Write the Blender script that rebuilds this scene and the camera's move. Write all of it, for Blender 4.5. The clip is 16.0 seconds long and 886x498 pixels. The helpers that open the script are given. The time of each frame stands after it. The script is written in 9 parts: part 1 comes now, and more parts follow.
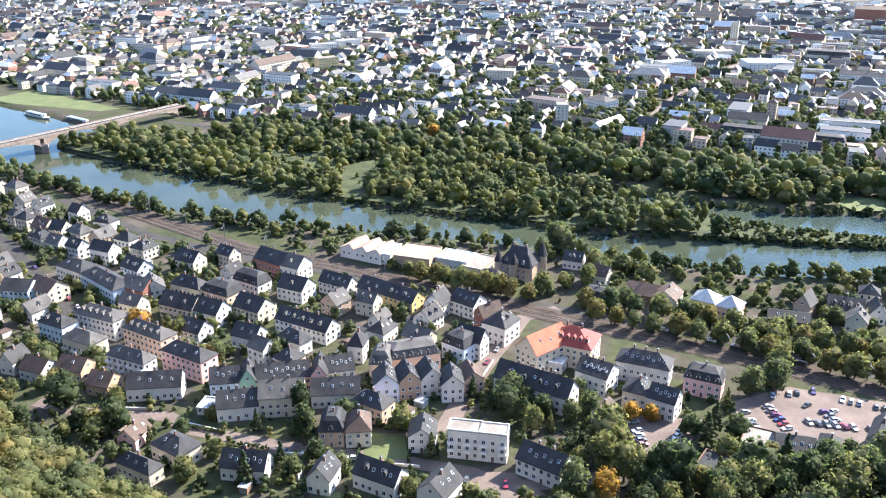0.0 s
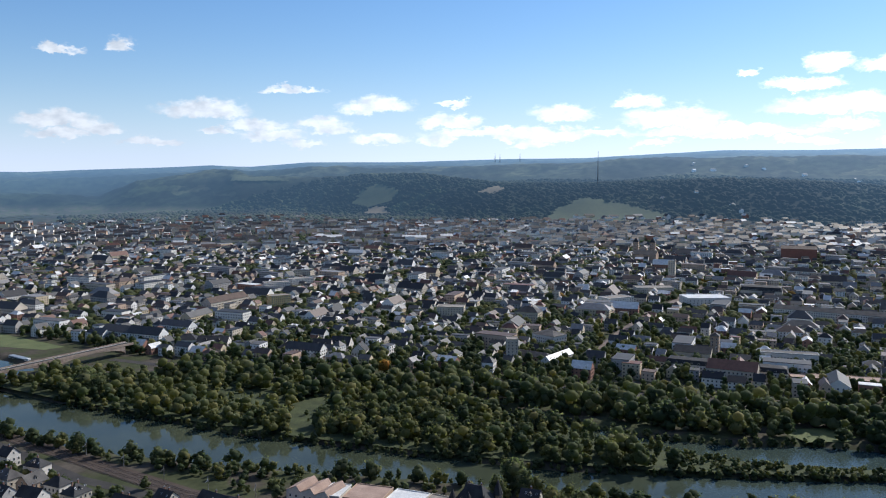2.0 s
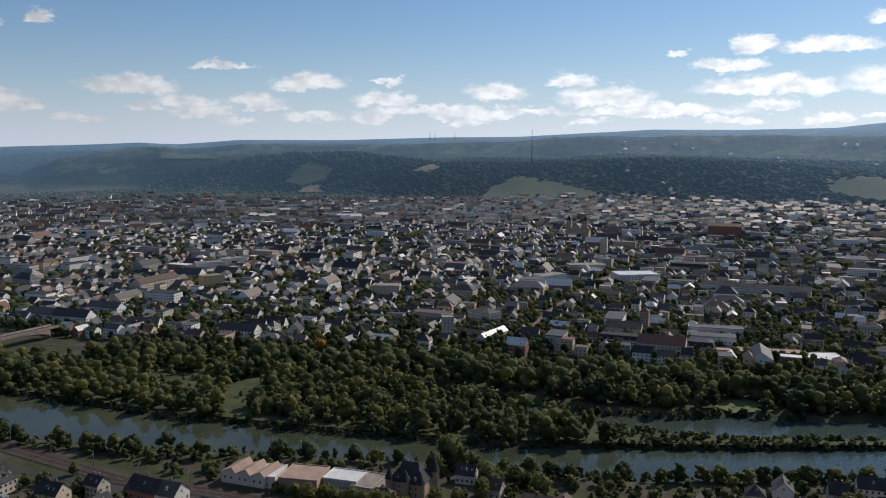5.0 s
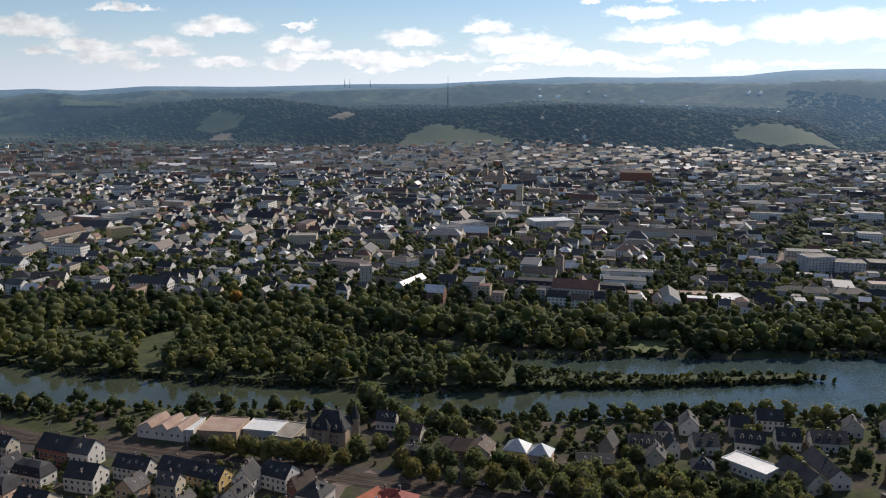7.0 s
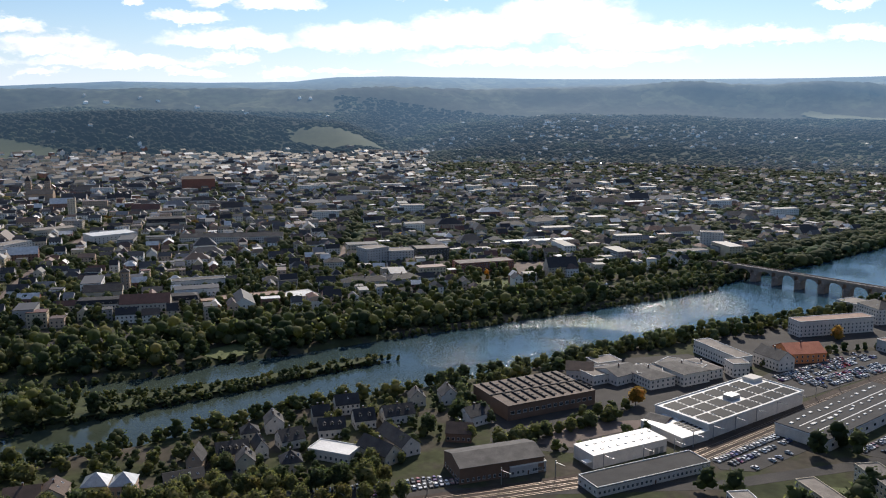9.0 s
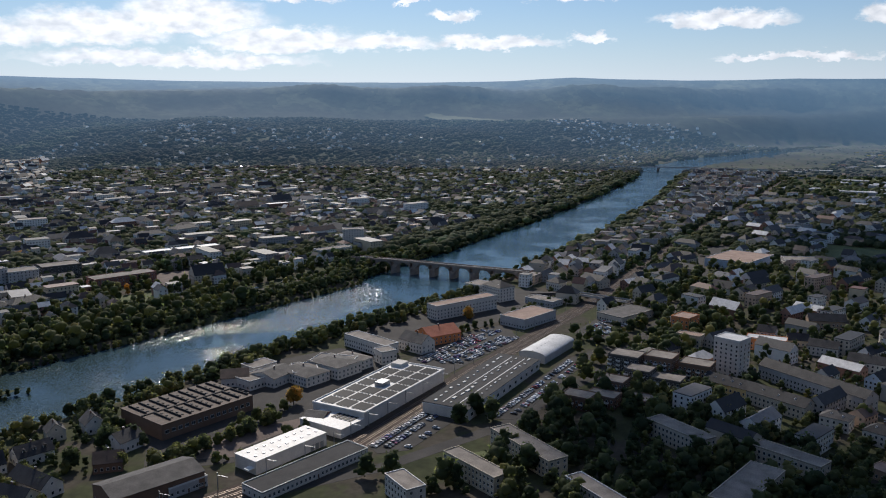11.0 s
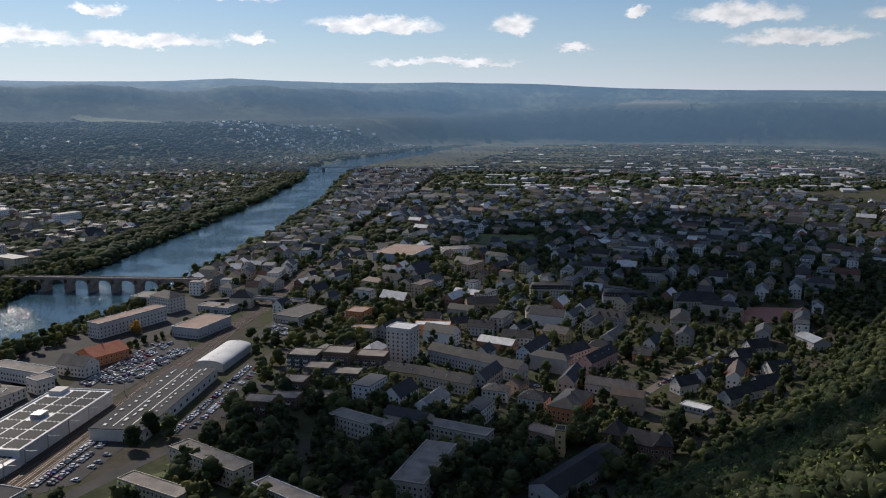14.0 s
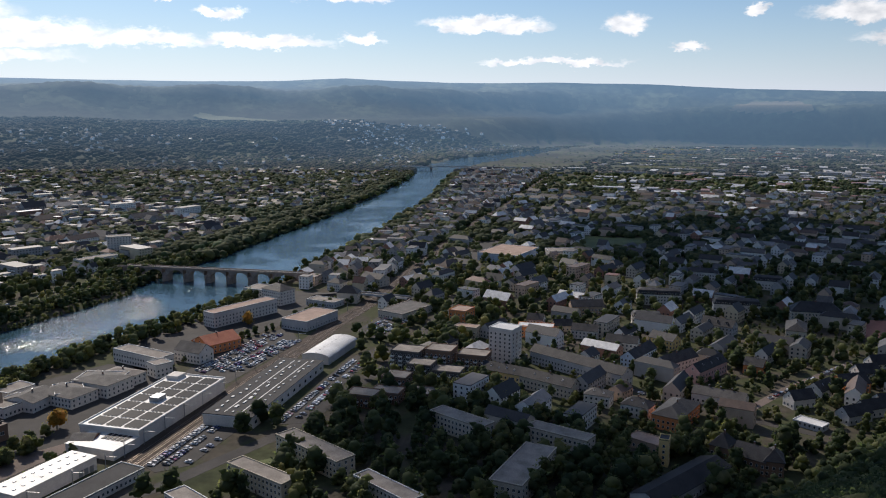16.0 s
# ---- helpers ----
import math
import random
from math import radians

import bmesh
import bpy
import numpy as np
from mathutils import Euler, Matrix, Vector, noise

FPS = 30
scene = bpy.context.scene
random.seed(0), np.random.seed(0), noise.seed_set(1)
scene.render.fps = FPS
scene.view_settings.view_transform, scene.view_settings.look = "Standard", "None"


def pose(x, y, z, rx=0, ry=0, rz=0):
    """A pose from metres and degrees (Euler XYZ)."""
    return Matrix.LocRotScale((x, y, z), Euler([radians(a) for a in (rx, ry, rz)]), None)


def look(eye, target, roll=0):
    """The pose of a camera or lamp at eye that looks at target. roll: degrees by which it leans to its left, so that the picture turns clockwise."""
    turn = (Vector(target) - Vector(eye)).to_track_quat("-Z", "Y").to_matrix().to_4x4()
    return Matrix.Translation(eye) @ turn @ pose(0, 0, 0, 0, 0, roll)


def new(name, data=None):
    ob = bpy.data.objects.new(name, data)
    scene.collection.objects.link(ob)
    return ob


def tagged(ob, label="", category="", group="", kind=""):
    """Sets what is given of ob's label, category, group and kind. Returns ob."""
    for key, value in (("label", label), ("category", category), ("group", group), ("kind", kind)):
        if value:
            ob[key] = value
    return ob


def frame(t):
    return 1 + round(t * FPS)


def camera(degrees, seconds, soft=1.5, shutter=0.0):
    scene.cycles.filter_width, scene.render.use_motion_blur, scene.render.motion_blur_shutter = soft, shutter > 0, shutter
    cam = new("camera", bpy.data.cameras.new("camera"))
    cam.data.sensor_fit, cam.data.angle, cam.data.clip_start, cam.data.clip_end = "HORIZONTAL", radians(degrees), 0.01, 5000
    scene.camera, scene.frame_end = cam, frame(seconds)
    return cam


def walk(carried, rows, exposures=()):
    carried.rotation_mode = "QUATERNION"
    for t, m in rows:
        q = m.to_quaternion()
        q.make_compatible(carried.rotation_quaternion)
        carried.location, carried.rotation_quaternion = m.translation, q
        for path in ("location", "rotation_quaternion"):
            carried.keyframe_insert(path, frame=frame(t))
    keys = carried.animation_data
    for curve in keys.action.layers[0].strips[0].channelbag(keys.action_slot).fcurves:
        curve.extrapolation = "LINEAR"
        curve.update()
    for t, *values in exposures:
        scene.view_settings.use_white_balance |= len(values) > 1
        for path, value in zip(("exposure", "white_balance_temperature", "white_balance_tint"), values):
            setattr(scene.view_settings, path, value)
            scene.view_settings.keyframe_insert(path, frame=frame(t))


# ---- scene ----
cam = camera(55.98, 16.0, soft=1.1)
EYE = (0.0, 0.0, 175.0)
# seconds, heading (clockwise from +y), pitch, roll
ROWS = [
    (0.0, 0.08, -21.27, -0.18), (0.5, 0.91, -18.58, -0.18), (0.8, 1.41, -12.3, -0.18), (1.0, 1.85, -8.2, -0.11),
    (1.5, 2.71, -5.23, -0.07), (2.0, 3.5, -5.21, 0.04), (2.5, 4.31, -5.15, 0.05), (3.0, 5.09, -5.08, 0.05),
    (3.5, 5.83, -5.05, 0.18), (4.0, 6.52, -4.99, 0.18), (4.2, 6.79, -4.95, 0.19), (6.3, 9.43, -10.27, 0.28),
    (6.5, 9.66, -10.25, 0.28), (7.0, 13.7, -10.2, 0.29), (7.5, 22.87, -10.07, 0.37), (8.0, 31.44, -9.98, 0.32),
    (8.2, 33.88, -9.93, 0.21), (10.3, 58.33, -9.61, -0.04), (10.5, 60.79, -9.61, -0.11), (11.0, 67.34, -9.61, -0.09),
    (11.5, 74.17, -9.6, -0.17), (12.0, 80.34, -9.6, -0.11), (12.5, 80.98, -9.6, -0.09), (13.0, 80.64, -9.6, -0.01),
    (13.5, 86.36, -9.56, -0.03), (14.0, 89.92, -9.54, -0.02), (14.5, 88.46, -9.54, 0.07), (15.0, 87.67, -9.53, 0.15),
    (15.5, 86.84, -9.53, 0.18), (16.0, 82.63, -9.55, 0.28),
]
walk(cam, [(t, pose(*EYE, 90, 0, -az) @ pose(0, 0, 0, pitch, 0, 0) @ pose(0, 0, 0, 0, 0, roll)) for t, az, pitch, roll in ROWS],
     exposures=[(0.0, 2.08, 6150, 10), (0.6, 2.08, 6150, 10), (1.0, 1.4, 6050, 9), (1.5, 0.5, 6000, 9), (2.0, 0.18, 5950, 9), (2.5, -0.1, 6000, 9), (3.0, -0.24, 6050, 9), (4.2, -0.32, 6250, 10), (6.5, -0.12, 6700, 11), (8.2, 0.14, 6650, 11), (10.5, -0.36, 6350, 11), (12.0, -0.42, 6350, 12), (14.0, -0.4, 6550, 12), (15.0, -0.26, 6600, 12), (16.0, -0.2, 6600, 12)])

# ---- world and sun ----
SUN_AZ, SUN_EL = 55.0, 36.0
SUNWARD = Vector((math.sin(radians(SUN_AZ)) * math.cos(radians(SUN_EL)), math.cos(radians(SUN_AZ)) * math.cos(radians(SUN_EL)), math.sin(radians(SUN_EL))))
CLOUDS = []


def cloud(az, el, w, h):
    """One cumulus in the sky: heading, elevation, half width and half height in degrees."""
    CLOUDS.append((az, el, w, h))


# low band over the hills in front of the town
cloud(-21, 3.2, 2.6, 0.7); cloud(-21, 7.6, 1.2, 0.4); cloud(-17.3, 7.8, 0.8, 0.7); cloud(-12.3, 4.0, 2.8, 0.8)
cloud(-9.0, 3.2, 2.2, 0.6); cloud(-6.8, 5.4, 2.2, 0.35); cloud(-4.5, 3.1, 2.0, 0.7); cloud(-1.0, 4.4, 2.6, 0.8)
cloud(4.2, 4.7, 1.3, 0.3); cloud(4.0, 3.4, 2.2, 0.7); cloud(11.5, 3.8, 2.2, 0.8); cloud(16.5, 4.6, 1.6, 0.7)
cloud(19, 3.5, 3.2, 0.9); cloud(23.2, 6.3, 0.7, 0.3); cloud(28, 6.6, 1.5, 0.8); cloud(26.5, 5.4, 2.2, 0.5)
cloud(32.4, 6.4, 2.8, 0.7); cloud(29, 4.0, 4.6, 0.9); cloud(22.0, 2.6, 6, 0.5); cloud(8, 2.6, 6, 0.5); cloud(-16.5, 12.2, 2.4, 0.5)
for k in range(20):
    cloud(-21 + 3 * k + 0.9 * math.sin(k * 5.1), 2.4 + 0.5 * math.sin(k * 2.3), 1.7 + 0.5 * math.sin(k * 3.7), 0.42 + 0.14 * math.sin(k * 1.9))
# the bright field under the sun
cloud(38, 4.2, 5, 1.3); cloud(45, 4.6, 5, 1.5); cloud(42, 7.5, 5, 1.0); cloud(51, 5.5, 5, 1.6); cloud(57, 4.2, 6, 1.1)
cloud(50, 3.0, 9, 0.7); cloud(36.5, 7.9, 2.2, 0.8); cloud(58, 7.3, 3.4, 0.9); cloud(63.5, 4.2, 3.5, 0.8); cloud(53, 8.6, 3, 1)
# single clouds to the south
cloud(62.0, 7.2, 0.8, 0.25); cloud(65.3, 6.8, 1.0, 0.3); cloud(68.0, 5.9, 1.6, 0.5); cloud(75.6, 7.3, 4.0, 0.9); cloud(70.6, 4.2, 4.6, 0.6)
cloud(77.2, 4.5, 1.6, 0.4); cloud(85.6, 5.4, 4.4, 0.7); cloud(94.6, 5.3, 1.5, 0.8); cloud(102.6, 6.1, 0.8, 0.4)
cloud(109, 5.7, 3.6, 0.9); cloud(112.6, 4.3, 4.2, 0.6); cloud(119, 5.6, 3.0, 0.8); cloud(98.5, 4.0, 1.2, 0.3); cloud(90, 3.0, 5, 0.3)
# broken cloud overhead and behind, out of view, added to whiten the sky light
cloud(20, 34, 16, 6); cloud(95, 40, 18, 7); cloud(-40, 45, 22, 8); cloud(-110, 35, 20, 7); cloud(-165, 50, 26, 9); cloud(140, 32, 16, 6); cloud(60, 62, 26, 7); cloud(-75, 70, 40, 7); cloud(165, 72, 40, 6); cloud(-5, 58, 18, 6)
cloud(-45, 9, 6, 1.5); cloud(-70, 20, 9, 3); cloud(-120, 14, 9, 2); cloud(170, 16, 9, 3); cloud(140, 8, 6, 1.5)


def build_world():
    w = bpy.data.worlds.new("world")
    scene.world = w
    w.use_nodes = True
    nt = w.node_tree
    nt.nodes.clear()
    N, K = nt.nodes.new, nt.links.new

    def math_node(op, a, b=None, c=None, clamp=False):
        n = N("ShaderNodeMath")
        n.operation, n.use_clamp = op, clamp
        for i, v in enumerate((a, b, c)):
            if v is None:
                continue
            if isinstance(v, (int, float)):
                n.inputs[i].default_value = v
            else:
                K(v, n.inputs[i])
        return n.outputs[0]

    sky = N("ShaderNodeTexSky")
    sky.sky_type, sky.sun_disc = "NISHITA", False
    sky.sun_elevation, sky.sun_rotation = radians(SUN_EL), radians(SUN_AZ)
    sky.air_density, sky.dust_density, sky.ozone_density = 1.15, 0.35, 3.0
    tc = N("ShaderNodeTexCoord")
    sep = N("ShaderNodeSeparateXYZ")
    K(tc.outputs["Generated"], sep.inputs[0])
    az = math_node("MULTIPLY", math_node("ARCTAN2", sep.outputs[0], sep.outputs[1]), 180 / math.pi)
    el = math_node("MULTIPLY", math_node("ARCSINE", sep.outputs[2]), 180 / math.pi)
    comb = N("ShaderNodeCombineXYZ")
    K(az, comb.inputs[0]), K(el, comb.inputs[1])
    # ragged outlines: the lookup is pushed about by noise at two sizes
    stretch = N("ShaderNodeVectorMath")
    stretch.operation = "MULTIPLY"
    stretch.inputs[1].default_value = (0.55, 1.0, 1.0)
    K(comb.outputs[0], stretch.inputs[0])
    n1 = N("ShaderNodeTexNoise")
    n1.inputs["Scale"].default_value, n1.inputs["Detail"].default_value, n1.inputs["Roughness"].default_value = 1.0, 8.0, 0.66
    K(stretch.outputs[0], n1.inputs["Vector"])
    push = N("ShaderNodeVectorMath")
    push.operation = "MULTIPLY_ADD"
    push.inputs[1].default_value, push.inputs[2].default_value = (3.4, 2.0, 0), (-1.7, -1.0, 0)
    K(n1.outputs["Color"], push.inputs[0])
    moved = N("ShaderNodeVectorMath")
    K(comb.outputs[0], moved.inputs[0]), K(push.outputs[0], moved.inputs[1])
    best = None
    for a, e, ww, hh in CLOUDS:
        s = N("ShaderNodeVectorMath")
        s.operation = "MULTIPLY_ADD"
        s.inputs[1].default_value, s.inputs[2].default_value = (1 / ww, 1 / hh, 0), (-a / ww, -e / hh, 0)
        K(moved.outputs[0], s.inputs[0])
        flip, fold = N("ShaderNodeVectorMath"), N("ShaderNodeVectorMath")
        flip.operation, fold.operation = "MULTIPLY", "MAXIMUM"
        flip.inputs[1].default_value = (-1, -1.9, 0)              # flat undersides
        K(s.outputs[0], flip.inputs[0]), K(s.outputs[0], fold.inputs[0]), K(flip.outputs[0], fold.inputs[1])
        ln = N("ShaderNodeVectorMath")
        ln.operation = "LENGTH"
        K(fold.outputs[0], ln.inputs[0])
        best = ln.outputs["Value"] if best is None else math_node("MINIMUM", best, ln.outputs["Value"])
    dens = N("ShaderNodeMapRange")
    dens.interpolation_type = "SMOOTHSTEP"
    for i, v in enumerate((1.2, 0.62, 0.0, 0.9)):
        dens.inputs[i + 1].default_value = v
    K(best, dens.inputs[0])
    # light tops, grey undersides
    n2 = N("ShaderNodeTexNoise")
    n2.inputs["Scale"].default_value, n2.inputs["Detail"].default_value = 1.5, 6.0
    K(stretch.outputs[0], n2.inputs["Vector"])
    shade = N("ShaderNodeValToRGB")
    shade.color_ramp.elements[0].position, shade.color_ramp.elements[0].color = 0.34, (9.2, 9.6, 10.2, 1)
    shade.color_ramp.elements[1].position, shade.color_ramp.elements[1].color = 0.61, (14.2, 14.2, 14.3, 1)
    K(n2.outputs["Fac"], shade.inputs[0])
    # thin veil low over the horizon
    veil = math_node("MULTIPLY", math_node("POWER", 2.718, math_node("MULTIPLY", math_node("ABSOLUTE", el), -0.34)), 0.66)
    mixv = N("ShaderNodeMix")
    mixv.data_type = "RGBA"
    tint = N("ShaderNodeVectorMath")
    tint.operation = "MULTIPLY"
    tint.inputs[1].default_value = (0.68, 0.87, 1.10)
    K(sky.outputs[0], tint.inputs[0])
    K(veil, mixv.inputs[0]), K(tint.outputs[0], mixv.inputs[6])
    mixv.inputs[7].default_value = (9.6, 10.8, 13.8, 1)
    # clouds and haze gleam more towards the sun
    near_sun = N("ShaderNodeVectorMath")
    near_sun.operation = "DOT_PRODUCT"
    near_sun.inputs[1].default_value = SUNWARD
    K(tc.outputs["Generated"], near_sun.inputs[0])
    gleam = N("ShaderNodeMapRange")
    for i, v in enumerate((0.3, 0.85, 0.64, 1.18)):
        gleam.inputs[i + 1].default_value = v
    K(near_sun.outputs["Value"], gleam.inputs[0])
    lit = N("ShaderNodeVectorMath")
    lit.operation = "SCALE"
    K(shade.outputs[0], lit.inputs[0]), K(gleam.outputs[0], lit.inputs["Scale"])
    mixc = N("ShaderNodeMix")
    mixc.data_type = "RGBA"
    K(dens.outputs[0], mixc.inputs[0]), K(mixv.outputs[2], mixc.inputs[6]), K(lit.outputs[0], mixc.inputs[7])
    low = math_node("MULTIPLY", math_node("POWER", 2.718, math_node("MULTIPLY", math_node("ABSOLUTE", el), -0.34)), 0.6)
    glow = N("ShaderNodeVectorMath")
    glow.operation = "SCALE"
    glow.inputs[0].default_value = (10.6, 11.4, 13.2)
    K(gleam.outputs[0], glow.inputs["Scale"])
    mixl = N("ShaderNodeMix")
    mixl.data_type = "RGBA"
    K(low, mixl.inputs[0]), K(mixc.outputs[2], mixl.inputs[6]), K(glow.outputs[0], mixl.inputs[7])
    bg = N("ShaderNodeBackground")
    bg.inputs[1].default_value = 0.094
    K(mixl.outputs[2], bg.inputs[0])
    out = N("ShaderNodeOutputWorld")
    K(bg.outputs[0], out.inputs[0])


build_world()
lamp = bpy.data.lights.new("sun", "SUN")
lamp.energy, lamp.angle, lamp.color = 5.0, radians(0.55), (1.0, 0.91, 0.79)
sun = new("sun", lamp)
sun.matrix_world = look(SUNWARD * 900, (0, 0, 0))


# ---- materials ----
def ramp_material(name, stops, rough=0.8, source="noise", scale=0.3, fine=4.0, bump=0.0, metal=0.0, spread=0.25, spec=0.3):
    """Colour from a ramp over noise, the object's random or the island's random; a finer noise varies it and gives relief."""
    m = bpy.data.materials.new(name)
    m.use_nodes = True
    nt = m.node_tree
    N, K = nt.nodes.new, nt.links.new
    p = nt.nodes["Principled BSDF"]
    p.inputs["Roughness"].default_value, p.inputs["Metallic"].default_value = rough, metal
    p.inputs["Specular IOR Level"].default_value = spec
    geo = N("ShaderNodeNewGeometry")
    pos = geo.outputs["Position"]
    ramp = N("ShaderNodeValToRGB")
    els = ramp.color_ramp.elements
    while len(els) < len(stops):
        els.new(0.5)
    for e, (at, col) in zip(els, stops):
        e.position, e.color = at, (*col, 1)
    if source == "noise":
        nz = N("ShaderNodeTexNoise")
        nz.inputs["Scale"].default_value, nz.inputs["Detail"].default_value = scale, 6.0
        K(pos, nz.inputs["Vector"]), K(nz.outputs["Fac"], ramp.inputs[0])
    elif source == "object":
        oi = N("ShaderNodeObjectInfo")
        K(oi.outputs["Random"], ramp.inputs[0])
    else:
        K(geo.outputs["Random Per Island"], ramp.inputs[0])
        ramp.color_ramp.interpolation = "CONSTANT" if source == "islands" else "LINEAR"
    n2 = N("ShaderNodeTexNoise")
    n2.inputs["Scale"].default_value, n2.inputs["Detail"].default_value, n2.inputs["Roughness"].default_value = fine, 5.0, 0.65
    K(pos, n2.inputs["Vector"])
    var = N("ShaderNodeMapRange")
    for i, v in enumerate((0.25, 0.75, 1 - spread, 1 + spread)):
        var.inputs[i + 1].default_value = v
    K(n2.outputs["Fac"], var.inputs[0])
    mul = N("ShaderNodeVectorMath")
    mul.operation = "SCALE"
    K(ramp.outputs[0], mul.inputs[0]), K(var.outputs[0], mul.inputs["Scale"])
    K(mul.outputs[0], p.inputs["Base Color"])
    if bump:
        b = N("ShaderNodeBump")
        b.inputs["Strength"].default_value, b.inputs["Distance"].default_value = bump, 0.2
        K(n2.outputs["Fac"], b.inputs["Height"]), K(b.outputs[0], p.inputs["Normal"])
    return m


def plain(name, col, rough=0.8, fine=1.5, spread=0.14, bump=0.0, metal=0.0, spec=0.3):
    dark = tuple(c * 0.86 for c in col)
    return ramp_material(name, [(0.35, dark), (0.65, col)], rough, "noise", 0.25, fine, bump, metal, spread, spec)


WALL = {
    "white": plain("white_render", (0.63, 0.585, 0.525)), "cream": plain("cream_render", (0.56, 0.48, 0.36)),
    "yellow": plain("yellow_render", (0.70, 0.50, 0.22)), "peach": plain("peach_render", (0.68, 0.46, 0.33)),
    "pink": plain("pink_render", (0.66, 0.40, 0.36)), "green": plain("mint_render", (0.36, 0.55, 0.40)),
    "blue": plain("pale_blue_render", (0.52, 0.60, 0.68)), "grey": plain("grey_render", (0.45, 0.44, 0.43)),
    "beige": plain("beige_render", (0.52, 0.46, 0.37)), "brown": plain("brown_brick", (0.20, 0.12, 0.08)),
    "brick": plain("red_brick", (0.28, 0.12, 0.085)), "orange": plain("orange_render", (0.66, 0.24, 0.09)),
    "sand": plain("sandstone", (0.42, 0.30, 0.21)), "dark": plain("dark_cladding", (0.09, 0.085, 0.08)),
}
ROOF = {
    "slate": ramp_material("slate_roof", [(0.3, (0.020, 0.020, 0.023)), (0.7, (0.046, 0.045, 0.047))], 0.72, "noise", 0.2, 3.0, 0.5, 0, 0.4, 0.25),
    "grey": ramp_material("grey_roof", [(0.3, (0.055, 0.051, 0.049)), (0.7, (0.105, 0.097, 0.091))], 0.8, "noise", 0.2, 2.5, 0.5, 0, 0.35),
    "brown": ramp_material("brown_tile_roof", [(0.3, (0.055, 0.037, 0.029)), (0.7, (0.105, 0.068, 0.052))], 0.75, "noise", 0.2, 3.0, 0.4),
    "red": ramp_material("red_tile_roof", [(0.3, (0.15, 0.028, 0.024)), (0.7, (0.24, 0.045, 0.036))], 0.7, "noise", 0.2, 3.0, 0.4),
    "terracotta": ramp_material("terracotta_roof", [(0.3, (0.30, 0.08, 0.04)), (0.7, (0.40, 0.12, 0.06))], 0.7, "noise", 0.2, 3.0, 0.4),
    "white": ramp_material("white_membrane_roof", [(0.3, (0.46, 0.45, 0.43)), (0.7, (0.64, 0.63, 0.61))], 0.5, "noise", 0.1, 1.2, 0.1),
    "gravel": ramp_material("gravel_roof", [(0.3, (0.15, 0.13, 0.11)), (0.7, (0.27, 0.24, 0.21))], 0.9, "noise", 0.15, 1.5, 0.3),
    "clay": ramp_material("clay_flat_roof", [(0.3, (0.24, 0.165, 0.13)), (0.7, (0.36, 0.26, 0.205))], 0.9, "noise", 0.12, 1.2, 0.2),
    "black": ramp_material("bitumen_roof", [(0.3, (0.014, 0.014, 0.016)), (0.7, (0.030, 0.030, 0.032))], 0.85, "noise", 0.12, 1.5, 0.2),
    "zinc": ramp_material("zinc_roof", [(0.3, (0.26, 0.27, 0.28)), (0.7, (0.38, 0.39, 0.40))], 0.35, "noise", 0.3, 2.0, 0.1, 0.4),
}
GLASS = ramp_material("window_glass", [(0.2, (0.02, 0.025, 0.03)), (0.8, (0.05, 0.06, 0.07))], 0.08, "object", 1, 0.4, 0, 0, 0.2, 0.7)
FRAME = plain("white_window_frame", (0.72, 0.72, 0.70), 0.5)
TRIM = plain("white_trim", (0.70, 0.69, 0.66), 0.6)
METAL = plain("grey_metal", (0.30, 0.31, 0.32), 0.4, metal=0.6)
PANEL = plain("solar_cells", (0.008, 0.009, 0.012), 0.55, 0.6, 0.2, spec=0.1)
DOORWOOD = plain("painted_door", (0.12, 0.07, 0.05), 0.5)
CHIMNEY = plain("chimney_brick", (0.22, 0.13, 0.10), 0.9, 3.0, 0.25)
ASPHALT = ramp_material("asphalt", [(0.3, (0.026, 0.024, 0.023)), (0.7, (0.052, 0.047, 0.043))], 0.9, "noise", 0.08, 1.2, 0.2)
PAVING = ramp_material("paving", [(0.3, (0.095, 0.072, 0.062)), (0.7, (0.165, 0.126, 0.108))], 0.9, "noise", 0.08, 1.5, 0.2)
BALLAST = ramp_material("ballast", [(0.3, (0.036, 0.026, 0.020)), (0.7, (0.070, 0.051, 0.040))], 0.95, "noise", 0.15, 2.5, 0.6, 0, 0.4)
GRASS = ramp_material("lawn", [(0.3, (0.070, 0.088, 0.034)), (0.7, (0.115, 0.130, 0.052))], 0.95, "noise", 0.06, 1.5, 0.5, 0, 0.3)
ROUGH_GRASS = ramp_material("rough_grass", [(0.3, (0.026, 0.034, 0.013)), (0.7, (0.058, 0.070, 0.026))], 0.95, "noise", 0.09, 0.8, 0.6, 0, 0.45)
STONE = ramp_material("bridge_stone", [(0.3, (0.20, 0.15, 0.12)), (0.7, (0.34, 0.27, 0.22))], 0.9, "noise", 0.3, 2.0, 0.5)
STEEL = plain("rail_steel", (0.22, 0.18, 0.15), 0.45, metal=0.7)
BARK = plain("bark", (0.09, 0.065, 0.045), 0.95, 6.0, 0.4, 0.6)
RUBBER = plain("tyre_rubber", (0.02, 0.02, 0.02), 0.9)
LEAF_STOPS = [(0.0, (0.054, 0.067, 0.034)), (0.4, (0.088, 0.104, 0.050)), (0.75, (0.122, 0.136, 0.066)), (1.0, (0.162, 0.160, 0.084))]


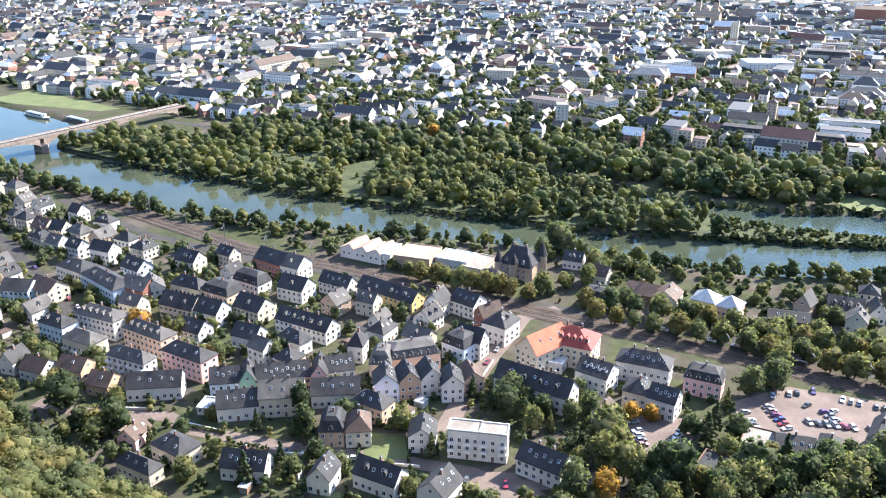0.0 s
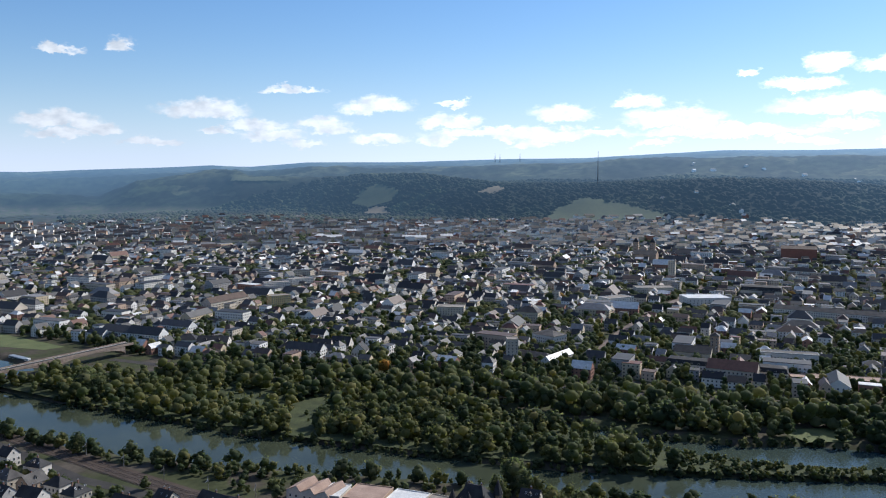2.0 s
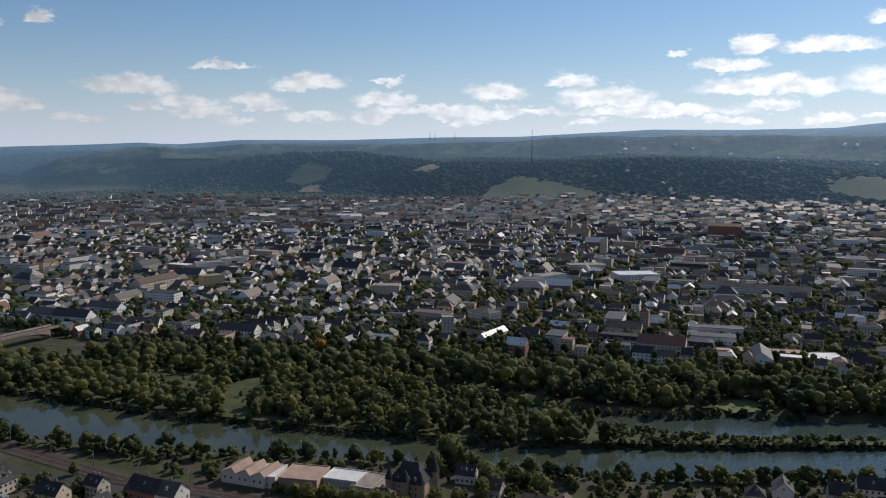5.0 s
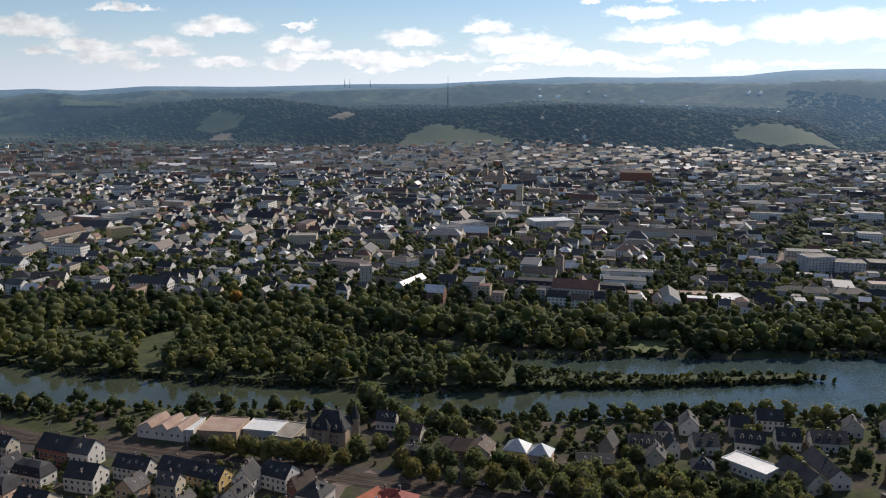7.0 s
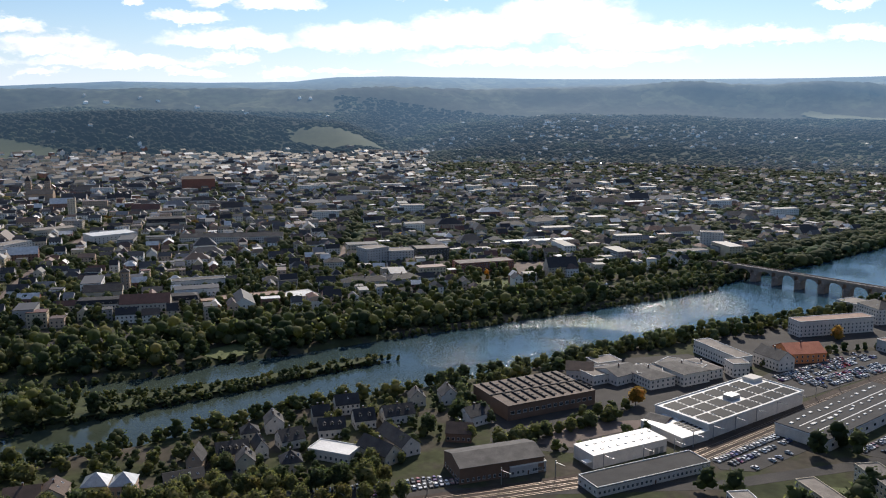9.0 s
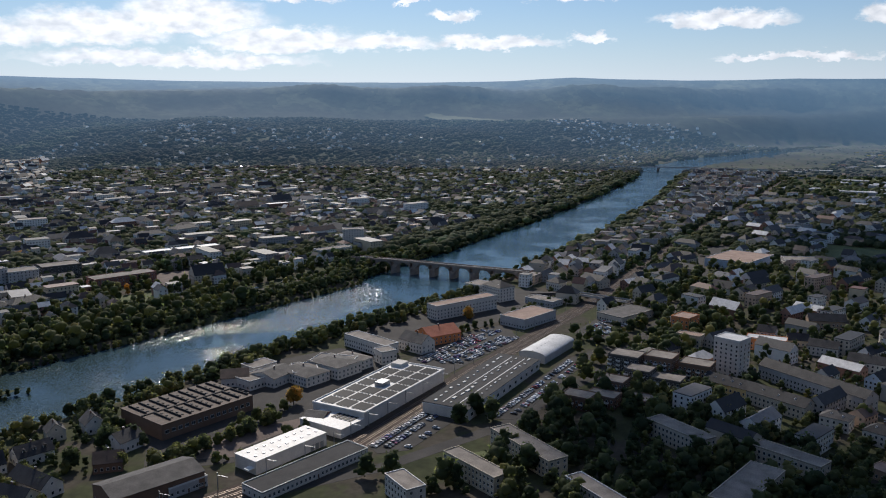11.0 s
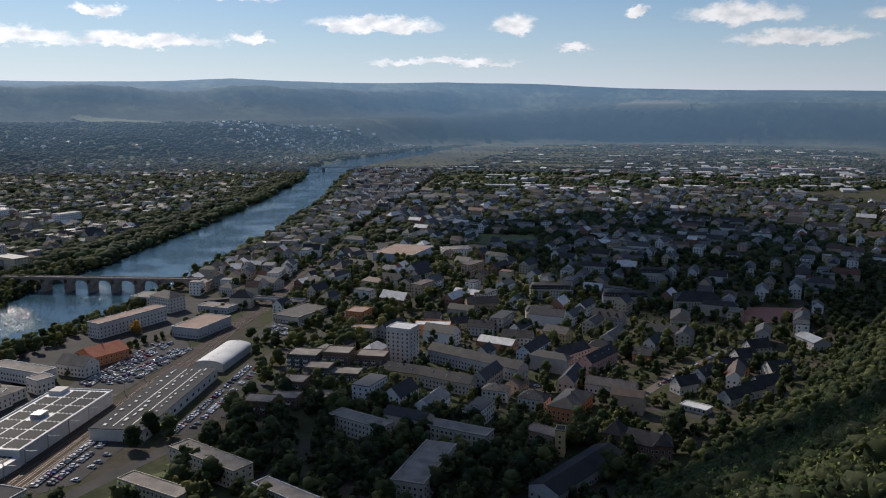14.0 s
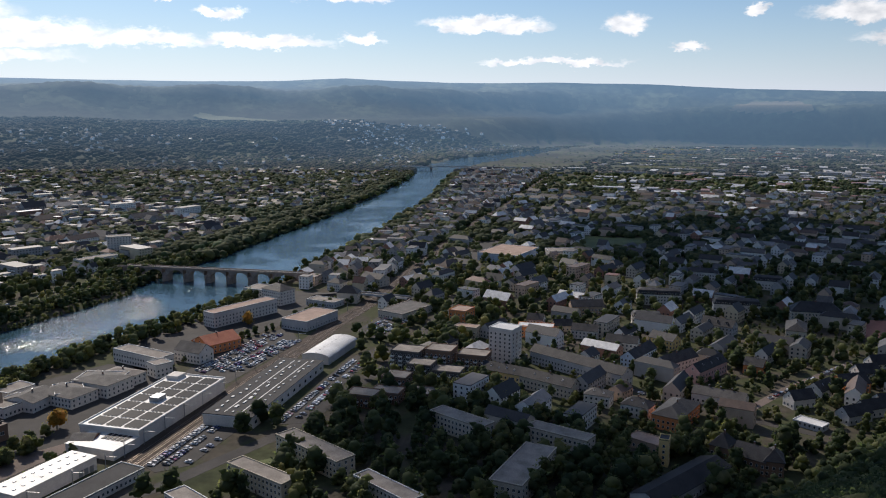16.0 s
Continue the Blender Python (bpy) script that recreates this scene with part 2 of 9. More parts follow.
def leaf_material(name, gain=(1, 1, 1), far=False):
    """Leaves: a soft diffuse surface that lets part of the light through."""
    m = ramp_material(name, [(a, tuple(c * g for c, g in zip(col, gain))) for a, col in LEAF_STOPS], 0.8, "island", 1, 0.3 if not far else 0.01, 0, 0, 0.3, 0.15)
    nt = m.node_tree
    p, out = nt.nodes["Principled BSDF"], nt.nodes["Material Output"]
    tr, mx = nt.nodes.new("ShaderNodeBsdfTranslucent"), nt.nodes.new("ShaderNodeMixShader")
    warm = nt.nodes.new("ShaderNodeVectorMath")
    warm.operation = "MULTIPLY"
    warm.inputs[1].default_value = (1.9, 2.0, 1.4)
    nt.links.new(p.inputs["Base Color"].links[0].from_socket, warm.inputs[0])
    nt.links.new(warm.outputs[0], tr.inputs["Color"])
    mx.inputs[0].default_value = 0.55
    nt.links.new(p.outputs[0], mx.inputs[1]), nt.links.new(tr.outputs[0], mx.inputs[2]), nt.links.new(mx.outputs[0], out.inputs["Surface"])
    return m


LEAF = leaf_material("foliage_green")
LEAF_OLIVE = leaf_material("foliage_olive", (1.25, 1.13, 1.0))
LEAF_DARK = leaf_material("foliage_dark", (0.62, 0.70, 0.72))
LEAF_RUST = leaf_material("foliage_rust", (1.3, 1.03, 0.85))
LEAF_GOLD = leaf_material("foliage_autumn", (2.7, 1.45, 0.75))
# the extra blue paints distance haze into the leaf colour
LEAF_HAZE_TINTED = leaf_material("foliage_haze_tinted", (1.0, 1.15, 1.35), True)
CAR_PAINT = ramp_material("car_paint", [(0.0, (0.55, 0.55, 0.55)), (0.22, (0.75, 0.75, 0.74)), (0.42, (0.05, 0.05, 0.055)), (0.62, (0.16, 0.17, 0.18)),
                                         (0.76, (0.35, 0.36, 0.37)), (0.86, (0.30, 0.02, 0.02)), (0.93, (0.04, 0.07, 0.20)), (0.98, (0.7, 0.7, 0.7))], 0.25, "object", 1, 1.0, 0, 0, 0.05, 0.6)
CAR_PAINT_FAR = ramp_material("far_car_paint", [(0.0, (0.5, 0.5, 0.5)), (0.3, (0.7, 0.7, 0.7)), (0.5, (0.05, 0.05, 0.055)), (0.75, (0.2, 0.2, 0.21)), (0.93, (0.3, 0.03, 0.03))], 0.25, "islands", 1, 1.0, 0, 0, 0.05, 0.6)
CITY_WALL = ramp_material("town_walls", [(0.0, (0.70, 0.67, 0.61)), (0.24, (0.52, 0.45, 0.36)), (0.38, (0.36, 0.34, 0.32)), (0.52, (0.74, 0.72, 0.68)), (0.72, (0.52, 0.38, 0.28)), (0.84, (0.56, 0.46, 0.32)), (0.93, (0.28, 0.15, 0.11))], 0.85, "islands", 1, 0.2, 0, 0, 0.12)
HALL_ROOF = ramp_material("hall_roofs", [(0.0, (0.34, 0.34, 0.34)), (0.3, (0.12, 0.12, 0.12)), (0.5, (0.55, 0.55, 0.54)), (0.66, (0.20, 0.10, 0.075)), (0.78, (0.26, 0.25, 0.24)), (0.9, (0.07, 0.07, 0.075))], 0.5, "islands", 1, 0.1, 0, 0, 0.15, 0.4)
CITY_ROOF = ramp_material("town_roofs", [(0.0, (0.022, 0.022, 0.025)), (0.34, (0.042, 0.041, 0.043)), (0.55, (0.075, 0.071, 0.070)), (0.70, (0.085, 0.056, 0.045)), (0.82, (0.20, 0.19, 0.185)), (0.89, (0.12, 0.055, 0.04)), (0.93, (0.55, 0.54, 0.52))],
                          0.62, "islands", 1, 0.3, 0, 0, 0.3, 0.35)


def with_haze_glow(m):
    """Paints haze as emission on the far backdrop, more with distance and sunward."""
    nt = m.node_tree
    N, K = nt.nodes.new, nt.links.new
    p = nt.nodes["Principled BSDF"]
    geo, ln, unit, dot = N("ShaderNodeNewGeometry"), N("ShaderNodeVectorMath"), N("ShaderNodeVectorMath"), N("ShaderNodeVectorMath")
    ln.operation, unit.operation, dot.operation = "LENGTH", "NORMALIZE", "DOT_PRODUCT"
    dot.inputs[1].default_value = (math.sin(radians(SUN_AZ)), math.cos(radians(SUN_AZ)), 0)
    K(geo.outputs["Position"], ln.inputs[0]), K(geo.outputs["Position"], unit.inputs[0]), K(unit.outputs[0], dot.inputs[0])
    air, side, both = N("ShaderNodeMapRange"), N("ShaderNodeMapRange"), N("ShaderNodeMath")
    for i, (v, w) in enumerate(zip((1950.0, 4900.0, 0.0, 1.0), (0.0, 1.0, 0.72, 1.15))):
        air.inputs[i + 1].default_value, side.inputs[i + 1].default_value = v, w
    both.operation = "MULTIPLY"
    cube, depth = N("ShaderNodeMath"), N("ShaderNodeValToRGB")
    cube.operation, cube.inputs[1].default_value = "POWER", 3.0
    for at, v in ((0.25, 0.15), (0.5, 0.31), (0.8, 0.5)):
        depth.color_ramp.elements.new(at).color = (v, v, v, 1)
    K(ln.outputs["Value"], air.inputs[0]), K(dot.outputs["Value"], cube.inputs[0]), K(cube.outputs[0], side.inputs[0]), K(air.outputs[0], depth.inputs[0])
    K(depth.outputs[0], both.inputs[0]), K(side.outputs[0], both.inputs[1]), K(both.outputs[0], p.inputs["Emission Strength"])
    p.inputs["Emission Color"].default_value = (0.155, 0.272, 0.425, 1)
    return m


def ground_material(name="ground", distant=False):
    """Lawn, earth and grey yards in the flat; woods and fields in patches on the hills."""
    m = bpy.data.materials.new(name)
    m.use_nodes = True
    nt = m.node_tree
    N, K = nt.nodes.new, nt.links.new
    p = nt.nodes["Principled BSDF"]
    p.inputs["Roughness"].default_value, p.inputs["Specular IOR Level"].default_value = 0.95, 0.1
    geo = N("ShaderNodeNewGeometry")

    def noise_ramp(scale, stops, detail=6.0):
        nz = N("ShaderNodeTexNoise")
        nz.inputs["Scale"].default_value, nz.inputs["Detail"].default_value = scale, detail
        K(geo.outputs["Position"], nz.inputs["Vector"])
        r = N("ShaderNodeValToRGB")
        while len(r.color_ramp.elements) < len(stops):
            r.color_ramp.elements.new(0.5)
        for e, (a, c) in zip(r.color_ramp.elements, stops):
            e.position, e.color = a, (*c, 1)
        K(nz.outputs["Fac"], r.inputs[0])
        return r.outputs[0]

    def mix(fac, a, b):
        x = N("ShaderNodeMix")
        x.data_type = "RGBA"
        K(fac, x.inputs[0]), K(a, x.inputs[6]), K(b, x.inputs[7])
        return x.outputs[2]

    town = noise_ramp(0.035, [(0.30, (0.034, 0.040, 0.020)), (0.46, (0.054, 0.060, 0.029)), (0.56, (0.060, 0.053, 0.040)), (0.72, (0.095, 0.080, 0.066))])
    fine = noise_ramp(0.25, [(0.3, (0.78, 0.78, 0.78)), (0.7, (1.16, 1.16, 1.16))], 3.0)
    # field edges wander: the lookup is pushed about by a broad noise
    wn = N("ShaderNodeTexNoise")
    wn.inputs["Scale"].default_value, wn.inputs["Detail"].default_value = 0.005, 4.0
    K(geo.outputs["Position"], wn.inputs["Vector"])
    wp = N("ShaderNodeVectorMath")
    wp.operation = "MULTIPLY_ADD"
    wp.inputs[1].default_value = (420, 420, 0)
    K(wn.outputs["Color"], wp.inputs[0]), K(geo.outputs["Position"], wp.inputs[2])
    flat = N("ShaderNodeVectorMath")
    flat.operation = "MULTIPLY"
    flat.inputs[1].default_value = (1, 1, 0)
    K(wp.outputs[0], flat.inputs[0])
    vor = N("ShaderNodeTexVoronoi")
    vor.inputs["Scale"].default_value = 0.0075
    K(flat.outputs[0], vor.inputs["Vector"])
    fields = N("ShaderNodeValToRGB")
    stops = [(0.0, (0.017, 0.024, 0.014)), (0.50, (0.022, 0.030, 0.017)), (0.70, (0.040, 0.052, 0.025)), (0.78, (0.019, 0.026, 0.015)), (0.95, (0.060, 0.066, 0.036))]
    while len(fields.color_ramp.elements) < len(stops):
        fields.color_ramp.elements.new(0.5)
    for e, (a, c) in zip(fields.color_ramp.elements, stops):
        e.position, e.color = a, (*c, 1)
    fields.color_ramp.interpolation = "CONSTANT"
    sepc = N("ShaderNodeSeparateColor")
    K(vor.outputs["Color"], sepc.inputs[0]), K(sepc.outputs[0], fields.inputs[0])
    sp = N("ShaderNodeSeparateXYZ")
    K(geo.outputs["Position"], sp.inputs[0])
    high = N("ShaderNodeMapRange")
    for i, v in enumerate((14.0, 34.0, 0.0, 1.0)):
        high.inputs[i + 1].default_value = v
    K(sp.outputs[2], high.inputs[0])
    woods = noise_ramp(0.022, [(0.38, (0.40, 0.40, 0.42)), (0.62, (0.98, 0.98, 0.96))], 6.0)
    tex = N("ShaderNodeVectorMath")
    tex.operation = "MULTIPLY"
    K(fields.outputs[0], tex.inputs[0]), K(woods, tex.inputs[1])
    col = mix(high.outputs[0], town, tex.outputs[0])
    # open farmland on the plateau above the wooded slopes
    vor2 = N("ShaderNodeTexVoronoi")
    vor2.inputs["Scale"].default_value = 0.006
    K(flat.outputs[0], vor2.inputs["Vector"])
    sep2 = N("ShaderNodeSeparateColor")
    K(vor2.outputs["Color"], sep2.inputs[0])
    farm = N("ShaderNodeValToRGB")
    farm.color_ramp.elements[0].position, farm.color_ramp.elements[0].color = 0.2, (0.024, 0.032, 0.020, 1)
    farm.color_ramp.elements[1].position, farm.color_ramp.elements[1].color = 0.9, (0.070, 0.076, 0.044, 1)
    K(sep2.outputs[1], farm.inputs[0])
    tex2 = N("ShaderNodeVectorMath")
    tex2.operation = "MULTIPLY"
    K(farm.outputs[0], tex2.inputs[0]), K(woods, tex2.inputs[1])
    plateau = N("ShaderNodeMapRange")
    for i, v in enumerate((128.0, 175.0, 0.0, 1.0)):
        plateau.inputs[i + 1].default_value = v
    K(sp.outputs[2], plateau.inputs[0])
    col = mix(plateau.outputs[0], col, tex2.outputs[0])
    broad = noise_ramp(0.0032, [(0.38, (0.5, 0.52, 0.55)), (0.62, (1.35, 1.35, 1.25))], 4.0)
    mul, wide = N("ShaderNodeVectorMath"), N("ShaderNodeVectorMath")
    mul.operation = wide.operation = "MULTIPLY"
    K(col, mul.inputs[0]), K(fine, mul.inputs[1])
    K(mul.outputs[0], wide.inputs[0]), K(broad, wide.inputs[1])
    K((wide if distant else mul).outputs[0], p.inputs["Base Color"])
    # the distant copy has haze painted on as emission
    return with_haze_glow(m) if distant else m


def water_material():
    m = bpy.data.materials.new("river_water")
    m.use_nodes = True
    nt = m.node_tree
    N, K = nt.nodes.new, nt.links.new
    p = nt.nodes["Principled BSDF"]
    geo = N("ShaderNodeNewGeometry")
    murk = N("ShaderNodeTexNoise")
    murk.inputs["Scale"].default_value, murk.inputs["Detail"].default_value = 0.02, 4.0
    K(geo.outputs["Position"], murk.inputs["Vector"])
    ramp = N("ShaderNodeValToRGB")
    ramp.color_ramp.elements[0].position, ramp.color_ramp.elements[0].color = 0.35, (0.034, 0.042, 0.027, 1)
    ramp.color_ramp.elements[1].position, ramp.color_ramp.elements[1].color = 0.65, (0.052, 0.061, 0.040, 1)
    K(murk.outputs["Fac"], ramp.inputs[0])
    # bluer upstream: reflected sky painted into the water's base colour
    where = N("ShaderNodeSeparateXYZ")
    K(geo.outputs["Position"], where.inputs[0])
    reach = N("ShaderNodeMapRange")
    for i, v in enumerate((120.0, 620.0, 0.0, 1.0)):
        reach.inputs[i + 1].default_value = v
    sky_tint = N("ShaderNodeMix")
    sky_tint.data_type = "RGBA"
    K(where.outputs[0], reach.inputs[0]), K(reach.outputs[0], sky_tint.inputs[0]), K(ramp.outputs[0], sky_tint.inputs[6])
    sky_tint.inputs[7].default_value = (0.026, 0.062, 0.086, 1)
    K(sky_tint.outputs[2], p.inputs["Base Color"])
    p.inputs["Roughness"].default_value, p.inputs["IOR"].default_value = 0.08, 1.33
    p.inputs["Specular IOR Level"].default_value = 0.3
    # calm to the north, wind-ruffled stretches in the south
    calm = N("ShaderNodeTexNoise")
    calm.inputs["Scale"].default_value, calm.inputs["Detail"].default_value = 0.014, 3.0
    K(geo.outputs["Position"], calm.inputs["Vector"])
    sp = N("ShaderNodeSeparateXYZ")
    K(geo.outputs["Position"], sp.inputs[0])
    south = N("ShaderNodeMapRange")
    for i, v in enumerate((150.0, 450.0, 0.05, 0.9)):
        south.inputs[i + 1].default_value = v
    K(sp.outputs[0], south.inputs[0])
    patch = N("ShaderNodeMapRange")
    for i, v in enumerate((0.42, 0.6, 0.25, 1.0)):
        patch.inputs[i + 1].default_value = v
    K(calm.outputs["Fac"], patch.inputs[0])
    amp = N("ShaderNodeMath")
    amp.operation = "MULTIPLY"
    K(south.outputs[0], amp.inputs[0]), K(patch.outputs[0], amp.inputs[1])
    # the slope of the wavelets, straight into the normal
    rip = N("ShaderNodeTexNoise")
    rip.inputs["Scale"].default_value, rip.inputs["Detail"].default_value, rip.inputs["Roughness"].default_value = 0.8, 4.0, 0.7
    K(geo.outputs["Position"], rip.inputs["Vector"])
    lean = N("ShaderNodeVectorMath")
    lean.operation = "MULTIPLY_ADD"
    lean.inputs[1].default_value, lean.inputs[2].default_value = (2.6, 2.6, 0), (-1.3, -1.3, 0)
    K(rip.outputs["Color"], lean.inputs[0])
    size = N("ShaderNodeVectorMath")
    size.operation = "SCALE"
    K(lean.outputs[0], size.inputs[0]), K(amp.outputs[0], size.inputs["Scale"])
    up = N("ShaderNodeVectorMath")
    up.inputs[1].default_value = (0, 0, 1)
    K(size.outputs[0], up.inputs[0])
    unit = N("ShaderNodeVectorMath")
    unit.operation = "NORMALIZE"
    K(up.outputs[0], unit.inputs[0]), K(unit.outputs[0], p.inputs["Normal"])
    return m


# far fields, houses and hills: haze is painted into their emission
VINEYARD = with_haze_glow(ramp_material("vineyard_rows", [(0.3, (0.034, 0.045, 0.018)), (0.7, (0.056, 0.066, 0.026))], 0.95, "noise", 0.012, 0.08, 0, 0, 0.2))
STUBBLE = with_haze_glow(ramp_material("stubble_field", [(0.3, (0.10, 0.082, 0.05)), (0.7, (0.14, 0.11, 0.07))], 0.95, "noise", 0.012, 0.08, 0, 0, 0.2))
FAR_WALL = with_haze_glow(ramp_material("far_house_walls", [(0.0, (0.62, 0.60, 0.56)), (0.4, (0.40, 0.38, 0.35)), (0.6, (0.74, 0.72, 0.68)), (0.85, (0.45, 0.36, 0.28))], 0.85, "islands", 1, 0.2, 0, 0, 0.1))
FAR_ROOF = with_haze_glow(ramp_material("far_house_roofs", [(0.0, (0.03, 0.03, 0.033)), (0.45, (0.07, 0.066, 0.066)), (0.75, (0.11, 0.08, 0.07)), (0.88, (0.42, 0.42, 0.41))], 0.6, "islands", 1, 0.3, 0, 0, 0.2))
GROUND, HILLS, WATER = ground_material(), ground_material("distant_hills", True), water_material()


# ---- mesh helpers ----
def mesh(name, verts, faces, mats, index=None, smooth=False):
    me = bpy.data.meshes.new(name)
    me.from_pydata([tuple(v) for v in verts], [], faces)
    for m in (mats if isinstance(mats, (list, tuple)) else [mats]):
        me.materials.append(m)
    if index is not None:
        me.polygons.foreach_set("material_index", index)
    if smooth:
        me.polygons.foreach_set("use_smooth", [True] * len(me.polygons))
    me.update()
    return me


def array_mesh(name, verts, tris, mat, smooth=False):
    """A mesh from numpy arrays of vertices and triangles."""
    me = bpy.data.meshes.new(name)
    n, k = len(tris), tris.shape[1]
    me.vertices.add(len(verts)), me.loops.add(n * k), me.polygons.add(n)
    me.vertices.foreach_set("co", np.asarray(verts, np.float32).ravel())
    me.loops.foreach_set("vertex_index", np.asarray(tris, np.int32).ravel())
    me.polygons.foreach_set("loop_start", np.arange(0, n * k, k, dtype=np.int32))
    me.polygons.foreach_set("loop_total", np.full(n, k, np.int32))
    if smooth:
        me.polygons.foreach_set("use_smooth", np.ones(n, bool))
    me.materials.append(mat)
    me.update(calc_edges=True)
    me.validate()
    return me


def part(name, me, parent, label="", at=None):
    ob = new(name, me)
    ob.parent = parent
    if at is not None:
        ob.matrix_basis = at
    if label:
        ob["label"] = label
    return ob


class Soup:
    """Collects boxes and faces for one mesh."""

    def __init__(self):
        self.v, self.f, self.m = [], [], []

    def face(self, pts, m=0):
        i = len(self.v)
        self.v += [tuple(p) for p in pts]
        self.f.append(tuple(range(i, i + len(pts))))
        self.m.append(m)

    def solid(self, low, high, m=0, top=None):
        """A closed prism between two rings of the same length."""
        i, n = len(self.v), len(low)
        self.v += [tuple(p) for p in low] + [tuple(p) for p in high]
        self.f.append(tuple(range(i + n - 1, i - 1, -1)))
        self.f.append(tuple(range(i + n, i + 2 * n)))
        self.m += [m, m if top is None else top]
        for k in range(n):
            self.f.append((i + k, i + (k + 1) % n, i + n + (k + 1) % n, i + n + k))
            self.m.append(m)

    def box(self, x0, x1, y0, y1, z0, z1, m=0, top=None):
        r = [(x0, y0), (x1, y0), (x1, y1), (x0, y1)]
        self.solid([(x, y, z0) for x, y in r], [(x, y, z1) for x, y in r], m, top)

    def make(self, name, mats):
        return mesh(name, self.v, self.f, mats, self.m)


# ---- the river ----
NEAR_BANK = [(-1500, 1480), (-1000, 1120), (-375, 660), (-288, 600), (-240, 561), (-195, 532), (-110, 501), (-29, 480), (58, 456), (130, 426), (171, 414), (216, 411),
             (284, 398), (339, 380), (430, 357), (499, 343), (565, 333), (659, 301), (722, 280), (826, 275), (1058, 249), (1300, 240), (1597, 238), (2440, 268), (2700, 250), (3338, 60), (3905, -60), (4900, -500)]
FAR_BANK = [(5000, -430), (4294, -70), (3650, 125), (3000, 350), (2449, 431), (2330, 380), (2078, 364), (1650, 361), (1351, 367), (1125, 385), (930, 396), (775, 412), (735, 400), (573, 436), (473, 461), (418, 478), (386, 485)]
BACKWATER = [(315, 500), (275, 515), (228, 517), (198, 527), (175, 537), (152, 552), (121, 579), (92, 601), (53, 625), (52, 612), (89, 580), (118, 552), (128, 535), (165, 510), (215, 481), (247, 470), (290, 461), (350, 451)]
ISLAND_BANK = [(366, 439), (305, 448), (243, 455), (192, 464), (142, 472), (109, 478), (76, 488), (42, 502), (-9, 520), (-55, 542), (-101, 559), (-161, 595), (-222, 629), (-267, 655), (-330, 696), (-340, 730), (-320, 765), (-390, 822), (-470, 880), (-1000, 1330), (-1500, 1720)]
RIVER = NEAR_BANK + FAR_BANK + BACKWATER + ISLAND_BANK
HILL_FOOT = [(-1500, 1150), (-700, 640), (-300, 385), (-190, 285), (-120, 236), (-65, 200), (0, 180), (120, 140), (240, 40), (310, -55), (385, -128), (450, -190), (540, -265), (755, -425), (1300, -900), (2200, -1500), (4900, -3000)]


def inside(poly, x, y):
    """Which of the points lie in the polygon (numpy arrays or numbers)."""
    x, y = np.asarray(x, float), np.asarray(y, float)
    r = np.zeros(np.broadcast(x, y).shape, bool)
    for (x0, y0), (x1, y1) in zip(poly, poly[1:] + poly[:1]):
        if y0 != y1:
            r ^= ((y0 > y) != (y1 > y)) & (x < (x1 - x0) * (y - y0) / (y1 - y0) + x0)
    return r


def away(line, x, y, closed=False):
    """Distance from points to a polyline."""
    x, y = np.asarray(x, float), np.asarray(y, float)
    best = np.full(np.broadcast(x, y).shape, 1e9)
    for (x0, y0), (x1, y1) in zip(line, line[1:] + (line[:1] if closed else [])):
        dx, dy = x1 - x0, y1 - y0
        s = np.clip(((x - x0) * dx + (y - y0) * dy) / (dx * dx + dy * dy + 1e-9), 0, 1)
        best = np.minimum(best, np.hypot(x - x0 - s * dx, y - y0 - s * dy))
    return best


def smooth(a, b, v):
    s = np.clip((v - a) / (b - a), 0, 1)
    return s * s * (3 - 2 * s)


HILL_AREA = HILL_FOOT + [(4900, -4900), (-4900, -4900), (-4900, 3000)]
# hills round the valley: heading, distance of the foot and of the first crest, and the heights of crest, middle ridge and skyline as seen from EYE (degrees)
HILLS_ROUND = [
    (-60, 4000, 4400, -1.4, -0.4, 0.0), (-23, 4000, 4400, -1.3, -0.35, 0.04), (-19, 3800, 4300, -1.43, -0.2, 0.2), (-16.5, 3700, 4250, -0.38, -0.05, 0.3),
    (-12, 3550, 4200, 0.28, 0.2, 0.5), (-10.5, 3450, 4100, 0.32, 0.15, 0.42), (-9.4, 3400, 4000, -0.1, 0.1, 0.4), (-5.8, 3250, 3800, -0.32, 0.36, 0.7),
    (1.8, 2950, 3500, -0.12, 0.46, 0.74), (7.6, 2700, 3250, -0.77, 0.52, 0.93), (13.4, 2620, 3200, -0.66, 0.72, 1.05), (22, 2620, 3150, -0.53, 1.0, 1.5),
    (27.7, 2650, 3200, -0.59, 0.98, 1.44), (33, 2700, 3200, -0.95, 0.95, 1.52), (36, 2600, 3150, -1.15, 0.95, 1.85), (38, 2500, 3150, -1.75, 0.97, 1.9),
    (40, 2400, 3250, -2.3, 1.0, 1.92), (45, 2350, 3500, -1.3, 0.95, 1.85), (50, 2350, 3700, -0.7, 1.1, 1.76), (55, 2400, 3800, -0.7, 1.3, 1.72),
    (60, 2450, 3850, -0.75, 1.5, 1.71), (67, 2600, 3900, -0.9, 1.42, 1.68), (72, 2750, 4000, -0.8, 1.1, 1.78), (76, 2900, 4050, -0.75, 1.45, 1.99),
    (80, 3200, 4100, -0.65, 1.55, 1.82), (83, 3500, 4200, -0.6, 1.5, 1.76), (90, 4150, 4480, -0.5, 1.15, 1.77), (95, 4350, 4600, -0.2, 0.75, 1.62),
    (102, 4400, 4620, 0.25, 0.6, 1.33), (110, 4400, 4620, 0.4, 0.75, 1.12), (150, 4400, 4620, 0.4, 0.7, 1.1)]
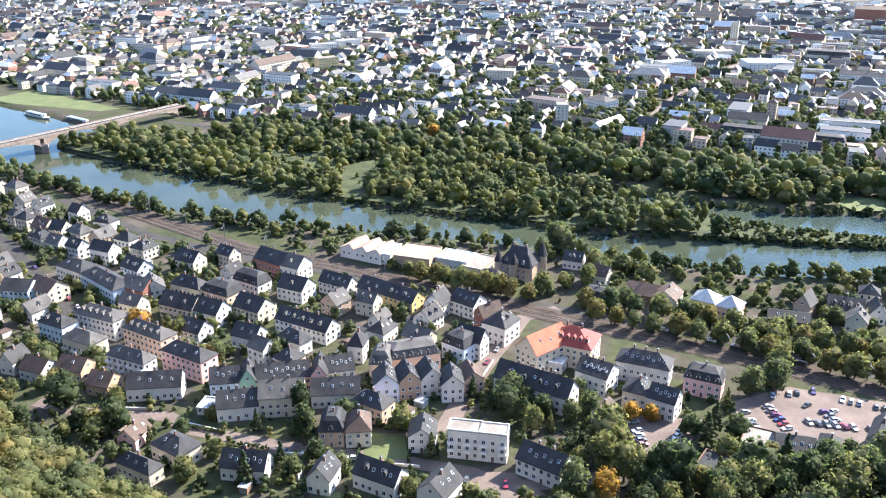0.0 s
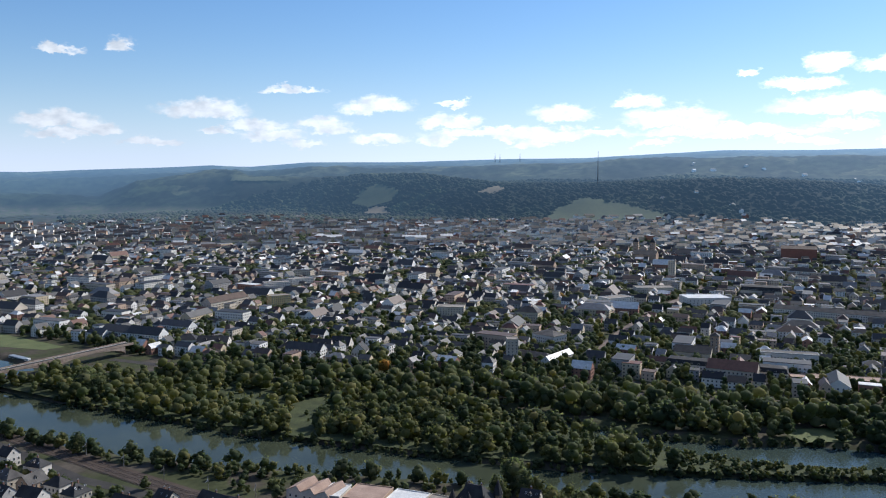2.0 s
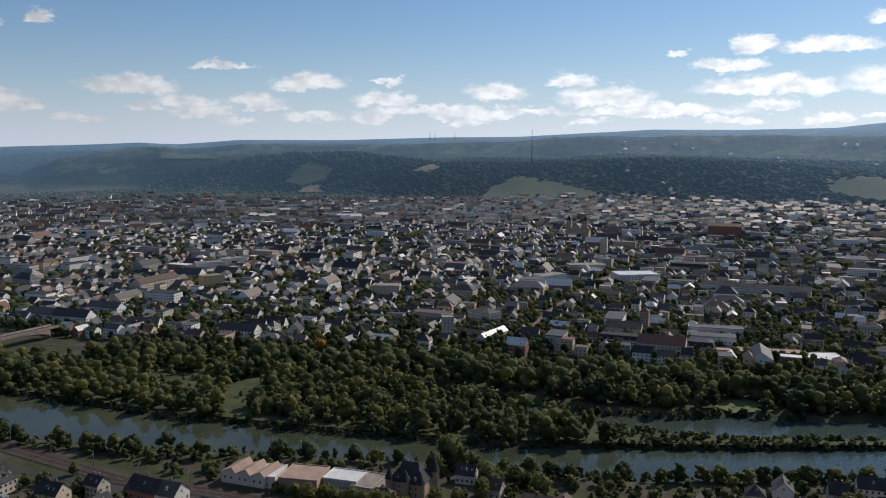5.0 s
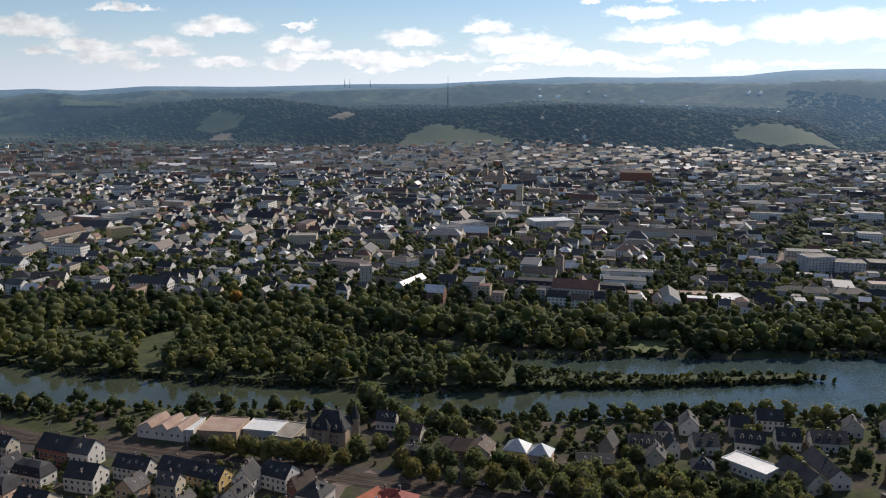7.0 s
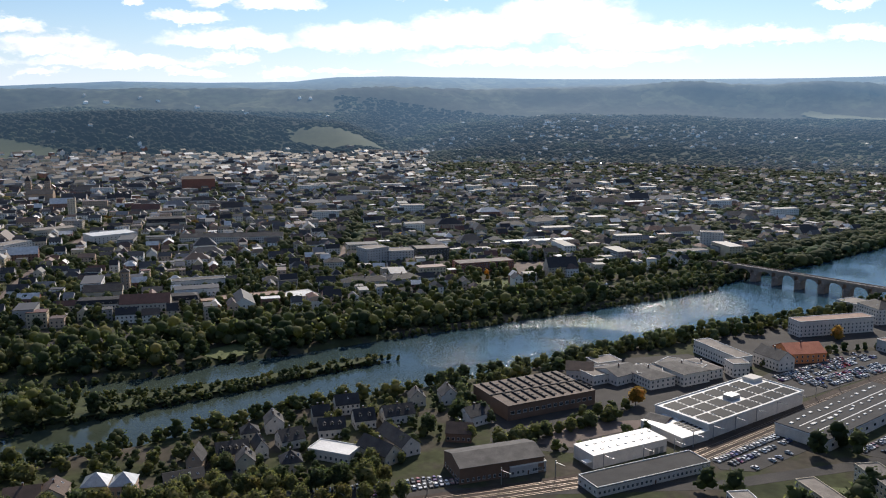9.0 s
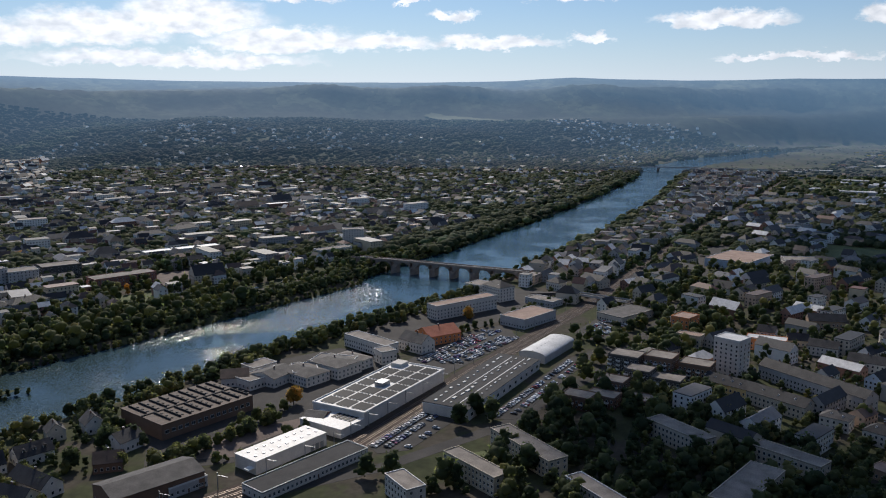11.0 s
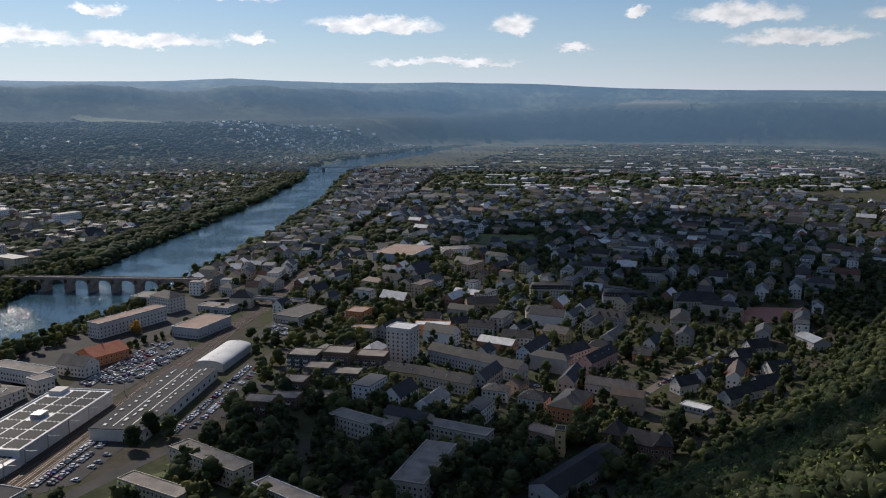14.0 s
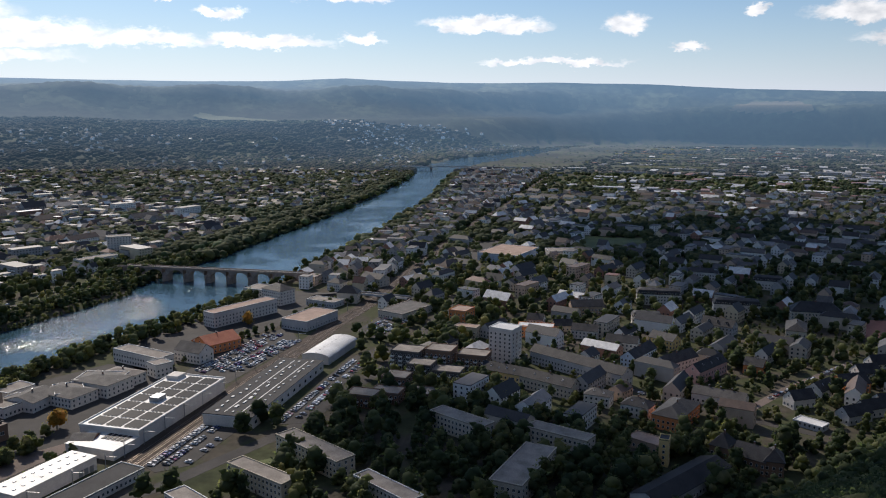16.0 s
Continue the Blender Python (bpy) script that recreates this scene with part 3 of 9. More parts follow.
HILLS_AT = [np.array(c, float) for c in zip(*HILLS_ROUND)]
RIM = 4900.0


def lumps(x, y, size, seed=0.0):
    a = np.sin(x / size + 1.7 * np.sin(y / size * 0.8 + seed)) * np.cos(y / size * 1.1 + 1.3 * np.sin(x / size * 0.6 + seed * 2))
    return a


def height(x, y):
    x, y = np.asarray(x, float), np.asarray(y, float)
    r, az = np.hypot(x, y), np.degrees(np.arctan2(x, y))
    foot, crest_r, crest, middle, rim = (np.interp(az, HILLS_AT[0], c) for c in HILLS_AT[1:])
    middle_r = crest_r + 0.5 * (RIM - crest_r)
    crest, middle, rim = (EYE[2] + d * np.tan(np.radians(e)) for d, e in ((crest_r, crest), (middle_r, middle), (RIM, rim)))
    rise = np.clip((r - foot) / (crest_r - foot), 0, 1)
    rise = np.where(crest_r - foot > 700, 0.55 * rise + 0.45 * rise * rise * (3 - 2 * rise), rise * rise * (3 - 2 * rise))
    plain_z = 14 * np.clip((r - 1200) / (foot - 1200 + 1), 0, 1) * np.interp(az, (-20, -12, 58, 70), (0, 1, 1, 0))
    back, last = np.clip((r - crest_r) / (middle_r - crest_r), 0, 1), np.clip((r - middle_r) / (RIM - middle_r), 0, 1)
    hollow = np.minimum(26.0, (RIM - crest_r) * 0.03)
    z = plain_z + (crest - plain_z) * rise + (middle - crest) * back ** 1.4 + (rim - middle) * last ** 1.3 - hollow * (np.sin(np.pi * back) + 0.5 * np.sin(np.pi * last))
    gullies = smooth(foot, foot + 350, r) * (1 - 0.85 * smooth(4400, 4880, r)) * (1 - 0.6 * np.exp(-((r - crest_r) / 120) ** 2))
    z = z + (lumps(x, y, 190.0) * 11 + lumps(x, y, 400.0, 5.0) * (13 + 22 * smooth(78, 92, az)) + lumps(x, y, 85.0, 2.0) * 3) * gullies
    # the wooded slope under the camera
    hill = inside(HILL_AREA, x, y)
    d = away(HILL_FOOT, x, y)
    z = np.where(hill, np.minimum(150.0, 0.72 * d) * np.exp(-np.maximum(0, r - 2500) / 2500) + np.where(r > 2500, z * smooth(2500, 4000, r), 0), z)
    # the river bed, with sloping banks
    bank = away(RIVER, x, y, True)
    wet = inside(RIVER, x, y)
    bed = np.where(wet, -3.0 - 4.0 * smooth(0, 7, bank), -3.0 + 3.0 * smooth(0, 5, bank))
    return np.where((wet | ((bank < 5) & ~hill)) & (r < foot + 40), bed, z)


def build_ground():
    az = np.concatenate([np.arange(-180, -60, 4.0), np.arange(-60, -32, 1.0), np.arange(-32, 122, 0.28), np.arange(122, 180, 4.0)])
    r = np.concatenate([[0.0, 40, 80, 110], 130 * np.exp(np.arange(0, math.log(RIM / 130), 0.014)), [RIM]])
    A, R = np.meshgrid(np.radians(az), r)
    x, y = R * np.sin(A), R * np.cos(A)
    z = height(x.ravel(), y.ravel())
    n = len(az)
    i, j = np.meshgrid(np.arange(len(r) - 1), np.arange(n), indexing="ij")
    a, b = i * n + j, i * n + (j + 1) % n
    quads = np.stack([a, b, b + n, a + n], -1).reshape(-1, 4)
    z = z + np.random.default_rng(3).uniform(-4, 4, len(z)) * smooth(2400, 2900, R.ravel()) * (R.ravel() < RIM - 60)    # uneven tree tops
    places = np.stack([x.ravel(), y.ravel(), z], 1)
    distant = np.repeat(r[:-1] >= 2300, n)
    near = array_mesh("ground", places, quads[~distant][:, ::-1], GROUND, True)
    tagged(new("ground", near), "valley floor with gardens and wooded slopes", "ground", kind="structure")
    # beyond 2300 m the sheet takes the material with painted haze
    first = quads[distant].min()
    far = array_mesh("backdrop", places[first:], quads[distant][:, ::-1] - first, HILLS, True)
    tagged(new("backdrop", far), "far wooded hills under painted blue haze with fields round the valley", "backdrop", kind="structure")
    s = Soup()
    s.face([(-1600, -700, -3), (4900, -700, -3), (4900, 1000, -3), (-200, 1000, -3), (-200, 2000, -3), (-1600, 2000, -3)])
    tagged(new("water", s.make("water", WATER)), "green river, sky blue painted in upstream, with light wind ripples", "river", kind="structure")


build_ground()
s = Soup()
s.face([(-1363, 3222, 0.4), (-1445, 3753, 0.4), (-1500, 4250, 0.4), (-1590, 4250, 0.4), (-1590, 3900, 0.4), (-1547, 3661, 0.4), (-1520, 3300, 0.4)])
tagged(new("water", s.make("water", WATER)), "far reach of the river downstream", "river", kind="structure")


# ---- roads, tracks and open ground ----
ROADS = []


def strip(name, line, width, mat, label, category, z=0.06, kind="structure", keep=True):
    """A ribbon along a line on the ground."""
    pts = [Vector(p) for p in line]
    dense = []
    for a, b in zip(pts, pts[1:]):
        k = max(1, int((b - a).length / 12))
        dense += [a.lerp(b, i / k) for i in range(k)]
    dense.append(pts[-1])
    left, right = [], []
    for i, p in enumerate(dense):
        d = (dense[min(i + 1, len(dense) - 1)] - dense[max(i - 1, 0)]).normalized()
        nrm = Vector((-d.y, d.x)) * width / 2
        left.append(p + nrm), right.append(p - nrm)
    hz = height([q.x for q in left + right], [q.y for q in left + right])
    k = len(dense)
    s = Soup()
    for i in range(k - 1):
        za, zb = max(hz[i], hz[i + k], 0) + z, max(hz[i + 1], hz[i + 1 + k], 0) + z
        s.solid([(*right[i], za - 0.3), (*right[i + 1], zb - 0.3), (*left[i + 1], zb - 0.3), (*left[i], za - 0.3)],
                [(*right[i], za), (*right[i + 1], zb), (*left[i + 1], zb), (*left[i], za)])
    if keep:
        ROADS.append((line, width))
    return tagged(new(name, s.make(name, mat)), label, category, kind=kind)


def lot(name, ring, mat, label, category, z=0.08):
    s = Soup()
    if sum(a[0] * b[1] - b[0] * a[1] for a, b in zip(ring, ring[1:] + ring[:1])) < 0:
        ring = ring[::-1]
    s.solid([(x, y, -0.3) for x, y in ring], [(x, y, z) for x, y in ring])
    LOTS.append(ring)
    return tagged(new(name, s.make(name, mat)), label, category, kind="structure")


LOTS = []
RAIL = [(-420, 690), (-233, 542), (-172, 495), (-113, 450), (-57, 424), (73, 350), (147, 309), (186, 284), (260, 246), (310, 222), (353, 205), (384, 202), (424, 198), (465, 194), (509, 190), (576, 180), (649, 173), (712, 163), (916, 146), (1190, 126), (1481, 87), (2400, -10)]
strip("railway_bed", RAIL, 13, BALLAST, "brown gravel railway bed along the river", "railway", 0.10)
strip("railway_yard", [(330, 212), (353, 205), (384, 202), (424, 198), (465, 194), (509, 190), (576, 180), (649, 173), (712, 163), (916, 146), (1190, 126)], 16, BALLAST, "wide brown gravel rail yard with several tracks", "railway", 0.05)
for off in (-7.4, -6.0, -3.0, -1.56, 1.56, 3.0):
    line = []
    for i, p in enumerate(RAIL):
        a, b = Vector(RAIL[max(i - 1, 0)]), Vector(RAIL[min(i + 1, len(RAIL) - 1)])
        d = (b - a).normalized()
        line.append((p[0] - d.y * off, p[1] + d.x * off))
    strip("rail", line, 0.16, STEEL, "long rusty steel rail on the gravel bed", "rail", 0.24, keep=False)
strip("road", [(57, 368), (84, 356), (120, 341), (152, 322), (183, 302), (230, 272), (300, 215), (345, 178), (420, 140), (560, 105), (760, 85), (1000, 60)], 9, ASPHALT, "grey asphalt avenue lined with plane trees", "road")
strip("road", [(57, 368), (-40, 408), (-110, 436), (-180, 476), (-260, 545)], 8, ASPHALT, "grey asphalt road beside the railway", "road", 0.07)
strip("road", [(57, 368), (39, 359), (21, 320), (10, 292), (0, 262)], 8, PAVING, "pale street climbing from the junction", "road", 0.08)
strip("road", [(-330, 560), (-267, 471), (-222, 418), (-184, 371), (-157, 343), (-132, 317), (-102, 290)], 8, ASPHALT, "grey street between terraced houses", "road", 0.07)
strip("road", [(-160, 285), (-138, 277), (-105, 274), (-94, 265), (-58, 254), (-17, 246), (10, 238), (21, 230), (60, 236)], 6.5, PAVING, "pale street along the foot of the slope", "road", 0.09)
strip("road", [(600, 40), (545, -20), (505, -70), (478, -110), (455, -150)], 7, ASPHALT, "grey street between suburban houses", "road", 0.07)
strip("road", [(478, -110), (530, -150), (600, -215)], 6, PAVING, "pale street along the gabled row", "road", 0.08)
strip("road", [(306, 592), (399, 549), (492, 513), (594, 481), (663, 470), (787, 456), (930, 440), (1125, 425), (1350, 410), (1650, 400), (2078, 400)], 9, ASPHALT, "riverside road with traffic", "road")
strip("road", [(306, 592), (190, 640), (60, 690), (-80, 720), (-190, 752), (-265, 790)], 9, ASPHALT, "riverside road behind the park trees", "road")


# ---- buildings ----
FOOTPRINTS = []          # x, y, angle, half width, half depth
WINDOWS = {}


def window_mesh(w, h):
    """A casement: white frame with two panes set in it and a sill."""
    key = (round(w, 1), round(h, 1))
    if key not in WINDOWS:
        s = Soup()
        s.box(-w / 2 - 0.09, w / 2 + 0.09, -0.07, 0.04, -h / 2 - 0.09, h / 2 + 0.09, 0)
        s.box(-w / 2, -0.04, -0.10, -0.05, -h / 2, h / 2, 1)
        s.box(0.04, w / 2, -0.10, -0.05, -h / 2, h / 2, 1)
        s.box(-w / 2 - 0.14, w / 2 + 0.14, -0.16, 0.0, -h / 2 - 0.17, -h / 2 - 0.09, 0)
        WINDOWS[key] = s.make("window", [FRAME, GLASS])
    return WINDOWS[key]


def door_mesh():
    if "door" not in WINDOWS:
        s = Soup()
        s.box(-0.62, 0.62, -0.06, 0.04, 0, 2.25, 0)
        s.box(-0.5, 0.5, -0.1, -0.04, 0.05, 2.1, 1)
        WINDOWS["door"] = s.make("door", [FRAME, DOORWOOD])
    return WINDOWS["door"]


def dormer_mesh(wall, roof):
    key = ("dormer", wall, roof)
    if key not in WINDOWS:
        s = Soup()
        s.box(-0.8, 0.8, 0.0, 2.6, -0.2, 1.35, 0)
        s.solid([(-1.0, -0.25, 1.35), (1.0, -0.25, 1.35), (1.0, 2.9, 1.35), (-1.0, 2.9, 1.35)], [(-0.05, -0.2, 2.1), (0.05, -0.2, 2.1), (0.05, 2.9, 2.1), (-0.05, 2.9, 2.1)], 1)
        s.box(-0.5, 0.5, -0.05, 0.0, 0.2, 1.15, 2)
        WINDOWS[key] = s.make("dormer", [WALL[wall], ROOF[roof], GLASS])
    return WINDOWS[key]


def skylight_mesh():
    if "sky" not in WINDOWS:
        s = Soup()
        s.box(-0.45, 0.45, -0.65, 0.65, 0.0, 0.12, 0)
        s.box(-0.36, 0.36, -0.56, 0.56, 0.12, 0.15, 1)
        WINDOWS["sky"] = s.make("skylight", [FRAME, GLASS])
    return WINDOWS["sky"]


def chimney_mesh():
    if "chimney" not in WINDOWS:
        s = Soup()
        s.box(-0.35, 0.35, -0.35, 0.35, -1.2, 1.3, 0)
        s.box(-0.43, 0.43, -0.43, 0.43, 1.3, 1.42, 1)
        s.box(-0.15, 0.15, -0.15, 0.15, 1.42, 1.75, 1)
        WINDOWS["chimney"] = s.make("chimney", [CHIMNEY, METAL])
    return WINDOWS["chimney"]


def balcony_mesh(w):
    key = ("balcony", round(w, 1))
    if key not in WINDOWS:
        s = Soup()
        s.box(-w / 2, w / 2, -1.5, 0.0, 0.0, 0.15, 0)
        s.box(-w / 2, w / 2, -1.5, -1.42, 0.15, 1.05, 0)
        s.box(-w / 2, -w / 2 + 0.08, -1.42, 0.0, 0.15, 1.05, 0)
        s.box(w / 2 - 0.08, w / 2, -1.42, 0.0, 0.15, 1.05, 0)
        WINDOWS[key] = s.make("balcony", [TRIM])
    return WINDOWS[key]


def house(name, x, y, rot, w, d, h, roof, rh, wall, tiles, label, category="house", dormers=0, lights=0, chimneys=1, storey=2.9, balconies=False, group="houses of the valley", z=0.0, bay=2.6, win=(1.1, 1.4), backside=False):
    """A building: w along its front, d from front to back, h to the eaves, with walls, roof, windows, door and chimneys
    as parts. rot: degrees, anticlockwise.
    """
    FOOTPRINTS.append((x, y, radians(rot), w / 2, d / 2))
    root = tagged(new(name), label, category, group)
    root.matrix_basis = pose(x, y, z, 0, 0, rot)
    hw, hd = w / 2, d / 2
    along = w >= d                                     # the ridge runs along the longer side
    s = Soup()
    s.box(-hw, hw, -hd, hd, -1.5, h)
    s.box(-hw - 0.06, hw + 0.06, -hd - 0.06, hd + 0.06, -1.5, 0.5)
    if roof == "gable":
        if along:
            s.solid([(-hw, -hd, h), (hw, -hd, h), (hw, hd, h), (-hw, hd, h)], [(-hw, -0.02, h + rh - 0.1), (hw, -0.02, h + rh - 0.1), (hw, 0.02, h + rh - 0.1), (-hw, 0.02, h + rh - 0.1)])
        else:
            s.solid([(-hw, -hd, h), (hw, -hd, h), (hw, hd, h), (-hw, hd, h)], [(-0.02, -hd, h + rh - 0.1), (0.02, -hd, h + rh - 0.1), (0.02, hd, h + rh - 0.1), (-0.02, hd, h + rh - 0.1)])
    part("wall", s.make("wall", WALL[wall]), root)
    # the roof
    s, o = Soup(), 0.45
    if roof == "gable":
        half, ln = (hd, hw) if along else (hw, hd)
        slope = rh / half
        for sg in (-1, 1):
            e, r0 = sg * (half + o), h + rh
            ze = h - o * slope
            ring = [(-ln - 0.3, e, ze), (ln + 0.3, e, ze), (ln + 0.3, 0, r0), (-ln - 0.3, 0, r0)]
            if not along:
                ring = [(b, a, c) for a, b, c in ring]
            flip = (sg > 0) == along
            ring = ring[::-1] if flip else ring
            s.solid([(a, b, c + 0.02) for a, b, c in ring], [(a, b, c + 0.26) for a, b, c in ring])
    elif roof == "hip":
        half, ln = (hd, hw) if along else (hw, hd)
        top = max(ln - half, 0.3)
        low = [(-ln - o, -half - o, h - 0.05), (ln + o, -half - o, h - 0.05), (ln + o, half + o, h - 0.05), (-ln - o, half + o, h - 0.05)]
        lip = [(a, b, h + 0.15) for a, b, c in low]
        high = [(-top, -0.1, h + rh), (top, -0.1, h + rh), (top, 0.1, h + rh), (-top, 0.1, h + rh)]
        for a, b in ((low, lip), (lip, high)):
            if not along:
                a, b = [(-q, p, c) for p, q, c in a], [(-q, p, c) for p, q, c in b]
            s.solid(a, b)
    elif roof == "mansard":
        k = min(1.5, hd * 0.3)
        ring = lambda g, zz: [(-hw - g, -hd - g, zz), (hw + g, -hd - g, zz), (hw + g, hd + g, zz), (-hw - g, hd + g, zz)]
        s.solid(ring(0.35, h - 0.05), ring(0.35, h + 0.15)), s.solid(ring(0.2, h + 0.15), ring(-k, h + rh * 0.72))
        s.solid(ring(-k + 0.15, h + rh * 0.72), [(-hw + hd * 0.7, -0.3, h + rh), (hw - hd * 0.7, -0.3, h + rh), (hw - hd * 0.7, 0.3, h + rh), (-hw + hd * 0.7, 0.3, h + rh)] if hw > hd * 0.75 else ring(-k - 1.2, h + rh))
    else:
        s.box(-hw - 0.12, hw + 0.12, -hd - 0.12, hd + 0.12, h - 0.25, h + 0.1)
    top = part("roof", s.make("roof", ROOF[tiles]), root)
    if roof == "flat":                                  # parapet round the flat roof, and a hatch
        s = Soup()
        for a in ((-hw - 0.15, hw + 0.15, -hd - 0.15, -hd + 0.15), (-hw - 0.15, hw + 0.15, hd - 0.15, hd + 0.15), (-hw - 0.15, -hw + 0.15, -hd + 0.15, hd - 0.15), (hw - 0.15, hw + 0.15, -hd + 0.15, hd - 0.15)):
            s.box(*a, h + 0.1, h + 0.55)
        part("parapet", s.make("parapet", TRIM if wall in ("white", "grey", "blue") else WALL[wall]), root)
    # windows, storey by storey, on the sides that face the camera
    wm = window_mesh(*win)
    floors = max(1, int((h - 0.5) / storey))
    sides = [(w, pose(0, -hd, 0), "front"), (d, pose(hw, 0, 0, 0, 0, 90), "side"), (d, pose(-hw, 0, 0, 0, 0, -90), "side")]
    near, row = math.hypot(x, y) < 400, Soup()
    for length, at, side in sides:
        face = (pose(0, 0, 0, 0, 0, rot) @ at).to_3x3() @ Vector((0, -1, 0))
        if face.x * x + face.y * y > 0.25 * math.hypot(x, y):
            continue
        n = max(1, int(length / bay)) if side == "front" else max(1, int(length / (bay * 1.35)))
        for f in range(floors):
            if not near:                                # farther off, the small casements of a building are one mass
                for i in range(n):
                    px, pz = (i + 0.5) * length / n - length / 2, f * storey + 1.95
                    k = len(row.v)
                    row.box(px - win[0] / 2 - 0.1, px + win[0] / 2 + 0.1, -0.06, 0.02, pz - win[1] / 2 - 0.1, pz + win[1] / 2 + 0.1, 0)
                    row.box(px - win[0] / 2, px + win[0] / 2, -0.1, -0.05, pz - win[1] / 2, pz + win[1] / 2, 1)
                    row.v[k:] = [tuple(at @ Vector(v)) for v in row.v[k:]]
                    if balconies and side == "front" and f > 0 and i % 2 == 0:
                        part("balcony", balcony_mesh(2.6), root, at=at @ pose(px, 0, f * storey + 0.65))
                continue
            for i in range(n):
                px = (i + 0.5) * length / n - length / 2
                pz = f * storey + 1.65 + 0.3
                if side == "front" and f == 0 and i == n // 2 and n > 2:
                    part("door", door_mesh(), root, at=at @ pose(px, 0, 0.1))
                    continue
                part("window", wm, root, at=at @ pose(px, 0, pz))
                if balconies and side == "front" and f > 0 and i % 2 == 0:
                    part("balcony", balcony_mesh(2.6), root, at=at @ pose(px, 0, pz - 1.3))
        if roof == "gable" and side == ("side" if along else "front") and rh > 3:
            part("window", window_mesh(0.9, 1.1), root, at=at @ pose(0, 0, h + 1.1))
    if row.f:
        part("glazing", row.make("glazing", [FRAME, GLASS]), root)["kind"] = "stuff"
    # dormers and skylights on the front slope, chimneys at the ridge
    if roof in ("gable", "hip", "mansard"):
        half, ln = (hd, hw) if along else (hw, hd)
        pitch = math.atan2(rh, half)
        turns = [pose(0, 0, 0)] if along else [pose(0, 0, 0, 0, 0, 90)]
        for tn in turns:
            if roof == "mansard":
                n = dormers or max(2, int(w / 3))
                for i in range(n):
                    part("dormer", dormer_mesh("white" if wall != "brick" else "sand", tiles), root, at=pose((i + 0.5) * w / n - hw, -hd + 0.1, h + 0.35))
            else:
                for i in range(dormers):
                    px = (i + 0.5) * 1.7 * ln / dormers - 0.85 * ln
                    part("dormer", dormer_mesh("white" if wall in ("white", "blue") else "grey", tiles), root, at=tn @ pose(px, -half * 0.68, h + rh * 0.3))
                for i in range(lights):
                    px = (i + 0.5) * 1.6 * ln / lights - 0.8 * ln + 0.7
                    t = 0.45 + 0.12 * (i % 2)
                    part("skylight", skylight_mesh(), root, at=tn @ pose(px, -half * t, h + rh * (1 - t) + 0.27, math.degrees(pitch)))
        for i in range(chimneys):
            px = ((i + 0.5) / chimneys - 0.5) * 1.3 * ln
            at = pose(px, 0.5, h + rh) if along else pose(0.5, px, h + rh)
            part("chimney", chimney_mesh(), root, at=at)
    return root


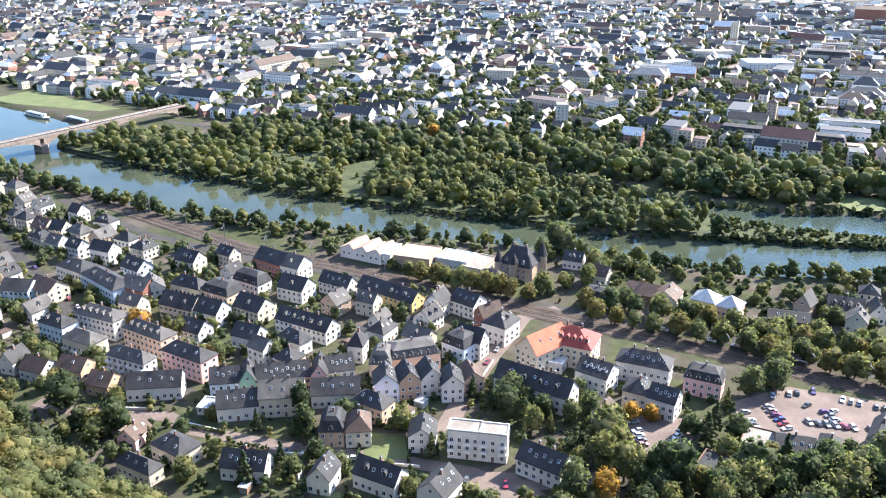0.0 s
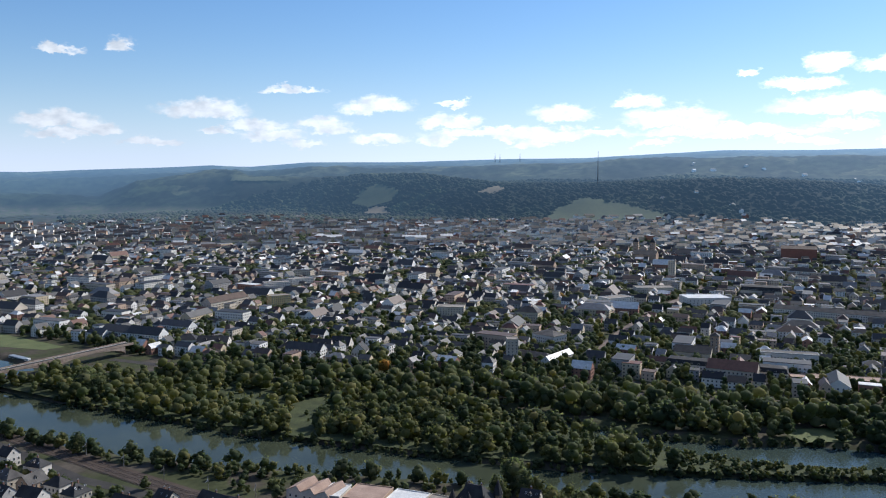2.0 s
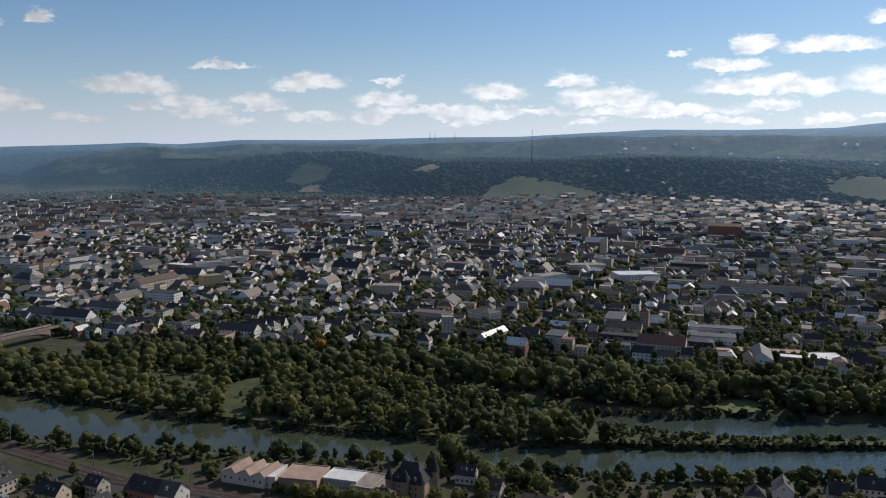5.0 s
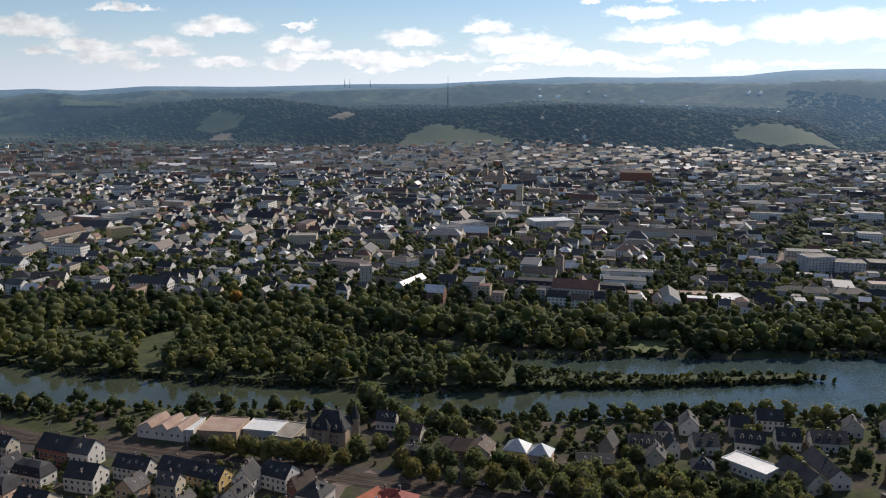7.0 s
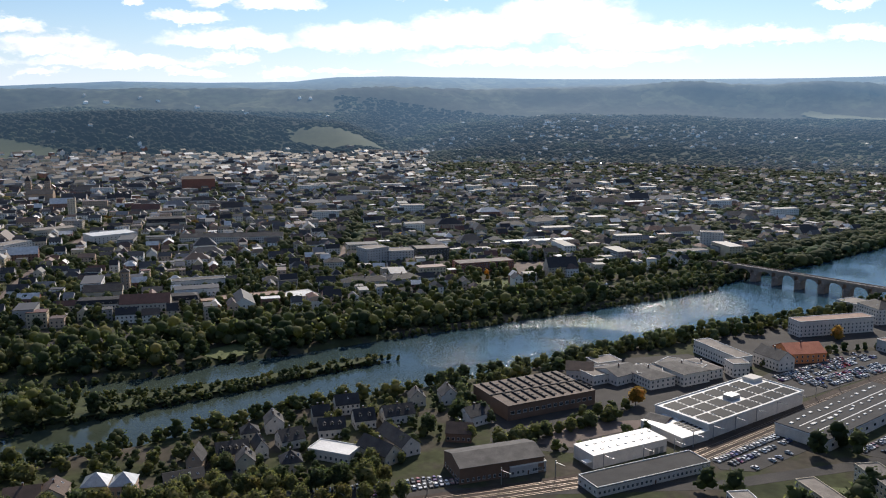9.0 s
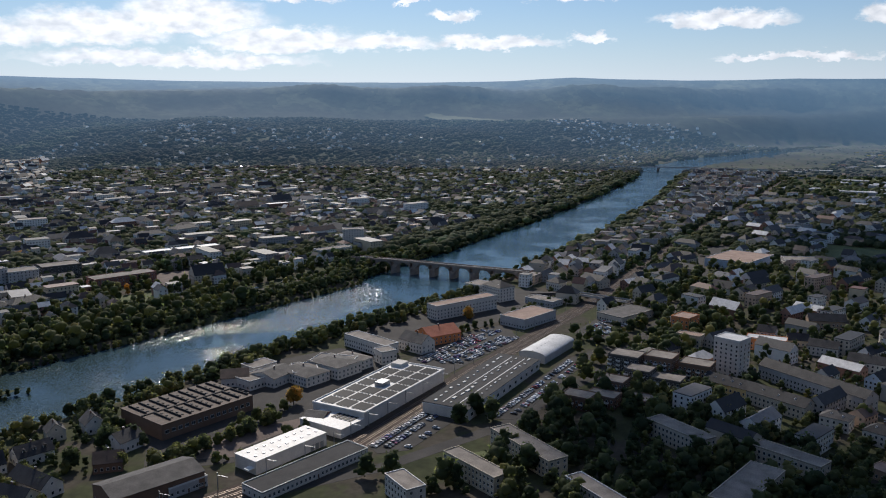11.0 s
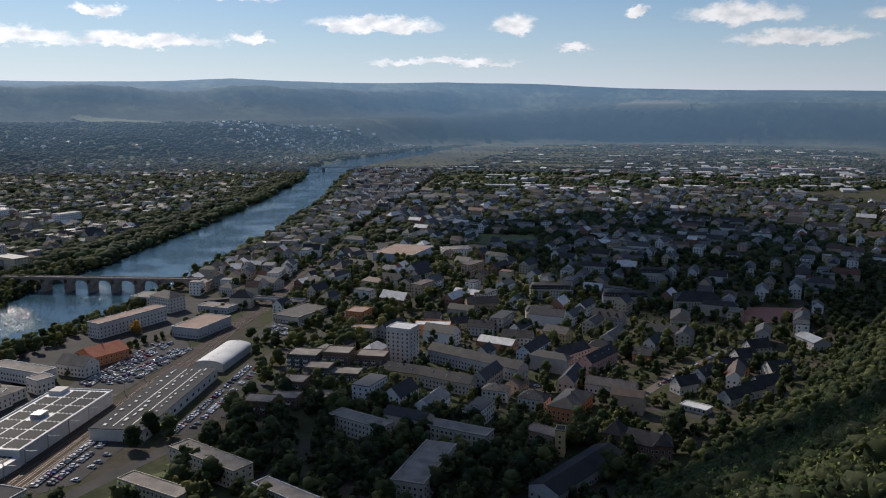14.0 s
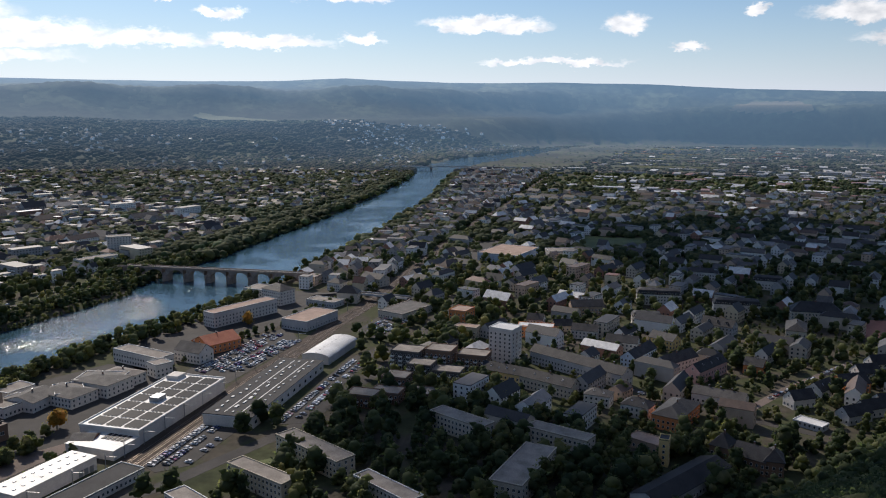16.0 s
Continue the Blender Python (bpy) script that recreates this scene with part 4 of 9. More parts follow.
# ---- the far town, as joined masses of small houses ----
class Town:
    def __init__(self):
        self.wall, self.roof, self.pane = Soup(), Soup(), Soup()

    def add(self, x, y, rot, w, d, h, roof, rh, z=0.0, panes=True):
        c, s = math.cos(rot), math.sin(rot)
        P = lambda a, b, zz: (x + a * c - b * s, y + a * s + b * c, z + zz)
        hw, hd = w / 2, d / 2
        ring = [(-hw, -hd), (hw, -hd), (hw, hd), (-hw, hd)]
        S = self.wall
        if roof == "gable":                             # one island with the gable walls
            i = len(S.v)
            S.v += [P(a, b, -3) for a, b in ring] + [P(a, b, h) for a, b in ring] + [P(-hw, 0, h + rh - 0.1), P(hw, 0, h + rh - 0.1)]
            S.f += [(i, i + 1, i + 5, i + 4), (i + 1, i + 2, i + 6, i + 9, i + 5), (i + 2, i + 3, i + 7, i + 6), (i + 3, i, i + 4, i + 8, i + 7)]
            S.m += [0] * 4
            R, o = self.roof, 0.4
            e = h - o * rh / hd
            i = len(R.v)
            R.v += [P(-hw - 0.2, -hd - o, e), P(hw + 0.2, -hd - o, e), P(hw + 0.2, 0, h + rh), P(-hw - 0.2, 0, h + rh), P(hw + 0.2, hd + o, e), P(-hw - 0.2, hd + o, e),
                    P(-hw - 0.2, -hd - o, e - 0.2), P(hw + 0.2, -hd - o, e - 0.2), P(hw + 0.2, hd + o, e - 0.2), P(-hw - 0.2, hd + o, e - 0.2)]
            R.f += [(i, i + 1, i + 2, i + 3), (i + 3, i + 2, i + 4, i + 5), (i + 6, i + 7, i + 1, i), (i + 4, i + 8, i + 9, i + 5)]
            R.m += [0] * 4
        else:
            S.solid([P(a, b, -3) for a, b in ring], [P(a, b, h) for a, b in ring])
            if roof == "hip":
                t = max(hw - hd, 0.2)
                self.roof.solid([P(a * (1 + 0.4 / hw), b * (1 + 0.4 / hd), h) for a, b in ring], [P(-t, -0.1, h + rh), P(t, -0.1, h + rh), P(t, 0.1, h + rh), P(-t, 0.1, h + rh)])
            else:
                self.roof.solid([P(a * 1.01, b * 1.01, h) for a, b in ring], [P(a * 1.01, b * 1.01, h + 0.5) for a, b in ring])
        if panes:
            fl = max(1, int(h / 3.0))
            for px, py, L, nx, ny in ((0, -hd, w, 0, -1), (hw, 0, d, 1, 0), (-hw, 0, d, -1, 0)):
                if (nx * c - ny * s) * x + (nx * s + ny * c) * y > 0:
                    continue
                n = max(1, int(L / 3.2))
                for f in range(fl):
                    for i in range(n):
                        q, zz = (i + 0.5) * L / n - L / 2, f * 3.0 + 1.2
                        if ny:
                            pts = [(q - 0.6, py - 0.06), (q + 0.6, py - 0.06)]
                        else:
                            pts = [(px + nx * 0.06, nx * (q - 0.6)), (px + nx * 0.06, nx * (q + 0.6))]
                        (a0, b0), (a1, b1) = pts
                        self.pane.face([P(a0, b0, zz), P(a1, b1, zz), P(a1, b1, zz + 1.4), P(a0, b0, zz + 1.4)])

    def finish(self, label, name="town_houses", category="houses", kind="stuff", walls=CITY_WALL, roofs=CITY_ROOF):
        root = tagged(new(name), label, category, kind=kind)
        part("wall", self.wall.make("wall", walls), root), part("roof", self.roof.make("roof", roofs), root)
        if self.pane.f:
            part("window", self.pane.make("window", GLASS), root)


def clear(x, y, rad=0.0, roads=True):
    """True where no building stands and no road or lot runs."""
    for fx, fy, a, hw, hd in FOOTPRINTS:
        if abs(fx - x) < 70 and abs(fy - y) < 70:
            dx, dy = x - fx, y - fy
            u, v = dx * math.cos(a) + dy * math.sin(a), -dx * math.sin(a) + dy * math.cos(a)
            if abs(u) < hw + rad and abs(v) < hd + rad:
                return False
    if roads:
        for line, width in ROADS:
            if float(away(line, x, y)) < width / 2 + rad:
                return False
        for ring in LOTS:
            if bool(inside(ring, x, y)):
                return False
    return True


# ---- trees ----
ICO_V = np.array([(0, 0, -1), (0.7236, -0.5257, -0.4472), (-0.2764, -0.8506, -0.4472), (-0.8944, 0, -0.4472), (-0.2764, 0.8506, -0.4472), (0.7236, 0.5257, -0.4472),
                  (0.2764, -0.8506, 0.4472), (-0.7236, -0.5257, 0.4472), (-0.7236, 0.5257, 0.4472), (0.2764, 0.8506, 0.4472), (0.8944, 0, 0.4472), (0, 0, 1)])
ICO_F = np.array([(0, 1, 2), (1, 0, 5), (0, 2, 3), (0, 3, 4), (0, 4, 5), (1, 5, 10), (2, 1, 6), (3, 2, 7), (4, 3, 8), (5, 4, 9), (1, 10, 6), (2, 6, 7), (3, 7, 8), (4, 8, 9), (5, 9, 10), (6, 10, 11), (7, 6, 11), (8, 7, 11), (9, 8, 11), (10, 9, 11)])


OCT_V = np.array([(1, 0, 0), (0, 1, 0), (-1, 0, 0), (0, -1, 0), (0, 0, 1), (0, 0, -0.8)])
OCT_F = np.array([(0, 1, 4), (1, 2, 4), (2, 3, 4), (3, 0, 4), (1, 0, 5), (2, 1, 5), (3, 2, 5), (0, 3, 5)])


def turned(g):
    """A random turn about the upright and a slight tilt, as a matrix."""
    return np.array(Euler((g.uniform(-0.7, 0.7), g.uniform(-0.7, 0.7), g.uniform(0, 6.28))).to_matrix())


def crown(seed, tufts, size, cards=0, tall=1.0, wide=1.0, lobes=5, base=0.14, fine=True, spray=0.0):
    """Crown of unit height made of uneven leaf tufts round several limbs, with loose leaf sprays at its edge. Arrays of vertices and triangles."""
    g = np.random.default_rng(seed)
    turn = np.arange(lobes) * 2.4 + g.uniform(0, 6)
    off = g.uniform(0.07, 0.2, lobes) * wide
    centres = np.stack([off * np.cos(turn), off * np.sin(turn), np.linspace(base + 0.2, 0.72, lobes)], 1)
    centres[-1] = (0, 0, 0.74)
    radii = g.uniform(0.19, 0.27, lobes) * min(wide, 1.3)
    V, F, n = [], [], 0
    shape = np.array([1.0, 1.0, 0.92 * tall])

    def put(tv, tf, c):
        nonlocal n
        V.append(tv + c), F.append(tf + n)
        n += len(tv)

    for k in range(lobes):                              # the leafy body of each limb
        v = (ICO_V * radii[k] * g.uniform(0.78, 1.0, (12, 1))) @ turned(g).T * shape
        v[:, 2] = np.maximum(v[:, 2], base * 0.6 - centres[k][2])
        put(v, ICO_F, centres[k])
    for i in range(tufts):                              # tufts over it
        k = i % lobes
        d = g.normal(size=3)
        d /= np.linalg.norm(d)
        c = centres[k] + d * radii[k] * g.uniform(0.72, 1.0) * shape
        c[2] = np.clip(c[2], base * 0.7, 0.98)
        rad = size * g.uniform(0.55, 1.25)
        tv, tf = (ICO_V, ICO_F) if fine else (OCT_V, OCT_F)
        put((tv * (rad * g.uniform(0.7, 1.25, (len(tv), 1)))) @ turned(g).T * np.array([1.1, 1.1, 0.85]), tf, c)
    V = np.concatenate(V)
    F = np.concatenate(F)
    if cards:
        k = g.integers(0, lobes, cards)
        d = g.normal(size=(cards, 3))
        d /= np.linalg.norm(d, axis=1)[:, None]
        d[:, 2] = np.where(d[:, 2] < -0.5, -d[:, 2], d[:, 2])
        c = centres[k] + d * (radii[k] * g.uniform(0.98, 1.2, cards))[:, None]
        a, b = g.normal(size=(cards, 3)), g.normal(size=(cards, 3))
        sz = spray or size * 0.95
        tri = np.stack([c + a * sz * 0.5, c + b * sz * 0.5, c - (a + b) * sz * 0.4], 1).reshape(-1, 3)
        F = np.concatenate([F, np.arange(cards * 3).reshape(-1, 3) + len(V)])
        V = np.concatenate([V, tri])
    return V, F


def conifer(seed, tufts=90, size=0.045):
    g = np.random.default_rng(seed)
    V, F = [], []
    for i in range(tufts):
        t = (i + 0.5) / tufts
        r = 0.2 * (1 - t) ** 0.8 * g.uniform(0.55, 1.1)
        a = g.uniform(0, 2 * math.pi)
        v = ICO_V * size * (1.3 - 0.7 * t) * g.uniform(0.6, 1.3, (12, 1)) * np.array([1.25, 1.25, 0.7])
        F.append(ICO_F + 12 * i)
        V.append(v + np.array([r * math.cos(a), r * math.sin(a), 0.1 + 0.9 * t]))
    return np.concatenate(V), np.concatenate(F)


def trunk_mesh(seed):
    """Tapered trunk with four limbs, for a tree of unit height."""
    g = random.Random(seed)
    s = Soup()

    def limb(a, b, ra, rb):
        a, b = Vector(a), Vector(b)
        q = (b - a).to_track_quat("Z", "Y")
        ring = lambda p, r: [p + q @ Vector((r * math.cos(k * math.pi / 3), r * math.sin(k * math.pi / 3), 0)) for k in range(6)]
        s.solid(ring(a, ra), ring(b, rb))

    limb((0, 0, -0.06), (0.01, 0, 0.3), 0.032, 0.022)
    limb((0.01, 0, 0.3), (0.0, 0.02, 0.7), 0.022, 0.008)
    for k in range(4):
        a = k * 1.57 + g.uniform(-0.4, 0.4)
        limb((0.01, 0, 0.26 + 0.05 * k), (0.2 * math.cos(a), 0.2 * math.sin(a), 0.52 + 0.06 * k), 0.013, 0.004)
    return s.make("trunk", BARK)


NEAR_CROWNS = {
    "broad": [crown(11 + i, 90, 0.072, 620, 1.0, 1.0 + 0.12 * (i % 3), 6 + i % 3, 0.14, False, 0.042) for i in range(5)],
    "tall": [crown(31 + i, 90, 0.055, 420, 1.4, 0.62, 7, 0.1, False, 0.036) for i in range(3)],
    "bush": [crown(41 + i, 70, 0.085, 360, 0.9, 1.5, 6, 0.04, False, 0.05) for i in range(3)],
    "conifer": [conifer(51 + i) for i in range(2)],
}
MID_CROWNS = {
    "broad": [crown(61 + i, 10, 0.13, 60, 1.0, 1.12, 5, 0.1, False, 0.06) for i in range(7)],
    "tall": [crown(71 + i, 14, 0.1, 80, 1.5, 0.62, 5, 0.08, False, 0.05) for i in range(3)],
    "bush": [crown(81 + i, 9, 0.145, 56, 0.85, 1.6, 5, 0.03, False, 0.068) for i in range(5)],
    "conifer": [conifer(91 + i, 30, 0.075) for i in range(2)],
}
SLOPE_CROWNS = {"broad": [crown(121 + i, 60, 0.076, 620, 1.0, 1.15, 7, 0.12, False, 0.029) for i in range(6)]}
SMALL_CROWNS = {"bush": [crown(131 + i, 4, 0.17, 24, 0.9, 1.4, 3, 0.05, False, 0.08) for i in range(4)], "broad": [crown(141 + i, 4, 0.17, 24, 1.0, 1.1, 3, 0.1, False, 0.08) for i in range(4)]}
FAR_CROWNS = {"broad": [crown(101 + i, 3, 0.17, 14, 1.0, 1.2, 3, 0.08, False, 0.075) for i in range(6)], "bush": [crown(111 + i, 2, 0.2, 24, 0.9, 1.6, 3, 0.05, False, 0.08) for i in range(4)]}


def clump(seed):
    """A far group of trees: three low, rounded, uneven crowns side by side."""
    g = np.random.default_rng(seed)
    V = [(ICO_V * g.uniform(0.8, 1.15, (12, 1))) @ turned(g).T * np.array([0.6, 0.6, 0.46]) * g.uniform(0.7, 1.1) + (g.uniform(-0.75, 0.75), g.uniform(-0.75, 0.75), 0.38) for k in range(3)]
    return np.concatenate(V), np.concatenate([TOP_F + 12 * k for k in range(3)])


TOP_F = np.array([f for f in ICO_F if ICO_V[f][:, 2].mean() > -0.3])


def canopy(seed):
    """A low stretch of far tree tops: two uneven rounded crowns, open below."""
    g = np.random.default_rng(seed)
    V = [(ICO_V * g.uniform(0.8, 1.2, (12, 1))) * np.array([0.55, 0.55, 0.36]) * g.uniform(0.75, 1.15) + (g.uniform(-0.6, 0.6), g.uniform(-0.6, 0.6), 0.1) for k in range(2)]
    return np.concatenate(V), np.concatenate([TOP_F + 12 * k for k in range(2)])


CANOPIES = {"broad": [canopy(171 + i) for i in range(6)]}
CLUMPS = {"broad": [clump(151 + i) for i in range(6)]}
BANKS = (SLOPE_CROWNS, MID_CROWNS, FAR_CROWNS, SMALL_CROWNS, CLUMPS, CANOPIES)
LEAVES = {"green": LEAF, "olive": LEAF_OLIVE, "dark": LEAF_DARK, "gold": LEAF_GOLD, "rust": LEAF_RUST, "far": LEAF_HAZE_TINTED}
LOOK = {"green": "leafy green deciduous tree", "olive": "olive-green deciduous tree turning in autumn", "dark": "dark green dense tree", "gold": "golden-orange autumn tree", "rust": "olive-brown deciduous tree in early autumn"}
TREE_MESH, TRUNKS, STUFF = {}, [trunk_mesh(i) for i in range(3)], {}
TREES_BUILT = [0]
rng = random.Random(5)


def tree(x, y, size, form="broad", tone="green", where="in a garden", as_object=True, z=None):
    """A tree as a thing of its own, or one more in the joined woods of its tone."""
    z = float(height(x, y) if z is None else z) - 0.1
    if as_object and TREES_BUILT[0] < 340:
        TREES_BUILT[0] += 1
        k = rng.randrange(len(NEAR_CROWNS[form]))
        if (form, k, tone) not in TREE_MESH:
            TREE_MESH[form, k, tone] = array_mesh("crown", *NEAR_CROWNS[form][k], LEAVES[tone], True)
        kind = {"conifer": "dark green conifer", "bush": "low rounded shrub", "tall": "tall narrow " + LOOK[tone]}.get(form, LOOK[tone])
        root = tagged(new("shrub" if form == "bush" else "tree"), f"{kind} {where}", "shrub" if form == "bush" else "tree", "trees")
        root.matrix_basis = Matrix.Translation((x, y, z)) @ Matrix.Rotation(rng.uniform(0, 6.28), 4, "Z") @ Matrix.Scale(size, 4)
        part("trunk", TRUNKS[k % 3], root), part("crown", TREE_MESH[form, k, tone], root)
    else:
        r = math.hypot(x, y)
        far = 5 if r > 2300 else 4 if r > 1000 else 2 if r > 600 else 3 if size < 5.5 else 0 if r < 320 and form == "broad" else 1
        bank = BANKS[far]
        form = form if form in bank else "broad"
        STUFF.setdefault((tone, far), []).append((x, y, z, size, rng.uniform(0, 6.28), form, rng.randrange(len(bank[form]))))


def finish_woods():
    for (tone, far), rows in STUFF.items():
        bank = BANKS[far]
        V, F, n = [], [], 0
        for x, y, z, size, a, form, k in rows:
            v, f = bank[form][k]
            c, s = math.cos(a), math.sin(a)
            V.append(np.stack([(v[:, 0] * c - v[:, 1] * s) * size + x, (v[:, 0] * s + v[:, 1] * c) * size + y, v[:, 2] * size + z - 0.02 * size], 1))
            F.append(f + n)
            n += len(v)
        # farthest tree tops share the hill material and its painted haze emission
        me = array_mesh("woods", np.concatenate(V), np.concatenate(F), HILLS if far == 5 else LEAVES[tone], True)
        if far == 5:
            tagged(new("backdrop", me), "tree tops of the far wooded hills in painted haze", "backdrop", kind="structure")
            continue
        # tone far: leaves with haze painted into their colour
        tagged(new("woods", me), f"{('sunlit', 'close-set', 'distant', 'low', 'faraway', 'spreading')[far]} {'haze-tinted green' if tone == 'far' else LOOK[tone].split(' tree')[0].replace(' deciduous', '')} trees in woods, parks and gardens", "woods", kind="stuff")


def scatter(poly, spacing, sizes, forms, tones, as_object=False, where="", avoid=True, keep=1.0, gap=1.5, skip=(), only=None):
    """Trees over an area, on a shaken grid, clear of roads and buildings."""
    xs, ys = [p[0] for p in poly], [p[1] for p in poly]
    pts = []
    y = min(ys)
    while y < max(ys):
        x = min(xs)
        while x < max(xs):
            pts.append((x + rng.uniform(-0.45, 0.45) * spacing, y + rng.uniform(-0.45, 0.45) * spacing))
            x += spacing
        y += spacing
    if not pts:
        return
    px, py = np.array([p[0] for p in pts]), np.array([p[1] for p in pts])
    ok = inside(poly, px, py) & ~inside(RIVER, px, py)
    if only:
        ok &= inside(only, px, py)
    for ring in skip:
        ok &= ~inside(ring, px, py)
    if avoid:
        for line, width in ROADS:
            ok &= away(line, px, py) > width / 2 + gap
        for ring in LOTS:
            ok &= ~inside(ring, px, py)
    px, py = px[ok], py[ok]
    for x, y, z in zip(px, py, height(px, py)):
        if rng.random() > keep or (avoid and not clear(x, y, gap, False)):
            continue
        tree(float(x), float(y), rng.uniform(*sizes), rng.choice(forms), rng.choice(tones), where, as_object, float(z))


def row_of_trees(line, step, sizes, forms, tones, where, as_object=True, jitter=1.5):
    for a, b in zip(line, line[1:]):
        n = max(1, int(math.hypot(b[0] - a[0], b[1] - a[1]) / step))
        for i in range(n):
            t = (i + 0.5) / n
            tree(a[0] + (b[0] - a[0]) * t + rng.uniform(-jitter, jitter), a[1] + (b[1] - a[1]) * t + rng.uniform(-jitter, jitter), rng.uniform(*sizes), rng.choice(forms), rng.choice(tones), where, as_object)


VIEW = lambda r0, r1, a0, a1: [(r * math.sin(radians(a)), r * math.cos(radians(a))) for r, a in [(r1, a0 + (a1 - a0) * k / 12) for k in range(13)] + [(r0, a1 - (a1 - a0) * k / 12) for k in range(13)]]


# ---- filling the districts with houses ----
def district(poly, angle, cell, town, sizes, heights, flat=0.1, keep=0.9, skip=(), gap=2.0, panes=True, maker=None, patchy=None):
    c, s = math.cos(radians(angle)), math.sin(radians(angle))
    U, W = [p[0] * c + p[1] * s for p in poly], [-p[0] * s + p[1] * c for p in poly]
    pts = []
    v = min(W)
    while v < max(W):
        u = min(U)
        while u < max(U):
            a, b = u + rng.uniform(-0.2, 0.2) * cell[0], v + rng.uniform(-0.22, 0.22) * cell[1]
            pts.append((a * c - b * s, a * s + b * c))
            u += cell[0]
        v += cell[1]
    px, py = np.array([p[0] for p in pts]), np.array([p[1] for p in pts])
    ok = inside(poly, px, py) & ~inside(RIVER, px, py) & (away(RIVER, px, py, True) > 22)
    for ring in skip:
        ok &= ~inside(ring, px, py)
    if patchy is not None:                              # houses in loose groups
        ok &= lumps(px, py, 70.0, 3.0) + 0.8 * lumps(px, py, 160.0, 7.0) > patchy
    for line, width in ROADS:
        ok &= away(line, px, py) > width / 2 + 6
    for ring in LOTS:
        ok &= ~inside(ring, px, py)
    px, py = px[ok], py[ok]
    for x, y, z in zip(px, py, height(px, py)):
        if rng.random() > keep or not clear(x, y, gap * 3.5, False):
            continue
        w, d = rng.uniform(*sizes[0]), rng.uniform(*sizes[1])
        kind = "flat" if rng.random() < flat else rng.choice(("gable", "gable", "gable", "hip"))
        rot = radians(angle + rng.choice((0, 0, 90)) + rng.uniform(-6, 6))
        h = rng.uniform(*heights) * (1.25 if kind == "flat" else 1)
        if maker:
            maker(float(x), float(y), math.degrees(rot), w, d, h, kind)
            continue
        town.add(float(x), float(y), rot, w, d, h, kind, rng.uniform(3.0, 5.0) * d / 10, float(z), panes)


HUES = ("white", "white", "cream", "beige", "peach", "white", "white", "cream", "grey", "sand")
TONES = {"white": "white-rendered", "cream": "cream-rendered", "beige": "beige-rendered", "peach": "peach-coloured", "yellow": "yellow-rendered", "grey": "grey-rendered", "sand": "sandstone"}


def small_house(x, y, rot, w, d, h, kind):
    """A suburban house of the near streets, with its front turned towards the camera."""
    if math.cos(radians(rot)) < 0:
        rot += 180
    wall, tiles = rng.choice(HUES), rng.choice(("slate", "slate", "slate", "grey", "brown"))
    kind = "gable" if kind == "flat" else kind
    name = {"slate": "dark slate", "grey": "grey tiled", "brown": "brown tiled"}[tiles]
    house("house", x, y, rot, w, d, h, kind, d * 0.45, wall, tiles, f"{TONES[wall]} {'semi-detached ' if w > 12 else ''}house with a {'gabled' if kind == 'gable' else 'hipped'} {name} roof", dormers=rng.choice((0, 0, 1, 2)), lights=rng.choice((0, 1, 2, 3)), chimneys=rng.choice((1, 1, 2)))


def garden_shed(x, y, rot, w, d, h, kind):
    wall, tiles = rng.choice(("white", "grey", "brown", "beige")), rng.choice(("gravel", "black", "zinc", "brown"))
    root = place("garden_shed", x, y, rot, f"small {'flat-roofed garage' if tiles != 'brown' else 'wooden garden shed'} in a back garden", "shed", w, d)
    box_part("wall", root, (-w / 2, w / 2, -d / 2, d / 2, -0.3, h), WALL[wall])
    box_part("roof", root, (-w / 2 - 0.2, w / 2 + 0.2, -d / 2 - 0.2, d / 2 + 0.2, h, h + 0.18), ROOF[tiles])
    box_part("door", root, (-w * 0.35, w * 0.35, -d / 2 - 0.06, -d / 2, 0.0, min(2.0, h - 0.2)), METAL)


def hedge(a, b, wide=1.1, tall=1.6):
    """A clipped hedge of many leaf tufts."""
    L = math.hypot(b[0] - a[0], b[1] - a[1])
    gg = np.random.default_rng(int(abs(a[0] * 7 + a[1] * 13)))
    n = int(L * 5) + 4
    V, F = [], []
    for i in range(n):
        t = gg.uniform(0, 1)
        c = np.array([a[0] + (b[0] - a[0]) * t, a[1] + (b[1] - a[1]) * t, gg.uniform(0.25, tall)]) + gg.uniform(-0.5, 0.5, 3) * np.array([wide, wide, 0.2])
        F.append(OCT_F + 6 * i)
        V.append((OCT_V * 0.5 * gg.uniform(0.7, 1.3, (6, 1))) @ turned(gg).T + c)
    tagged(new("hedge", array_mesh("hedge", np.concatenate(V), np.concatenate(F), LEAF_DARK if gg.random() < 0.5 else LEAF, True)), "dense green garden hedge between plots", "hedge", "garden hedges")


def garden_wall(a, b, tall=1.0):
    v = Vector(b) - Vector(a)
    root = place("garden_wall", (a[0] + b[0]) / 2, (a[1] + b[1]) / 2, math.degrees(math.atan2(v.y, v.x)), "low pale garden wall along the street", "wall")
    box_part("wall", root, (-v.length / 2, v.length / 2, -0.12, 0.12, -0.3, tall), WALL["beige"])
    box_part("coping", root, (-v.length / 2, v.length / 2, -0.18, 0.18, tall, tall + 0.1), TRIM)

